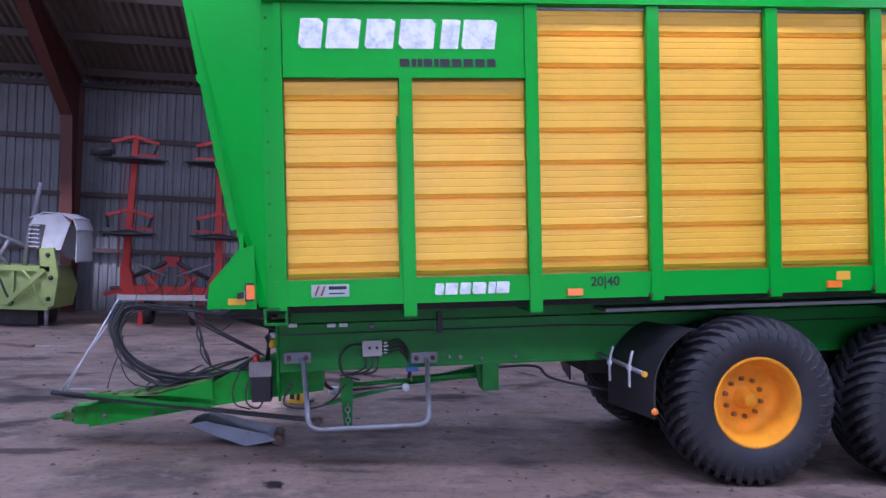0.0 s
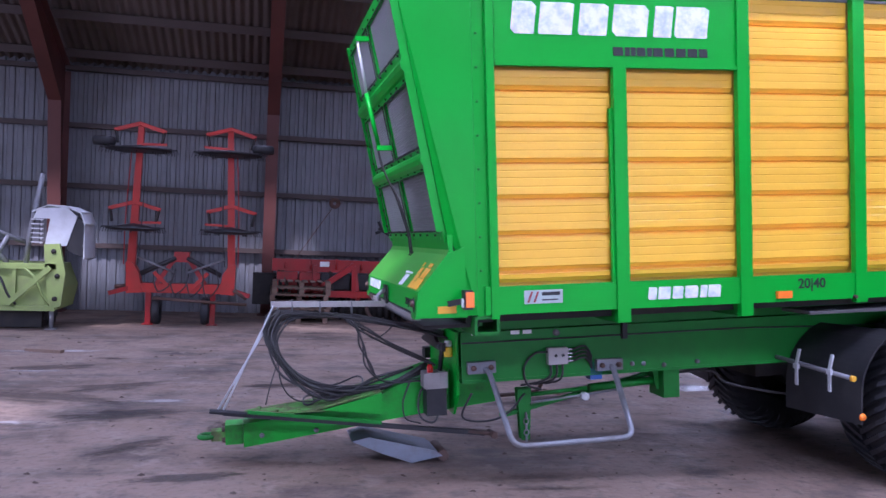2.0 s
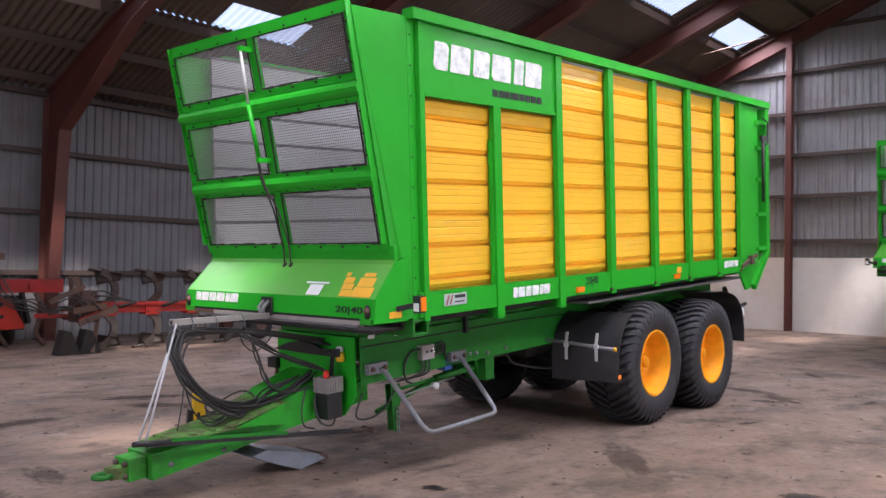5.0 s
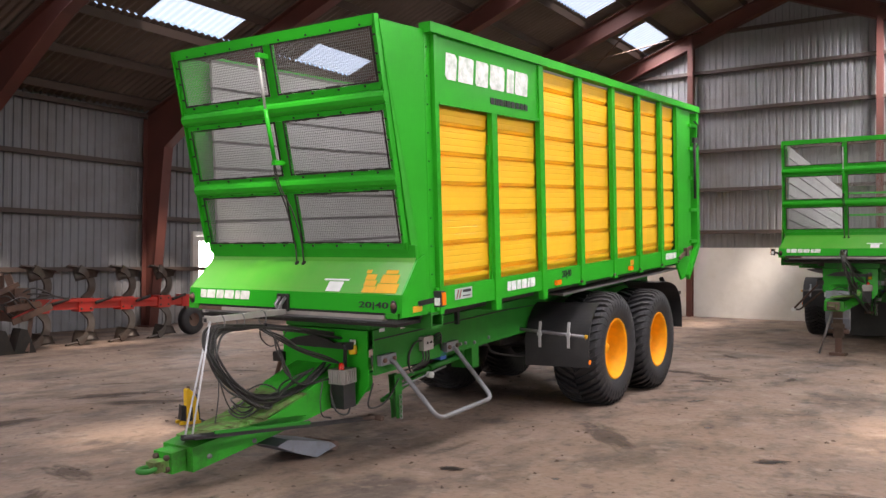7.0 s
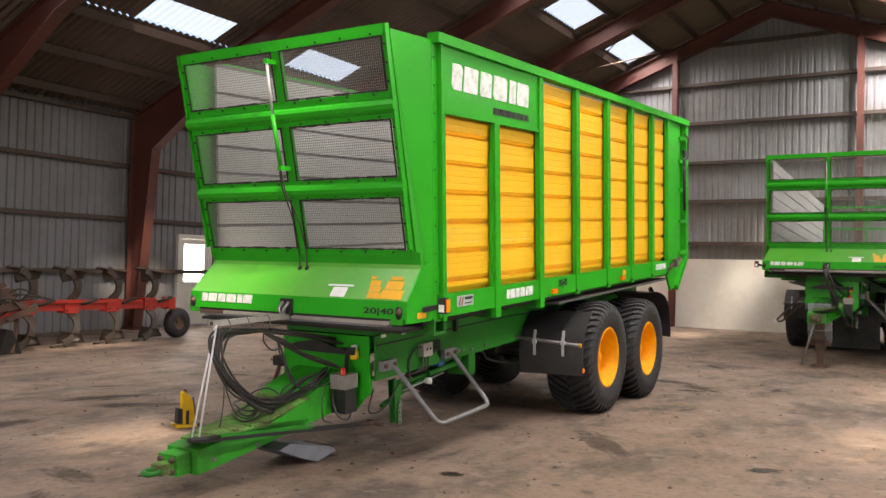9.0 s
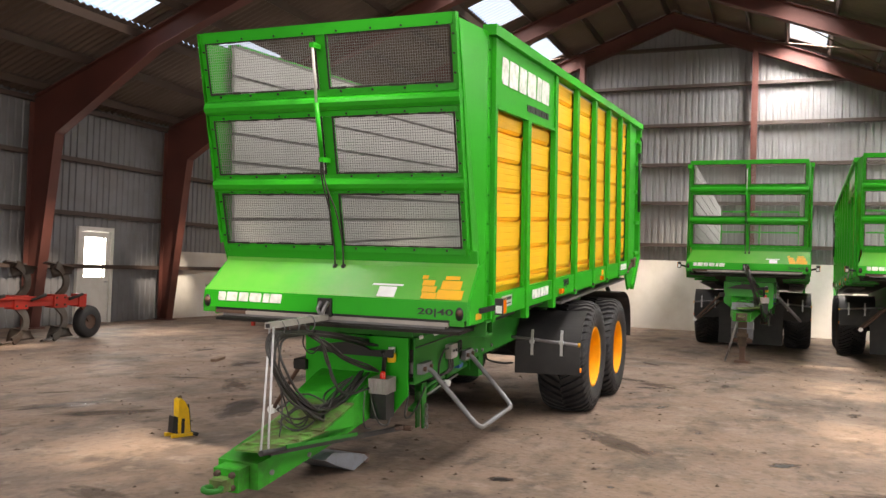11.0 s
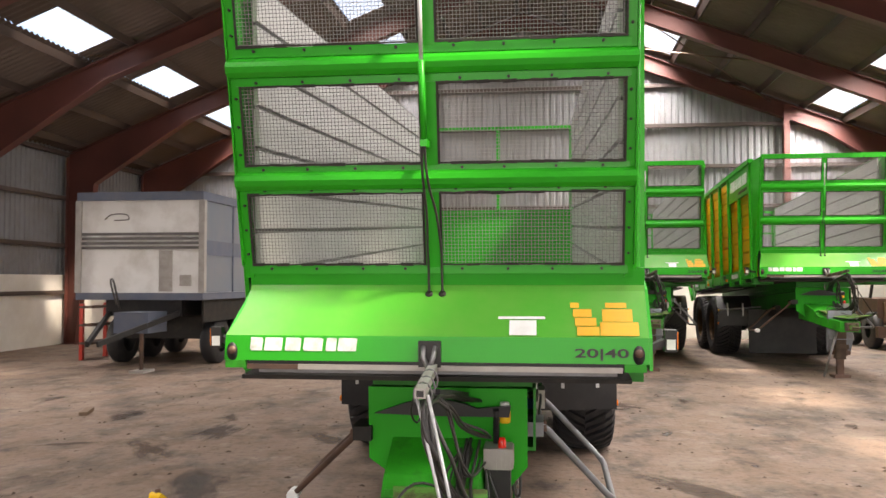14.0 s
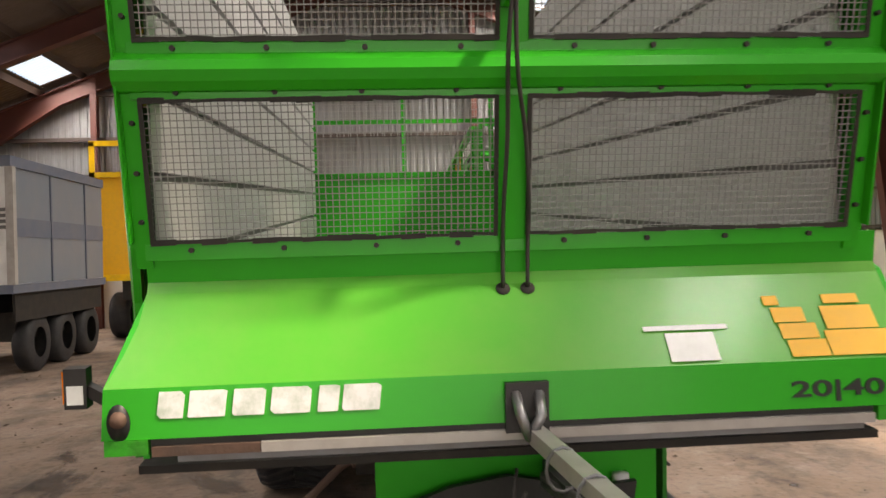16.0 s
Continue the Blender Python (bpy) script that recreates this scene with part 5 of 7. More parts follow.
    lathe(bm, [(0.0, 0.90), (0.034, 0.905), (0.038, 0.92), (0.038, 0.975), (0.025, 0.985), (0.0, 0.985)], (-0.06, -0.41, 0), 14, "z")
    can = P("grease_canister", bm, SAFETY, wagon, "yellow and white canister")
    bm = B()
    lathe(bm, [(0.022, 0.986), (0.030, 0.99), (0.030, 1.03), (0.0, 1.035)], (-0.06, -0.41, 0), 14, "z")
    P("canister_top", bm, WHITE, can)
    bm = B()
    box(bm, 0.69, 0.85, -0.66, -0.585, 0.83, 0.96)
    valve = P("valve_block", bm, ALU, wagon, "pale grey valve block with hoses", 0.006)
    for k in range(4):
        bm = B()
        tube(bm, [(0.85, -0.63, 0.85 + k * 0.03), (0.91, -0.63, 0.85 + k * 0.03)], 0.012, 6)
        P("fitting", bm, CHROME, valve)
    for dx in (0.03, 0.09):
        bm = B()
        lathe(bm, [(0, -0.006), (0.012, -0.006), (0.013, 0)], (0.72 + dx, -0.66, 0.9), 8)
        P("screw", bm, BLACK, valve)
    bm = B()
    lathe(bm, [(0.0, -0.03), (0.022, -0.03), (0.026, 0.0)], (0.775, -0.60, 1.075), 12)
    P("horn", bm, GALV, valve)
    bm = B()
    box(bm, 1.06, 1.16, -0.60, -0.50, 0.68, 0.82)
    P("blue_valve", bm, BLUE, valve, "blue valve", 0.01)
    rnd = random.Random(21)
    for k in range(4):
        z = 0.85 + k * 0.03
        hose(wagon, [(0.91, -0.63, z), (1.0, -0.64, z + 0.02), (1.07, -0.6, z - 0.07), (1.09, -0.52, z - 0.16)], 0.009)
    for k in range(3):
        hose(wagon, [(0.72 + k * 0.05, -0.62, 0.83), (0.71 + k * 0.05, -0.63, 0.74), (0.62 + k * 0.08, -0.60, 0.69), (0.5 + 0.1 * k, -0.52, 0.66)], 0.009)
    hose(wagon, [(0.70, -0.63, 0.93), (0.58, -0.63, 0.92), (0.50, -0.62, 0.82), (0.53, -0.60, 0.68), (0.66, -0.55, 0.62)], 0.010)
    # hose carrier: square tube to the front, its stay cables and the bundle of hoses
    bm = B()
    beam(bm, (-0.50, -0.02, 1.315), (-1.42, -0.08, 1.355), 0.05, 0.045)
    carrier = P("hose_carrier", bm, ALU, wagon, "grey square tube carrying the hoses", 0.004)
    # black plate on the solid end paints the tube's dark hollow
    bm = B()
    beam(bm, (-1.4205, -0.08, 1.355), (-1.422, -0.08, 1.355), 0.034, 0.03)
    P("tube_opening", bm, BLACK, carrier)
    for t in (0.30, 0.58, 0.82):
        bm = B()
        p = Vector((-0.50, -0.02, 1.315)).lerp(Vector((-1.42, -0.08, 1.355)), t)
        tube(bm, [p + Vector((0, 0.045 * math.cos(a), -0.03 + 0.06 * math.sin(a))) for a in [2 * math.pi * i / 12 for i in range(12)]], 0.005, 5, True)
        P("hose_tie", bm, GALV, carrier)
    for k, (yy, dx) in enumerate(((-0.115, 0.0), (-0.05, 0.05))):
        bm = B()
        tube(bm, [(-1.40 + dx, yy, 1.345), (-1.80 - 0.04 * k, -0.34 + 0.03 * k, 0.59)], 0.008, 6)
        P("stay_cable", bm, ZINC, carrier)
    # black arm that guides the hoses to the body, with its rubber guard
    bm = B()
    for p, q in (((-0.78, -0.07, 1.225), (-0.42, -0.10, 1.15)), ((-0.42, -0.10, 1.15), (-0.04, -0.16, 1.06))):
        beam(bm, p, q, 0.05, 0.05)
    P("guide_arm", bm, BLACK, wagon, "black arm guiding the hoses", 0.008)
    bm = B()
    poly(bm, [(-0.12, 0.40, 0.96), (-0.12, 0.20, 1.03), (-0.12, 0.0, 1.06), (-0.12, -0.16, 1.03), (-0.12, -0.24, 1.0), (-0.12, -0.45, 1.02), (-0.12, -0.44, 0.95), (-0.12, 0.02, 0.95)], (0.03, 0, 0))
    P("rubber_guard", bm, BLACK, wagon, "black rubber guard")
    inner = [(-0.76, 1.205), (-1.03, 1.235), (-1.24, 1.235), (-1.34, 1.15), (-1.38, 1.05), (-1.32, 0.91), (-1.16, 0.77), (-0.99, 0.70), (-0.77, 0.665), (-0.50, 0.685)]
    outer = [(-0.76, 1.235), (-1.08, 1.275), (-1.40, 1.29), (-1.475, 1.18), (-1.46, 1.05), (-1.32, 0.84), (-1.12, 0.69), (-0.92, 0.63), (-0.74, 0.63), (-0.50, 0.67)]
    lean = (0, -0.01, -0.03, -0.06, -0.10, -0.15, -0.18, -0.17, -0.15, -0.12)
    for k in range(10):
        f = (k + 0.5) / 10 + rnd.uniform(-0.05, 0.05)
        dy = rnd.uniform(-0.05, 0.04)
        pts = [(0.0, -0.20 + rnd.uniform(-0.08, 0.05), 1.02), (-0.38, -0.10 + dy, 1.14 + rnd.uniform(-0.02, 0.02))]
        for i, (p, q) in enumerate(zip(inner, outer)):
            pts.append((p[0] * (1 - f) + q[0] * f, -0.07 + lean[i] + dy * (0.5 if i < 3 else 1.0) + rnd.uniform(-0.012, 0.012), p[1] * (1 - f) + q[1] * f + rnd.uniform(-0.012, 0.012)))
        pts.append((-0.20, -0.22 + dy, 0.78 + rnd.uniform(-0.04, 0.06)))
        hose(wagon, pts, rnd.choice((0.009, 0.010, 0.012)))
    for k in range(3):
        j = lambda a: rnd.uniform(-a, a)
        hose(wagon, [(-0.80 + j(0.04), -0.09, 1.21), (-0.75 + j(0.03), -0.13 + j(0.02), 1.13), (-0.71 + j(0.03), -0.16, 1.0), (-0.68 + j(0.03), -0.17 + j(0.03), 0.85), (-0.60, -0.20 + j(0.04), 0.735), (-0.46 + j(0.04), -0.26, 0.70), (-0.25, -0.30 + j(0.03), 0.70 + j(0.03))], 0.008)
    for k in range(3):
        j = lambda a: rnd.uniform(-a, a)
        hose(wagon, [(-0.84, -0.06 + j(0.02), 1.21), (-0.70 + j(0.04), -0.12 + j(0.03), 1.13 + j(0.03)), (-0.48 + j(0.03), -0.20 + j(0.03), 0.98 + j(0.03)), (-0.26, -0.27 + j(0.03), 0.88 + j(0.02)), (-0.15, -0.33, 0.83)], 0.009)
    for k in range(4):
        j = lambda a: rnd.uniform(-a, a)
        hose(wagon, [(-1.36 + j(0.03), -0.10 + j(0.02), 1.30), (-1.43 + j(0.03), -0.15 + j(0.03), 1.10), (-1.36 + j(0.05), -0.21 + j(0.04), 0.86 + j(0.04)), (-1.18 + j(0.05), -0.26 + j(0.04), 0.68 + j(0.03)), (-0.98 + j(0.05), -0.25 + j(0.04), 0.60), (-0.80 + j(0.05), -0.18 + j(0.05), 0.66 + j(0.02)), (-0.62, -0.14 + j(0.05), 0.72 + j(0.03)), (-0.30, -0.16, 0.80)], rnd.choice((0.006, 0.008, 0.010)))
    # thin leads hanging free and the coils lying on the deck
    hose(wagon, [(-1.36, -0.14, 0.96), (-1.42, -0.20, 0.80), (-1.46, -0.22, 0.68), (-1.485, -0.22, 0.585)], 0.005)
    hose(wagon, [(-1.37, -0.12, 1.02), (-1.375, -0.19, 0.82), (-1.33, -0.21, 0.68), (-1.24, -0.21, 0.60), (-1.10, -0.19, 0.585), (-0.95, -0.15, 0.66)], 0.006)
    for cx, cy, r, z in ((-1.02, -0.10, 0.17, 0.60), (-0.90, -0.04, 0.20, 0.665), (-0.98, -0.06, 0.13, 0.615)):
        bm = B()
        tube(bm, [(cx + r * math.cos(t), cy + r * 0.9 * math.sin(t), z + 0.19 * r * math.cos(t) + 0.02 * math.sin(3 * t)) for t in [2 * math.pi * k / 22 for k in range(22)]], 0.008, 6, True)
        P("hose_coil", bm, HOSE)
    hose(wagon, [(-0.72, 0.05, 1.22), (-0.68, 0.08, 1.10), (-0.58, 0.06, 1.02), (-0.46, 0.04, 1.09), (-0.40, 0.02, 1.18)], 0.006)
    hose(wagon, [(-0.14, -0.44, 0.50), (-0.20, -0.44, 0.40), (-0.30, -0.40, 0.45), (-0.28, -0.33, 0.62), (-0.15, -0.30, 0.72)], 0.009)
    hose(wagon, [(-0.36, -0.31, 0.70), (-0.42, -0.33, 0.55), (-0.40, -0.33, 0.42), (-0.28, -0.32, 0.37)], 0.007)
    hose(wagon, [(0.10, -0.50, 0.62), (0.02, -0.5, 0.44), (0.20, -0.46, 0.38), (0.40, -0.44, 0.42), (0.55, -0.46, 0.58)], 0.009)
    hose(wagon, [(1.75, -0.45, 0.66), (2.2, -0.45, 0.66), (2.35, -0.45, 0.55), (2.75, -0.5, 0.45), (3.1, -0.5, 0.40)], 0.012)
    return wagon


MAIN_PITCH = -3.805
main = build_wagon(pose(-0.0107, 8.535, 0, 0, MAIN_PITCH, 0.5), -MAIN_PITCH, "green forage wagon with yellow boarded sides, standing nose down")

# the two other wagons stand nose up on their jacks
OTHER_PITCH = 2.9
# their rims and hubs are a darker copy
DARK_RIM, DARK_HUB = RIM_MESH.copy(), HUB.copy()
for me in (DARK_RIM, DARK_HUB):
    me.materials[0] = DARKRIM


MUDDY = {}
for o in main.children_recursive:
    kind = o.name.split(".")[0]
    if kind in ("coupling_head", "stay_cable", "towing_eye", "hose_carrier"):
        MUDDY[kind] = o.data.copy()
        MUDDY[kind].materials[0] = GRIME if kind == "stay_cable" else RUST if kind == "hose_carrier" else EARTH


def parked(x, y, label):
    rise = math.tan(radians(OTHER_PITCH))
    lift = 0.525
    ob = copy_thing(main, pose(x, y, lift, 0, OTHER_PITCH, 0))
    ob["label"] = label
    for o in ob.children_recursive:
        if o.name.startswith("rim") or o.name.startswith("hub_cap"):
            o.data = DARK_RIM if o.name.startswith("rim") else DARK_HUB
    for o in ob.children:
        if o.name.startswith("wheel"):
            o.location.z = (WHEEL_R - lift) / math.cos(radians(OTHER_PITCH)) + o.location.x * rise - 0.012
        if o.name.startswith("parking_foot"):
            # swung down to carry the drawbar
            o.matrix_basis = pose(-1.15, 0, 0.62, 0, 68, 0) @ Matrix.Translation((0.80, 0, -0.24))
    for o in ob.children_recursive:
        kind = o.name.split(".")[0]
        if kind in MUDDY:
            o.data = MUDDY[kind]
    bm = B()
    beam(bm, (-1.12, 0.0, 0.34), (-1.05, 0.0, -0.24), 0.17, 0.17)
    leg = part("jack_leg", bm, EARTH, ob, "muddy parking jack", 0.015)
    bm = B()
    beam(bm, (-1.06, 0.0, -0.20), (-1.03, 0.0, -0.54), 0.11, 0.11)
    part("inner_tube", bm, RUST, leg, bevel=0.008)
    bm = B()
    box(bm, -1.22, -0.98, -0.115, 0.115, -0.06, 0.02)
    part("collar", bm, EARTH, leg, bevel=0.01)
    bm = B()
    tube(bm, [(-1.10, -0.09, 0.22), (-1.16, -0.20, 0.24), (-1.18, -0.21, 0.10)], 0.014, 6)
    part("crank", bm, STEEL, leg)
    # Black sheet, not a real part, stands in for the dark below.
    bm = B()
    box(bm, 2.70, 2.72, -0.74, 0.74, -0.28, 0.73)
    part("rubber_curtain", bm, BLACK, ob, "added black sheet for the dark under the body")
    bm = B()
    box(bm, -1.20, -0.88, -0.14, 0.14, -0.60, -0.53)
    part("jack_foot", bm, RUST, ob, bevel=0.01)
    bm = B()
    tube(bm, [(-1.25, 0.05, 0.40), (-1.16, 0.32, -0.56)], 0.022, 6)
    part("prop_rod", bm, STEEL, ob)
    return ob


parked(12.55, 5.85, "green forage wagon with wire headboard, parked on its jack")
parked(11.85, 2.55, "green forage wagon with yellow sides, parked on its jack")

# ---- yellow toe jack standing on the floor ----
jack = thing("toe_jack", pose(0.0, 10.435, 0, 0, 0, -20) @ Matrix.Scale(0.86, 4), "small yellow lifting jack with a black handle", "jack")
for y in (-0.085, 0.06):
    bm = B()
    box(bm, -0.14, 0.12, y, y + 0.04, 0.0, 0.035)
    part("base_bar", bm, SAFETY, jack, bevel=0.008)
bm = B()
poly(bm, xz([(-0.055, 0.036), (0.10, 0.036), (0.065, 0.30), (0.02, 0.385), (-0.035, 0.43), (-0.06, 0.41)], -0.055), (0, 0.11, 0))
part("jack_body", bm, SAFETY, jack, "yellow painted jack body", 0.012)
bm = B()
poly(bm, xz([(-0.125, 0.05), (-0.058, 0.036), (-0.062, 0.22), (-0.115, 0.235)], -0.05), (0, 0.10, 0))
part("lifting_toe", bm, BLACK, jack, bevel=0.006)
bm = B()
tube(bm, [(0.112, -0.02, 0.04), (0.10, -0.02, 0.20), (0.075, -0.02, 0.35)], 0.011, 6)
part("handle", bm, BLACK, jack)
bm = B()
box(bm, -0.02, 0.015, -0.066, -0.05, 0.03, 0.20)
part("slide_rail", bm, BLACK, jack, bevel=0.004)
bm = B()
lathe(bm, [(0.0, 0.40), (0.022, 0.40), (0.022, 0.45), (0.0, 0.455)], (-0.02, 0, 0), 10, "z")
part("jack_head", bm, RUST, jack)
bm = B()
tube(bm, [(0.13, -0.14, 0.022), (0.13, 0.14, 0.022)], 0.022, 8)
part("axle", bm, BLACK, jack)

# ---- folded rotary rake against the long wall ----
rake = thing("rotary_rake", pose(-3.10, 18.6, 0), "red rotary hay rake with its arms folded upright", "hay rake")
bm = B()
box(bm, -1.0, 1.0, -0.12, 0.12, 0.62, 0.80)
for s in (-1, 1):
    poly(bm, [(s * 1.0, -0.14, 0.60), (s * 0.70, -0.14, 0.62), (s * 0.78, -0.14, 1.0), (s * 0.90, -0.14, 1.2), (s * 1.02, -0.14, 1.2)], (0, 0.28, 0))
part("main_beam", bm, ORANGE, rake, bevel=0.012)
for s in (-1, 1):
    bm = B()
    beam(bm, (s * 0.94, 0, 1.0), (s * 0.83, 0, 3.85), 0.15, 0.15, w2=0.11, h2=0.11)
    arm = part("folding_arm", bm, ORANGE, rake, bevel=0.012)
    for z, wid in ((3.45, 0.85), (1.95, 0.70)):
        x = s * (0.94 - 0.11 * (z - 1) / 2.85)
        bm = B()
        beam(bm, (x - 0.47, -0.02, z + 0.26), (x + 0.02, -0.12, z + 0.40), 0.05, 0.07)
        beam(bm, (x + 0.47, -0.02, z + 0.26), (x - 0.02, -0.12, z + 0.40), 0.05, 0.07)
        beam(bm, (x - 0.50 * s, -0.1, z + 0.02), (x + 0.05 * s, -0.1, z + 0.0), 0.04, 0.045)
        part("arm_bracket", bm, ORANGE, arm)
        for e in (-1, 1):
            bm = B()
            tube(bm, [(x + e * 0.45, -0.02, z + 0.27), (x + e * 0.42, -0.05, z + 0.14), (x + e * 0.40, -0.1, z + 0.02)], 0.03, 6)
            part("hanger", bm, GRIME, arm)
        bm = B()
        lathe(bm, [(0.0, -0.05), (0.12, -0.06), (wid * 0.55, -0.045), (wid * 0.72, -0.02), (wid * 0.72, 0.0), (0.16, 0.06), (0.0, 0.09)], (x, -0.16, z - 0.10), 20, "z")
        for k in range(12):
            a = 2 * math.pi * k / 12
            d = Vector((math.cos(a), math.sin(a) * 0.5, 0))
            c = Vector((x, -0.16, z - 0.09))
            beam(bm, c + d * 0.12, c + d * wid * 0.82, 0.035, 0.03)
            for q in range(4):
                e = c + d * wid * (0.82 - q * 0.07)
                beam(bm, e, e + Vector((d.x * 0.03, d.y * 0.03, -0.10)), 0.010, 0.010)
        part("rotor", bm, BLACK, arm, "dark rotor with its tines")
        if z > 3:
            bm = B()
            lathe(bm, [(0.10, -0.07), (0.19, -0.075), (0.21, -0.03), (0.21, 0.03), (0.19, 0.075), (0.10, 0.07)], (x + s * -0.0 - 0.62 * (1 if s < 0 else -1), -0.2, z + 0.02), 20, "z")
            part("rotor_wheel", bm, RUBBER, arm, "small grey tyre")
for s in (-1, 1):
    bm = B()
    tube(bm, [(s * 0.10, -0.10, 1.30), (s * 0.75, -0.10, 0.98)], 0.045, 8)
    part("lift_ram", bm, BLACK, rake)
    bm = B()
    beam(bm, (s * 0.08, -0.05, 1.36), (s * 0.45, -0.1, 0.80), 0.06, 0.08)
    part("headstock_bar", bm, RED, rake)
    bm = B()
    lathe(bm, [(0.12, -0.07), (0.24, -0.08), (0.27, -0.05), (0.27, 0.05), (0.24, 0.08), (0.12, 0.07)], (s * 0.46, 0.1, 0.27), 22, "x")
    part("tyre", bm, RUBBER, rake)
    bm = B()
    box(bm, s * 0.60 - 0.05, s * 0.60 + 0.05, -0.05, 0.05, 0.02, 0.64)
    box(bm, s * 0.60 - 0.10, s * 0.60 + 0.10, -0.10, 0.10, 0.0, 0.02)
    part("parking_leg", bm, RED, rake, bevel=0.006)
for s in (-1, 1):
    for k, dx in enumerate((0.12, -0.13)):
        bm = B()
        tube(bm, spline([(s * (0.94 + dx), -0.12, 1.15), (s * (0.90 + dx * 1.2), -0.16, 2.1), (s * (0.86 + dx), -0.14, 3.3)], 6), 0.012, 6)
        part("hose" if k else "tie_rod", bm, HOSE if k else RED, rake)
    bm = B()
    tube(bm, [(s * 0.12, -0.16, 1.02), (s * 0.80, -0.18, 1.30)], 0.022, 6)
    part("swivel_rod", bm, STEEL, rake)
    bm = B()
    beam(bm, (s * 0.15, -0.10, 0.66), (s * 0.50, -0.16, 1.02), 0.05, 0.07)
    part("headstock_brace", bm, ORANGE, rake)
    bm = B()
    beam(bm, (s * 0.95, -0.1, 0.70), (s * 1.30, -0.22, 0.60), 0.07, 0.08)
    part("linkage_arm", bm, RED, rake)
for k in range(4):
    bm = B()
    tube(bm, spline([(-0.5 + 0.3 * k, -0.18, 0.85), (-0.4 + 0.3 * k, -0.24, 0.66 - 0.04 * k), (-0.2 + 0.3 * k, -0.2, 0.78), (-0.1 + 0.25 * k, -0.15, 1.1)], 5), 0.013, 6)
    part("hose", bm, HOSE, rake)
bm = B()
tube(bm, [(-1.2, -0.15, 0.72), (-1.0, -0.1, 0.74)], 0.04, 8)
tube(bm, [(-0.5, -0.2, 0.52), (1.25, -0.1, 0.42)], 0.03, 8)
tube(bm, [(1.0, -0.15, 0.7), (1.25, -0.2, 0.55)], 0.04, 8)
part("drive_shafts", bm, RUST, rake)
bm = B()
box(bm, -0.14, 0.14, -0.12, 0.06, 1.22, 1.42)
part("gearbox", bm, RED, rake, bevel=0.02)

# ---- pale green harvesting machine ----
head = thing("forage_harvester_header", pose(-5.6, 17.9, 0), "faded lime green harvester header with a pale canvas hood", "harvester header")
bm = B()
poly(bm, [(-2.6, -0.5, 0.35), (0.52, -0.5, 0.35), (0.60, -0.5, 0.75), (0.45, -0.5, 1.15), (-2.6, -0.5, 1.15)], (0, 1.3, 0))
part("casing", bm, LIME, head, bevel=0.03)
bm = B()
for x in (-2.2, -1.55, -0.85, -0.2):
    box(bm, x, x + 0.06, -0.56, -0.5, 0.38, 1.12)
box(bm, -2.6, 0.5, -0.58, -0.505, 1.06, 1.16)
box(bm, -2.6, 0.5, -0.56, -0.505, 0.33, 0.42)
part("casing_ribs", bm, LIME, head, bevel=0.01)
# Black plates paint the dark inside of openings on the solid casing.
for x0, x1 in ((-1.45, -0.95), (-0.75, -0.45)):
    bm = B()
    box(bm, x0, x1, -0.52, -0.504, 0.5, 0.85)
    part("dark_opening", bm, BLACK, head)
bm = B()
poly(bm, [(0.42, -0.58, 0.38), (0.60, -0.58, 0.42), (0.66, -0.58, 1.0), (0.55, -0.58, 1.52), (0.30, -0.58, 1.5), (0.34, -0.58, 0.9)], (0, 0.10, 0))
part("side_arm", bm, LIME, head, bevel=0.02)
bm = B()
s = [(0.05, 2.05), (0.3, 2.17), (0.62, 2.16), (0.85, 2.06), (0.92, 1.85), (0.92, 1.25)]
for a, b in zip(s, s[1:]):
    poly(bm, [(a[0], -0.45, a[1]), (b[0], -0.45, b[1]), (b[0] + 0.02, -0.45, b[1] + 0.03), (a[0], -0.45, a[1] + 0.03)], (0, 1.0, 0))
poly(bm, [(0.28, -0.46, 1.45), (0.64, -0.46, 1.48), (0.80, -0.46, 2.0), (0.62, -0.46, 2.17), (0.15, -0.46, 2.12), (0.08, -0.46, 1.95), (0.36, -0.46, 1.95)], (0, 0.02, 0))
part("canvas_hood", bm, CANVAS, head, "pale canvas hood")
bm = B()
poly(bm, [(0.64, -0.44, 1.40), (0.92, -0.44, 1.28), (0.92, -0.44, 1.9), (0.80, -0.44, 2.0)], (0, 0.5, 0))
part("hood_side", bm, BLACK, head)
for p in ([(-0.05, -0.3, 1.15), (0.0, -0.3, 1.7), (0.18, -0.3, 2.75)], [(-0.6, -0.3, 1.15), (-0.35, -0.3, 1.62)], [(-0.35, -0.3, 1.15), (-0.8, -0.2, 1.65), (-1.4, -0.1, 1.95)], [(-1.4, 0.2, 1.15), (-0.8, 0.1, 1.75), (-0.1, 0.0, 1.5)]):
    bm = B()
    tube(bm, p, 0.045, 8)
    part("hose_pipe", bm, GALV, head, "bare grey pipe")
for x in (-2.3, -1.0, 0.42):
    bm = B()
    tube(bm, [(x, -0.4, 0.36), (x, -0.4, 0.02)], 0.04, 8)
    box(bm, x - 0.09, x + 0.09, -0.5, -0.3, 0.0, 0.02)
    part("stand_leg", bm, STEEL, head)
bm = B()
box(bm, -2.4, 0.3, -0.2, 0.6, 0.15, 0.35)
part("undercarriage", bm, BLACK, head)

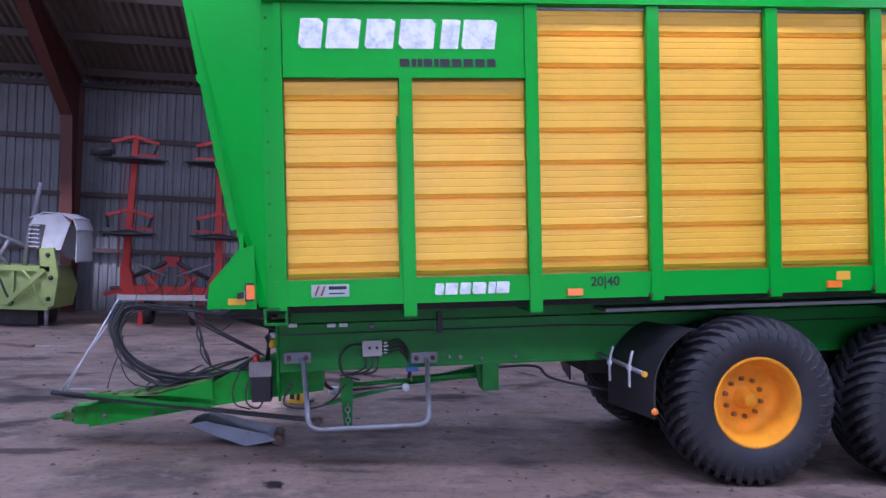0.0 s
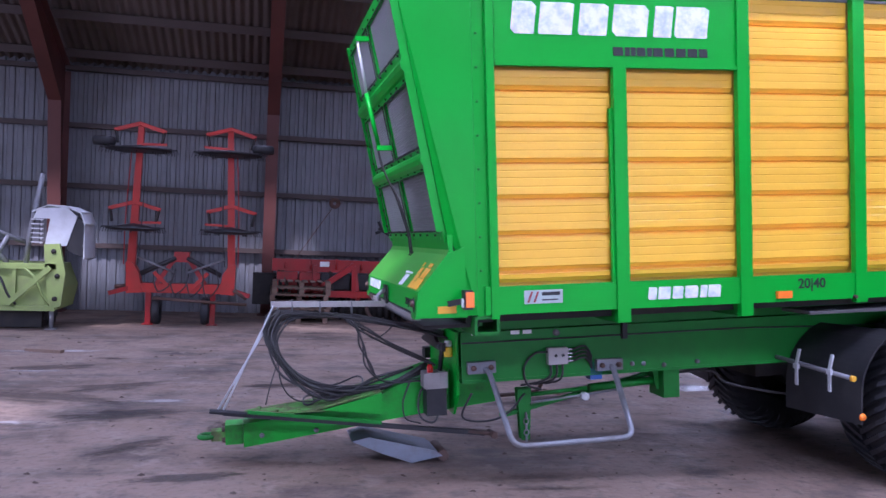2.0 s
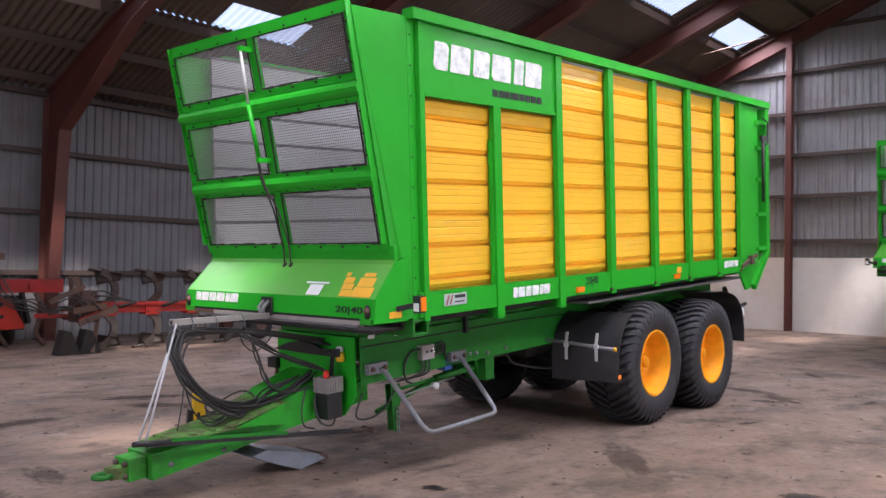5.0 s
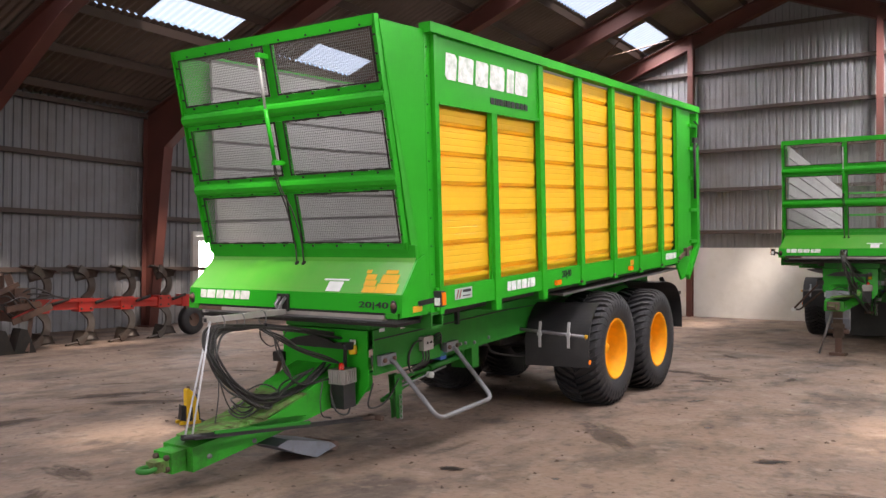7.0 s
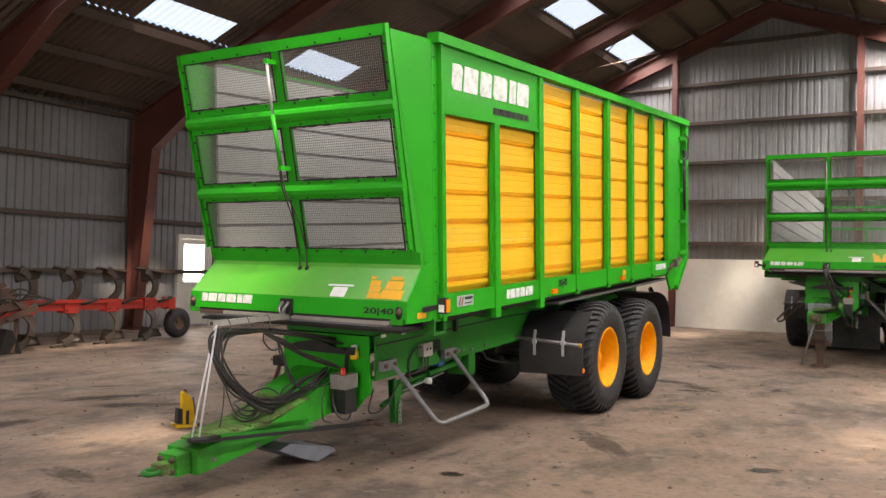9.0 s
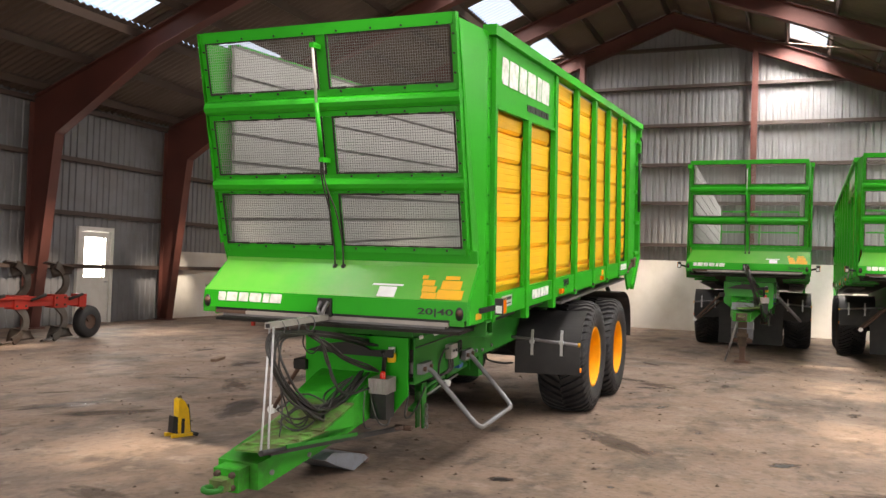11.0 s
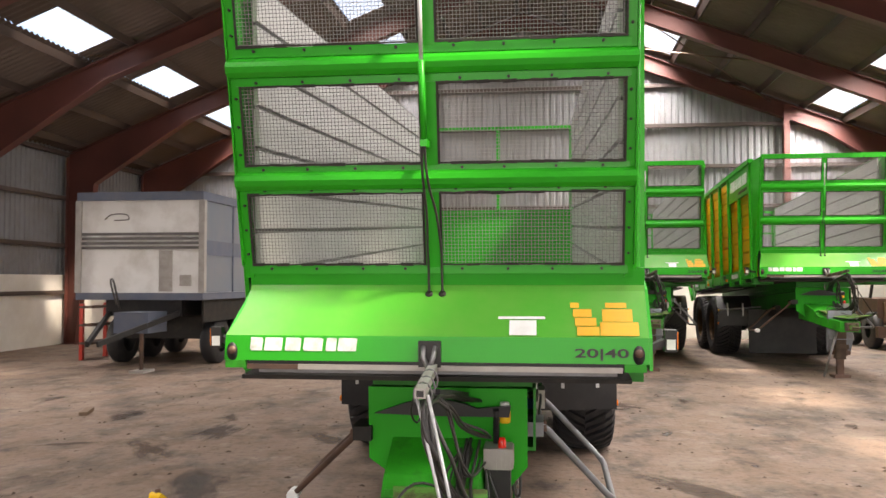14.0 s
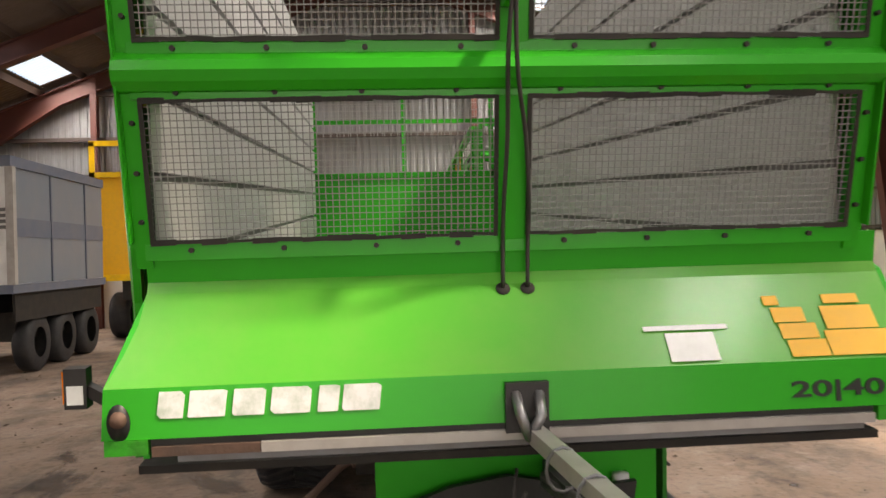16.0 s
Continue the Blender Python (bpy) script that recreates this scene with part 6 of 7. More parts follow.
for k in range(5):
    x = -2.2 + 0.55 * k
    bm = B()
    tube(bm, spline([(x, -0.56, 1.08), (x + 0.18, -0.62, 0.9), (x + 0.30, -0.60, 0.62), (x + 0.42, -0.56, 0.44)], 5), 0.022, 6)
    part("hose_pipe", bm, HOSE if k % 2 else LIME, head)
bm = B()
beam(bm, (-0.25, -0.60, 0.45), (0.42, -0.62, 1.10), 0.05, 0.09)
part("brace", bm, LIME, head)
bm = B()
beam(bm, (-1.9, -0.60, 1.05), (-1.2, -0.60, 0.5), 0.04, 0.07)
part("brace", bm, LIME, head)
for x, z in ((0.50, 0.55), (0.53, 0.95), (0.46, 1.38), (-0.2, 0.5)):
    bm = B()
    lathe(bm, [(0, -0.03), (0.04, -0.03), (0.045, 0)], (x, -0.58, z), 10)
    part("pivot_bolt", bm, GRIME, head)
# Plain dark box put in as the shade below the casing.
bm = B()
box(bm, -2.5, 0.25, -0.35, 0.7, 0.02, 0.30)
part("pickup_drum", bm, GRIME, head, "added dark box for the shade below the casing", 0.08)
bm = B()
for k in range(6):
    box(bm, 0.20, 0.22, -0.44 + 0.0, -0.42, 1.5 + k * 0.08, 1.53 + k * 0.08)
    box(bm, 0.05, 0.25, -0.452, -0.44, 1.52 + k * 0.08, 1.54 + k * 0.08)
tagged(part("guard_mesh", bm, CANVAS, head), kind="stuff")

# ---- stack of pallets ----
def pallet(z, x, y, turn, name="pallet"):
    p = thing(name, pose(x, y, z, 0, 0, turn), "weathered brown wooden pallet in a stack", "pallet", "stack of pallets")
    bm = B()
    box(bm, 0, 0.10, 0, 0.8, 0, 0.018)
    plank = mesh_of("plank", bm, WOOD)
    bm = B()
    box(bm, 0, 0.10, 0, 0.12, 0, 0.085)
    blk = mesh_of("block", bm, WOOD)
    for k in range(3):
        for y0 in (-0.4, -0.06, 0.28):
            o = new("block", blk)
            o.parent, o.matrix_basis = p, pose(-0.6 + k * 0.55, y0, 0.04)
        for zz in (0.02,):
            o = new("plank", plank)
            o.parent, o.matrix_basis = p, pose(-0.6 + k * 0.55, -0.4, zz)
    for k in range(8):
        o = new("plank", plank)
        o.parent, o.matrix_basis = p, pose(-0.6 + k * 0.157, -0.4, 0.127)
    for y0 in (-0.4, -0.06, 0.28):
        bm = B()
        box(bm, -0.6, 0.6, y0, y0 + 0.12, 0.0, 0.02)
        part("runner", bm, WOOD, p)
    return p


for k in range(6):
    pallet(k * 0.146, -0.79 + 0.02 * (k % 3), 19.55 + 0.03 * (k % 2), (-2, 1, 3, -1, 2, -1)[k])

# ---- red machine behind the pallets ----
redm = thing("cultivator", pose(0.24, 20.1, 0), "red cultivator frame with a rusty headstock", "cultivator")
bm = B()
box(bm, -1.6, 2.66, -0.10, 0.10, 1.05, 1.32)
box(bm, -1.2, 1.0, -0.35, -0.20, 0.52, 0.66)
for x in (-0.75, 0.1, 0.95):
    box(bm, x, x + 0.09, -0.34, -0.2, 0.5, 1.2)
beam(bm, (-0.7, -0.25, 0.62), (0.15, -0.25, 1.22), 0.10, 0.12)
part("frame", bm, RED, redm, bevel=0.012)
bm = B()
box(bm, -0.55, 0.08, -0.12, 0.3, 0.68, 1.03)
box(bm, 0.25, 0.9, -0.12, 0.3, 0.68, 1.03)
part("gear_housing", bm, BLACK, redm, bevel=0.02)
bm = B()
for x in (-1.5, -1.02):
    box(bm, x, x + 0.44, -0.18, 0.2, 0.55, 1.04)
part("side_box", bm, RED, redm, bevel=0.02)
bm = B()
box(bm, -0.58, -0.38, -0.125, -0.101, 1.17, 1.28)
part("label_plate", bm, WHITE, redm)
bm = B()
poly(bm, [(0.95, -0.55, 0.35), (1.75, -0.55, 0.38), (1.45, -0.55, 0.95), (1.12, -0.55, 1.0), (1.0, -0.55, 0.7)], (0, 0.12, 0))
part("headstock", bm, ORANGE, redm, "dull red headstock", 0.012)
bm = B()
box(bm, 1.10, 1.26, -0.5, -0.3, 0.9, 1.80)
box(bm, 1.06, 1.34, -0.52, -0.28, 1.70, 1.82)
part("mast", bm, RUST, redm, "rusty upright mast", 0.012)
bm = B()
tube(bm, [(1.1, -0.4, 1.78), (0.85, -0.45, 1.92), (0.62, -0.45, 2.05)], 0.03, 8)
tube(bm, [(0.72, -0.45, 1.98), (0.62, -0.45, 2.2)], 0.035, 8)
tube(bm, [(0.70, -0.45, 2.0), (0.56, -0.45, 1.94)], 0.035, 8)
part("top_link", bm, BLACK, redm)
for x in (-1.4, 0.5, 1.4, 2.1):
    bm = B()
    tube(bm, spline([(x, -0.1, 1.05), (x + 0.12, -0.2, 0.7), (x - 0.05, -0.3, 0.3), (x + 0.1, -0.35, 0.02)], 5), 0.045, 6)
    part("tine", bm, RUST, redm)
# long thin rod leaning behind
bm = B()
tube(bm, [(-1.20, 0.3, 1.15), (-0.27, 0.75, 2.52)], 0.009, 6)
part("marker_rod", bm, RUST, redm)
bm = B()
lathe(bm, [(0.04, -0.02), (0.13, -0.015), (0.13, 0.015), (0.04, 0.02)], (-0.24, 0.74, 2.60), 14)
part("marker_disc", bm, RUST, redm)

# brackets and pipes of the cultivator, with dark rollers added for its shade
rnd = random.Random(12)
for x0, x1 in ((-1.55, -0.25), (-0.15, 1.75)):
    bm = B()
    n = int((x1 - x0) / 0.14)
    prof = [(0.0, x0)]
    for i in range(n):
        x = x0 + (x1 - x0) * i / n
        prof += [(0.17, x), (0.25, x + 0.05), (0.25, x + 0.08), (0.17, x + 0.13)]
    prof.append((0.0, x1))
    lathe(bm, prof, (0, 0.05, 0.255), 18, "x")
    part("packer_roller", bm, GRIME, redm, "added black ringed roller for the shade below")
for k in range(7):
    x = -1.45 + k * 0.55
    bm = B()
    beam(bm, (x, -0.05, 1.06), (x + 0.05, -0.28, 0.46), 0.07, 0.10)
    part("tine_arm", bm, RED if k % 2 else GRIME, redm)
    bm = B()
    tube(bm, [(x + 0.12, -0.14, 1.12), (x + 0.12, -0.14, 1.24 + 0.05 * (k % 3))], 0.03, 6)
    part("bracket", bm, RED, redm)
# Dark box added as the black space behind the frame.
bm = B()
box(bm, -2.0, 2.0, 0.12, 0.45, 0.30, 0.98)
part("seed_box", bm, GRIME, redm, "added dark box for the shade behind the frame", 0.03)
for k in range(5):
    bm = B()
    x = 0.9 + 0.1 * k
    tube(bm, spline([(x, -0.45, 1.0 + 0.1 * k), (x + 0.25, -0.6, 0.95), (x + 0.55, -0.7, 0.78 + 0.04 * k), (x + 0.9, -0.75, 0.70)], 5), 0.014, 6)
    part("hose", bm, HOSE, redm)
bm = B()
lathe(bm, [(0.0, -0.58), (0.035, -0.58), (0.04, -0.555)], (1.3, 0, 0.62), 10)
part("hitch_pin", bm, BLACK, redm)
bm = B()
lathe(bm, [(0.0, -0.58), (0.035, -0.58), (0.04, -0.555)], (1.28, 0, 0.84), 10)
part("hitch_pin", bm, BLACK, redm)

# ---- reversible plough ----
plough = thing("plough", pose(4.4, 18.4, 0, 0, 0, 3), "red reversible plough with worn steel bodies", "plough")
bm = B()
beam(bm, (-1.7, 0, 0.80), (2.05, 0, 0.78), 0.17, 0.17)
beam(bm, (-1.6, -0.14, 0.90), (1.2, -0.14, 0.86), 0.05, 0.06)
box(bm, 1.95, 2.15, -0.11, 0.11, 0.66, 0.92)
part("beam", bm, PLOUGHRED, plough, bevel=0.015)
for k, x in enumerate((-1.5, -0.55, 0.42, 1.38)):
    for s in (1, -1):
        bm = B()
        def zz(v):
            return 0.79 + s * v
        leg = spline([(x + 0.04, -0.06, zz(0.10)), (x + 0.17, -0.10, zz(0.26)), (x + 0.16, -0.13, zz(0.46)), (x + 0.02, -0.14, zz(0.64)), (x - 0.12, -0.14, zz(0.72))], 5)
        rows = []
        for i, a in enumerate(leg):
            d = (leg[min(i + 1, len(leg) - 1)] - leg[max(i - 1, 0)]).normalized()
            u = Vector((-d.z, 0, d.x)) * 0.072
            rows.append([bm.verts.new(a + u * p + Vector((0, q, 0))) for p, q in ((-1, -0.025), (1, -0.025), (1, 0.025), (-1, 0.025))])
        for a, b in zip(rows, rows[1:]):
            for i in range(4):
                bm.faces.new((a[i], a[(i + 1) % 4], b[(i + 1) % 4], b[i]))
        bm.faces.new(rows[0])
        bm.faces.new(rows[-1])
        part("leg", bm, PLOUGHSTEEL, plough)
        bm = B()
        grid = []
        for i in range(7):
            u = i / 6
            row = []
            for j in range(5):
                v = j / 4
                row.append(bm.verts.new((x - 0.24 + 0.46 * u, -0.10 - 0.22 * u * u - 0.10 * v * v + 0.20 * v * u, zz(0.76 - 0.08 * u - 0.30 * v * (1 - 0.55 * u)))))
            grid.append(row)
        for a, b in zip(grid, grid[1:]):
            for j in range(4):
                f = bm.faces.new((a[j], b[j], b[j + 1], a[j + 1]))
                f.smooth = True
        bmesh.ops.solidify(bm, geom=bm.faces[:], thickness=0.012)
        beam(bm, (x - 0.34, -0.08, zz(0.76)), (x + 0.10, -0.12, zz(0.70)), 0.03, 0.10, (0, -1, 0.4))
        part("mouldboard", bm, PLOUGHSTEEL, plough, "weathered steel mouldboard and share")
for x in (-1.5, -0.55, 0.42, 1.38):
    bm = B()
    box(bm, x - 0.10, x + 0.22, -0.13, 0.12, 0.66, 0.92)
    clamp = part("leg_clamp", bm, PLOUGHRED, plough, "", 0.02)
    for dx in (-0.05, 0.16):
        for dz in (0.72, 0.86):
            bm = B()
            lathe(bm, [(0, -0.02), (0.022, -0.02), (0.024, 0)], (x + dx, -0.13, dz), 6)
            part("bolt", bm, RUST, clamp)
    bm = B()
    tube(bm, [(x + 0.25, -0.16, 0.83), (x + 0.60, -0.16, 0.92)], 0.032, 8)
    part("trip_ram", bm, GRIME, plough)
bm = B()
lathe(bm, [(0.15, -0.10), (0.29, -0.11), (0.33, -0.07), (0.34, 0.0), (0.33, 0.07), (0.29, 0.11), (0.15, 0.10)], (2.36, 0.05, 0.335), 24)
wheel = part("depth_wheel", bm, RUBBER, plough, "small black depth wheel")
bm = B()
lathe(bm, [(0.16, -0.08), (0.12, -0.04), (0.0, -0.05)], (2.36, 0.05, 0.335), 16)
part("rim", bm, RUST, wheel)
bm = B()
beam(bm, (2.08, 0, 0.78), (2.36, 0.0, 0.36), 0.06, 0.10)
part("wheel_arm", bm, RUST, plough)
bm = B()
box(bm, -2.05, -1.75, -0.25, 0.25, 0.55, 1.15)
tube(bm, [(-2.0, -0.5, 0.62), (-2.0, 0.5, 0.62)], 0.05, 8)
for y in (-0.3, 0.3):
    beam(bm, (-1.9, y, 0.6), (-2.1, y * 0.3, 1.4), 0.06, 0.12)
beam(bm, (-1.75, -0.3, 0.72), (-1.95, -0.5, 0.02), 0.06, 0.08)
part("headstock", bm, RUST, plough, "rusty turnover headstock", 0.01)
for k in range(3):
    bm = B()
    tube(bm, spline([(-2.0, -0.2 + 0.1 * k, 1.0), (-1.7, -0.28, 1.15 - 0.1 * k), (-1.2, -0.2, 0.98), (-0.9, -0.12, 0.92)], 6), 0.016, 6)
    part("hose", bm, HOSE, plough)

# linkage heaped round the plough's headstock
for k in range(9):
    bm = B()
    a = Vector((-2.75 + rnd.uniform(0, 0.9), rnd.uniform(-0.45, 0.3), rnd.uniform(0.45, 1.0)))
    c = a + Vector((rnd.uniform(0.3, 0.8), rnd.uniform(-0.2, 0.2), rnd.uniform(-0.25, 0.3)))
    beam(bm, a, c, 0.05, rnd.choice((0.05, 0.08, 0.11)))
    part("link_bar", bm, rnd.choice((RUST, RED, ORANGE, RUST)), plough)
for k in range(6):
    bm = B()
    a = Vector((-2.7 + rnd.uniform(0, 0.5), -0.3 + rnd.uniform(-0.1, 0.3), rnd.uniform(0.7, 1.05)))
    tube(bm, spline([a, a + Vector((0.3, -0.1, 0.10)), a + Vector((0.6, -0.05, -0.12)), a + Vector((0.95, 0.05, 0.02))], 6), 0.015, 6)
    part("hose", bm, HOSE, plough)
for x in (-2.6, -2.2):
    bm = B()
    poly(bm, [(x, -0.5, 0.0), (x + 0.42, -0.5, 0.0), (x + 0.24, -0.5, 0.42), (x + 0.12, -0.5, 0.45)], (0, 0.25, 0))
    part("stand", bm, GRIME, plough, "dark parking stand", 0.01)

# ---- white box trailer ----
F, Y0, Y1, REAR = 10.45, 14.68, 17.30, 14.8
van = thing("box_trailer", pose(F, Y0, 0), "white panelled box trailer with grey stripes", "box trailer")
WID, LEN = Y1 - Y0, REAR - F
bm = B()
box(bm, 0.03, LEN, 0.02, WID - 0.02, 1.50, 3.38)
part("body", bm, BOXWHITE, van)
bm = B()
box(bm, -0.02, LEN + 0.03, -0.03, WID + 0.03, 3.38, 3.55)
part("roof_edge", bm, BOXBLUE, van, "slate blue roof edge", 0.01)
bm = B()
box(bm, -0.02, LEN + 0.03, -0.03, WID + 0.03, 1.38, 1.52)
part("sill", bm, BOXBLUE, van, "slate blue sill", 0.01)
for yy in (0.0, WID):
    bm = B()
    box(bm, -0.02, 0.10, yy - 0.06, yy + 0.06, 1.52, 3.38)
    part("corner_post", bm, ALU, van, bevel=0.01)
for k in range(4):
    bm = B()
    box(bm, 0.005, 0.028, 0.07, WID - 0.07, 2.40 + k * 0.092, 2.455 + k * 0.092)
    part("stripe", bm, DARKGREY, van)
bm = B()
box(bm, 0.005, 0.028, 0.62, 0.90, 1.55, 2.37)
part("panel_patch", bm, ALU, van)
bm = B()
box(bm, 0.0, 0.027, 0.22, 0.46, 1.66, 1.88)
part("vent", bm, ALU, van)
bm = B()
tube(bm, spline([(0.02, WID - 0.55, 3.0), (0.02, WID - 0.7, 3.10), (0.02, WID - 1.0, 3.10), (0.02, WID - 1.05, 3.0), (0.02, WID - 0.75, 2.98)], 6), 0.012, 6)
part("faded_mark", bm, DARKGREY, van)
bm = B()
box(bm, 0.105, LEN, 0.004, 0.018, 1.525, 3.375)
side = part("side_panel", bm, BOXSHADE, van, "blue grey side panel")
for x in (1.6, 3.3):
    bm = B()
    box(bm, x, x + 0.06, -0.022, 0.003, 1.525, 3.375)
    part("side_rib", bm, BOXBLUE, side)
bm = B()
box(bm, 0.11, LEN, -0.010, 0.003, 2.28, 2.58)
part("side_band", bm, BOXBLUE, side)
# Dark bulk added to fill the shade under the trailer.
bm = B()
box(bm, 0.9, LEN, 0.35, WID - 0.35, 0.55, 1.04)
part("underframe", bm, GRIME, van)
bm = B()
box(bm, 0.25, LEN, 0.06, 0.10, 0.92, 1.37)
part("side_guard", bm, GRIME, van, bevel=0.01)
bm = B()
box(bm, 0.2, LEN, 0.5, WID - 0.5, 1.05, 1.38)
part("chassis", bm, BLACK, van)
for x in (1.35, 2.6, 3.9):
    for yy in (0.12, WID - 0.42):
        bm = B()
        lathe(bm, [(0.26, -0.0), (0.45, -0.0), (0.50, 0.05), (0.50, 0.25), (0.45, 0.30), (0.26, 0.30)], (x, yy, 0.50), 24)
        part("tyre", bm, RUBBER, van)
for s in (-1, 1):
    bm = B()
    beam(bm, (0.4, WID / 2 + s * 0.8, 1.15), (-1.7, WID / 2 + s * 0.1, 0.62), 0.06, 0.10)
    part("drawbar_leg", bm, BLACK, van)
bm = B()
tube(bm, [(-0.55, WID / 2 - 0.35, 1.1), (-0.55, WID / 2 - 0.35, 0.05)], 0.04, 8)
part("landing_leg", bm, RUST, van)
bm = B()
box(bm, -0.75, -0.3, WID / 2 - 0.5, WID / 2 - 0.2, 0.0, 0.05)
part("landing_pad", bm, ALU, van, bevel=0.01)
bm = B()
tube(bm, spline([(-0.2, WID / 2 + 0.3, 1.2), (-0.35, WID / 2 + 0.35, 1.75), (-0.55, WID / 2 + 0.3, 1.72), (-0.5, WID / 2 + 0.2, 1.3)], 6), 0.02, 6)
part("hose", bm, HOSE, van)
bm = B()
box(bm, -0.6, 0.2, WID / 2 - 0.5, WID / 2 + 0.2, 0.75, 1.15)
part("tool_locker", bm, BOXBLUE, van, bevel=0.03)
# red steel rack beside the trailer
rack = thing("steel_rack", pose(12.0, 18.1, 0), "red and grey steel rack against the wall", "rack")
for x in (0.0, 1.0):
    bm = B()
    box(bm, x, x + 0.08, 0, 0.08, 0, 1.25)
    part("upright", bm, ORANGE, rack)
for z in (0.35, 0.75, 1.15):
    bm = B()
    box(bm, -0.05, 1.15, -0.25, 0.05, z, z + 0.05)
    part("shelf_bar", bm, RUST, rack)

# ---- yellow tipping trailer behind ----
tip = thing("tipping_trailer", pose(16.6, 13.2, 0), "yellow tipping trailer with a high front", "trailer")
bm = B()
box(bm, 0, 0.08, 0, 2.3, 1.45, 3.85)
box(bm, 0.08, 3.6, 2.24, 2.3, 1.45, 3.85)
box(bm, 0.08, 3.6, 0.0, 0.06, 1.45, 3.85)
part("body", bm, LABEL, tip)
bm = B()
box(bm, -0.06, 0.0, 0.0, 2.3, 3.78, 3.9)
box(bm, -0.06, 0.0, 2.18, 2.3, 1.45, 4.6)
box(bm, -0.06, 0.0, 0.0, 0.12, 1.45, 4.6)
box(bm, -0.06, 0.0, 0.0, 2.3, 4.5, 4.62)
box(bm, -0.08, 0.0, 0.0, 2.3, 1.40, 1.55)
part("front_frame", bm, SAFETY, tip, bevel=0.01)
bm = B()
for i in range(24):
    box(bm, -0.03, -0.025, 0.1 + i * 0.09, 0.11 + i * 0.09, 3.9, 4.5)
part("mesh", bm, DARKGREY, tip)
bm = B()
box(bm, 0.2, 3.6, 0.6, 1.7, 0.95, 1.40)
part("chassis", bm, BLACK, tip)
for yy in (0.1, 1.75):
    bm = B()
    lathe(bm, [(0.28, 0.0), (0.5, 0.0), (0.55, 0.06), (0.55, 0.38), (0.5, 0.44), (0.28, 0.44)], (1.2, yy, 0.55), 24)
    part("tyre", bm, RUBBER, tip)
    bm = B()
    lathe(bm, [(0.29, 0.40), (0.20, 0.30), (0.0, 0.30)], (1.2, yy, 0.55), 20)
    part("rim", bm, GALV, tip)

# ---- brown wheel loader in the far corner ----
loader = thing("wheel_loader", pose(17.2, -1.25, 0), "old brown wheel loader parked in the corner", "loader")
bm = B()
box(bm, 0, 2.2, -0.75, 0.75, 0.62, 1.30)
part("hood", bm, RUST, loader, bevel=0.05)
bm = B()
box(bm, -0.12, 0.0, -0.62, 0.62, 0.70, 1.22)
part("grille", bm, WOOD, loader, "brown grille", 0.02)
for k in range(5):
    bm = B()
    box(bm, -0.135, -0.12, -0.5, 0.5, 0.76 + k * 0.09, 0.80 + k * 0.09)
    part("grille_bar", bm, BLACK, loader)
bm = B()
box(bm, -0.30, -0.1, -0.85, 0.85, 0.32, 0.6)
part("counterweight", bm, RUST, loader, bevel=0.03)
bm = B()
for y in (-0.6, 0.6):
    beam(bm, (0.9, y, 1.3), (0.6, y, 1.95), 0.06, 0.06)
beam(bm, (0.6, -0.6, 1.95), (0.6, 0.6, 1.95), 0.06, 0.06)
part("roll_bar", bm, BLACK, loader)
for x in (0.35, 1.75):
    for y in (-0.85, 0.62):
        bm = B()
        lathe(bm, [(0.2, 0), (0.44, 0), (0.48, 0.05), (0.48, 0.2), (0.44, 0.25), (0.2, 0.25)], (x, y, 0.48), 22)
        part("tyre", bm, RUBBER, loader)

# junk by the far corner
junk = thing("scrap_implement", pose(19.6, -2.9, 0), "rusty implement with a yellow top", "implement")
for p in ([(0, 0, 0), (0.1, 0.2, 1.0), (0.4, 0.6, 1.2)], [(0.5, 0.9, 0), (0.4, 0.5, 0.9)], [(-0.3, -0.5, 0.02), (0.2, 0, 0.8), (0.4, 0.9, 0.9)], [(0.2, -0.5, 0), (0.1, 0.3, 0.7), (0.1, 1.0, 0.1)]):
    bm = B()
    tube(bm, spline(p, 5), 0.05, 6)
    part("bent_bar", bm, RUST, junk)
bm = B()
tube(bm, [(0.3, 0.4, 0.9), (0.35, 0.4, 2.4)], 0.04, 6)
part("mast", bm, RUST, junk)
bm = B()
box(bm, 0.25, 0.45, 0.05, 0.8, 2.25, 2.45)
part("yellow_bar", bm, SAFETY, junk)
for x, y, turn, l in ((13.2, -0.9, 15, 0.9), (14.3, -1.1, 70, 0.5), (-4.6, 14.6, 160, 0.55), (5.2, 14.0, 20, 0.5)):
    bm = B()
    box(bm, -l / 2, l / 2, -0.05, 0.05, 0, 0.045)
    o = tagged(new("timber_offcut", mesh_of("timber_offcut", bm, WOOD, 0.006)), "short brown timber offcut lying on the floor", "timber", "offcuts")
    o.matrix_basis = pose(x, y, 0, 0, 0, turn)

# ---- stains and dried mud on the floor ----
rnd = random.Random(5)


def stain(x, y, rx, ry, material, name, label, turn=0):
    bm = B()
    n = 24
    ring = [bm.verts.new((math.cos(2 * math.pi * k / n), math.sin(2 * math.pi * k / n), 0)) for k in range(n)]
    c = bm.verts.new((0, 0, 0))
    for k in range(n):
        bm.faces.new((ring[k], ring[(k + 1) % n], c))
    ob = tagged(new(name, mesh_of(name, bm, material)), label, "stain", "floor stains")
    ob.matrix_basis = pose(x, y, 0.004, 0, 0, turn) @ Matrix.Diagonal((rx, ry, 1, 1))
    return ob


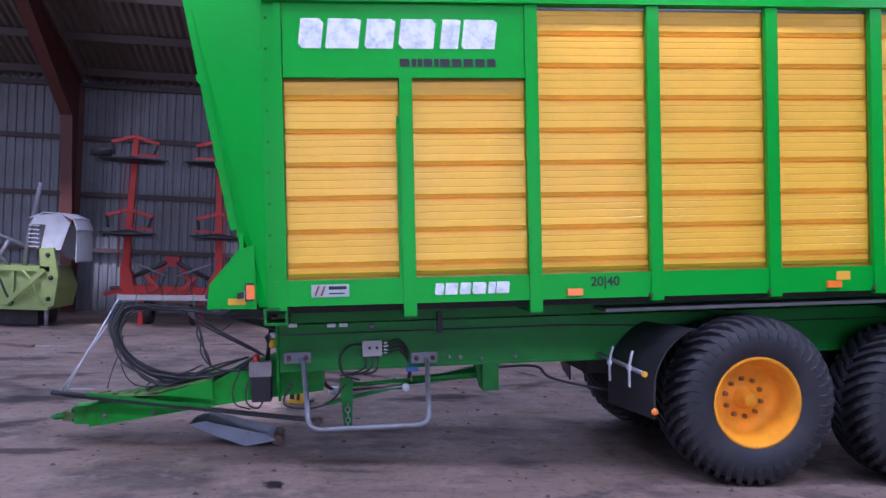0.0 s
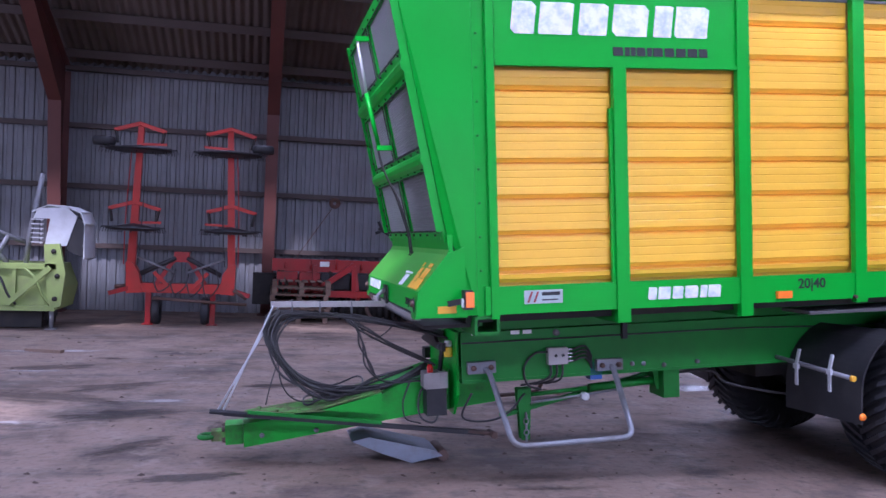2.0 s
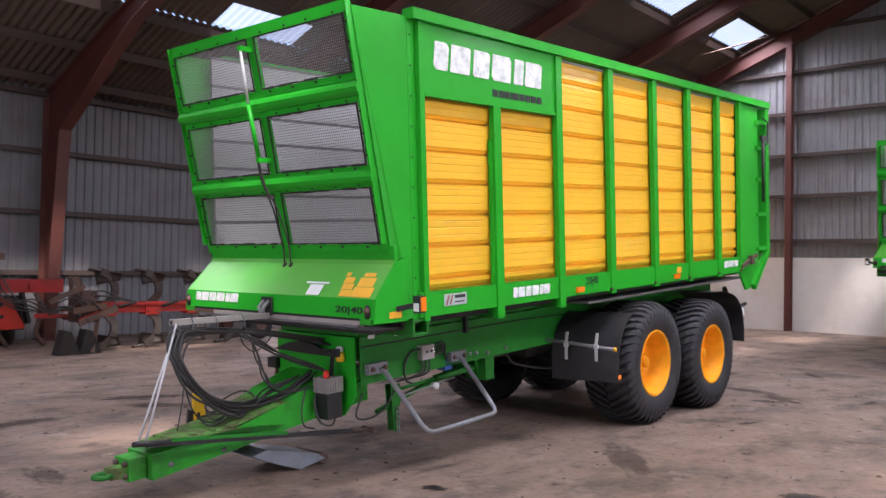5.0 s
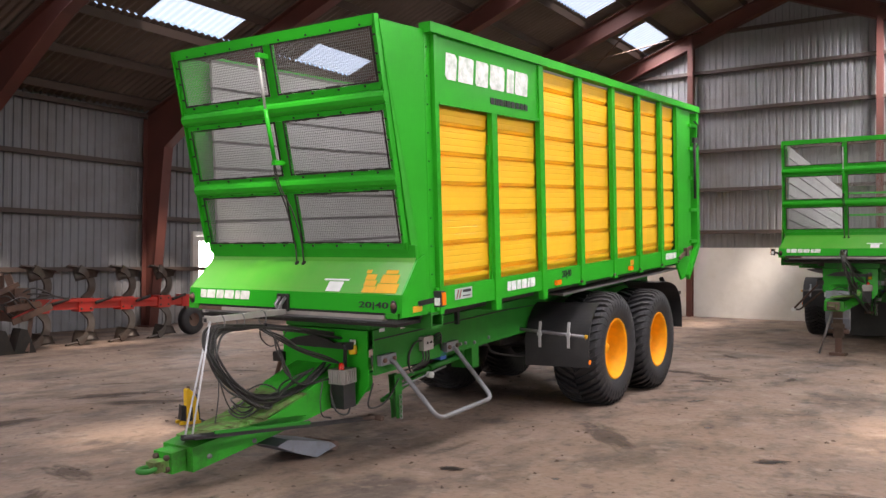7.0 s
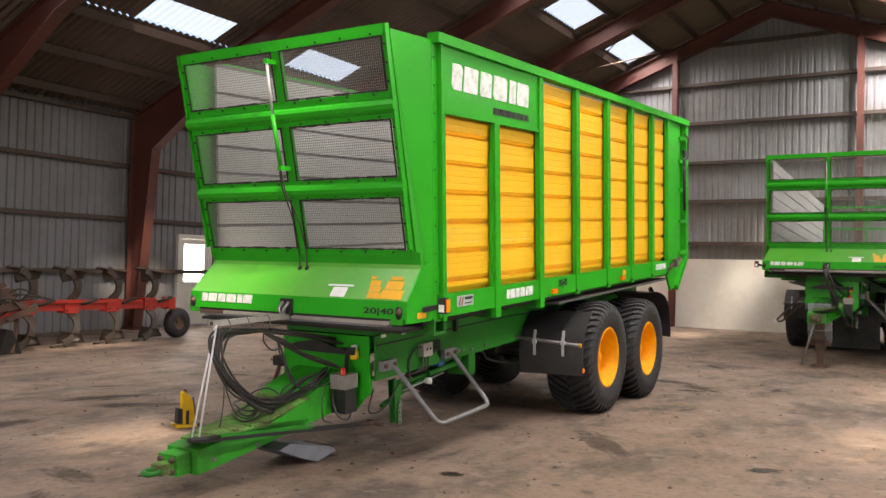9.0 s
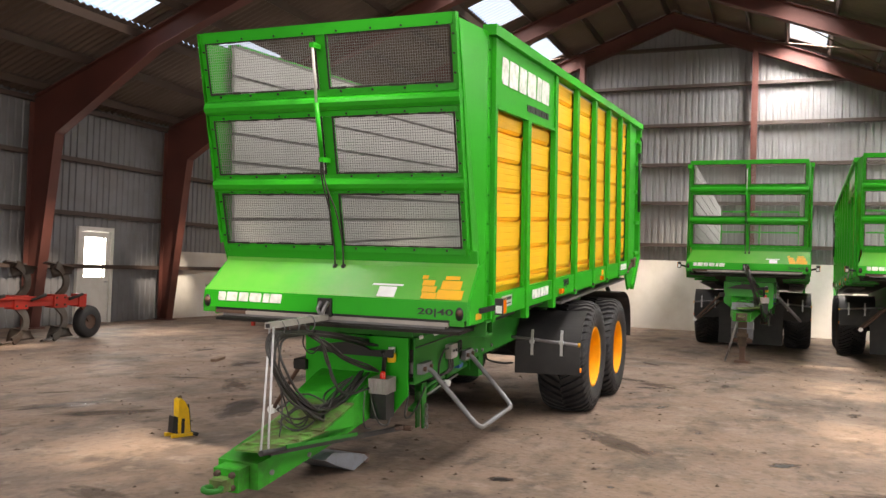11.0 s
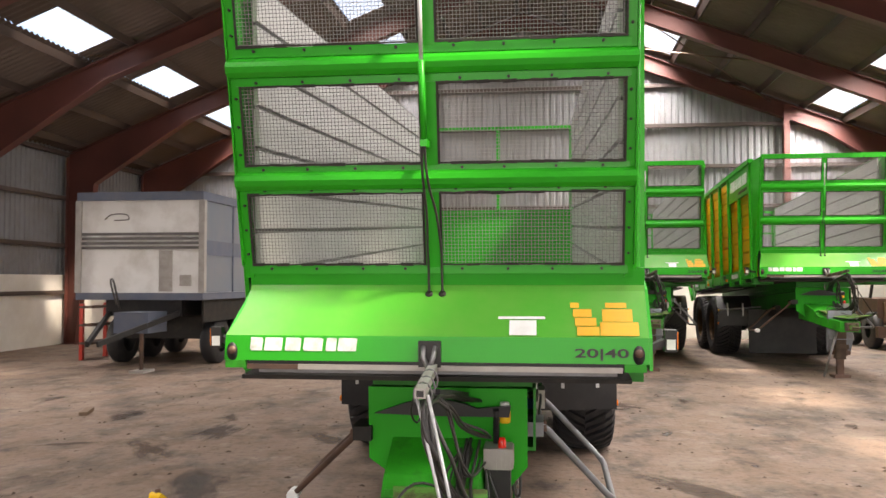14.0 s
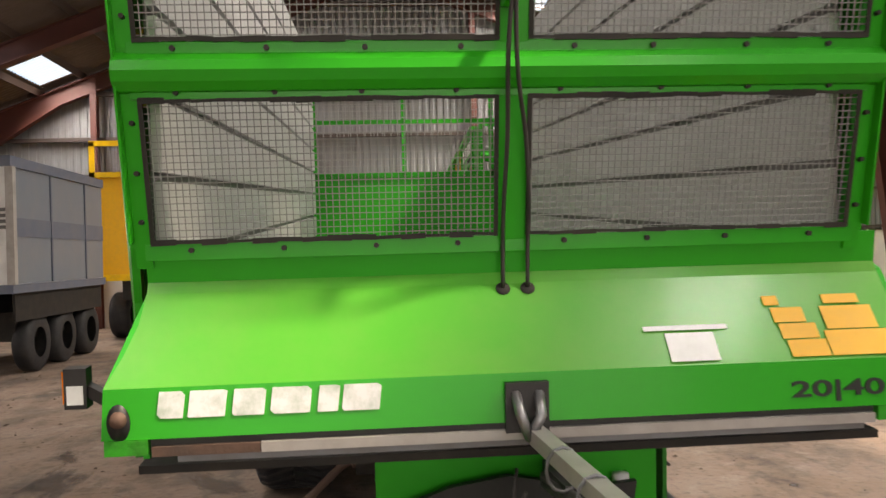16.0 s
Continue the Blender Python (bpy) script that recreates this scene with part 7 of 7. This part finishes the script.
for x, y, rx, ry in ((0.0, 7.15, 0.16, 0.11), (1.80, 5.02, 0.22, 0.13), (3.0, 5.9, 0.07, 0.05), (0.2, 6.3, 0.05, 0.05), (-0.6, 4.9, 0.12, 0.06), (-1.2, 3.6, 0.10, 0.05), (2.6, 3.4, 0.16, 0.06), (7.2, 7.5, 0.9, 0.22), (8.6, 8.6, 1.0, 0.25), (6.4, 6.9, 0.35, 0.12), (4.6, 6.5, 0.2, 0.08)):
    stain(x, y, rx, ry, OIL if rx < 0.3 else STAIN, "oil_stain", "dark oily patch on the concrete floor", rnd.uniform(0, 180))
for x, y, rx, ry in ((-4.2, 13.2, 0.9, 0.35), (-1.9, 9.6, 0.5, 0.25), (-2.6, 9.0, 0.6, 0.2), (0.9, 4.2, 0.9, 0.3), (-0.8, 4.4, 0.7, 0.25), (-2.5, 6.0, 0.8, 0.3), (2.0, 6.6, 0.9, 0.25), (6.8, 6.9, 0.8, 0.3), (-3.9, 11.2, 1.3, 0.5), (0.5, 11.9, 1.0, 0.3), (-3.2, 11.8, 0.9, 0.35), (1.2, 13.4, 0.4, 0.12), (-1.5, 15.6, 0.5, 0.15), (3.2, 13.0, 0.5, 0.12), (5.0, 11.9, 0.45, 0.16), (6.4, 15.2, 0.5, 0.18), (9.2, 9.6, 0.5, 0.2), (9.8, 7.4, 0.6, 0.15), (3.0, 12.0, 0.8, 0.3), (7.3, 5.9, 0.35, 0.12), (5.4, 4.2, 0.3, 0.12)):
    stain(x, y, rx, ry, DRIED, "dried_mud", "patch of dried dark mud on the floor", rnd.uniform(0, 180))

# Broad damp patches; the last three put shade beside the wagon into colour.
for x, y, rx, ry, turn in ((4.1, 11.7, 0.75, 0.35, 10), (3.8, 10.3, 0.6, 0.25, 30), (5.1, 13.35, 0.6, 0.25, 0), (-2.9, 10.25, 0.9, 0.40, 15), (-2.1, 8.05, 0.6, 0.22, 8), (-3.57, 14.0, 0.35, 0.14, 0), (1.6, 10.9, 0.9, 0.35, 20), (0.6, 12.6, 0.9, 0.3, 160), (-1.2, 11.9, 0.8, 0.25, 10)):
    stain(x, y, rx, ry, STAIN, "oil_stain", "broad dark patch of damp and shade on the concrete floor", turn)
# Thin pale smears on the floor.
for x, y, rx, ry, turn in ((-2.6, 10.95, 0.55, 0.14, 5), (-4.5, 14.7, 1.1, 0.18, 4), (-3.7, 9.95, 0.5, 0.12, 0), (-4.3, 12.9, 0.6, 0.12, 0)):
    stain(x, y, rx, ry, PALESMEAR, "lime_dust", "thin pale smear on the floor", turn)

# crumbs of dry earth scattered over the floor
rnd = random.Random(31)
bm = B()
for k in range(1500):
    x, y = rnd.uniform(-6.5, 12.0), rnd.uniform(0.5, 17.0)
    r = rnd.choice((0.008, 0.012, 0.016, 0.022, 0.034))
    e, turn, hgt = rnd.uniform(0.4, 0.9), rnd.uniform(0, 6.28), r * rnd.uniform(0.3, 0.55)
    ring = []
    for i in range(6):
        a = 2 * math.pi * i / 6
        q = r * rnd.uniform(0.7, 1.2)
        px, py = q * math.cos(a), q * e * math.sin(a)
        ring.append(bm.verts.new((x + px * math.cos(turn) - py * math.sin(turn), y + px * math.sin(turn) + py * math.cos(turn), 0.0)))
    top = bm.verts.new((x + rnd.uniform(-0.2, 0.2) * r, y, hgt))
    for i in range(6):
        bm.faces.new((ring[i], ring[(i + 1) % 6], top))
tagged(new("earth_crumbs", mesh_of("earth_crumbs", bm, EARTH)), "small crumbs of dry earth scattered on the floor", "dirt", kind="stuff")
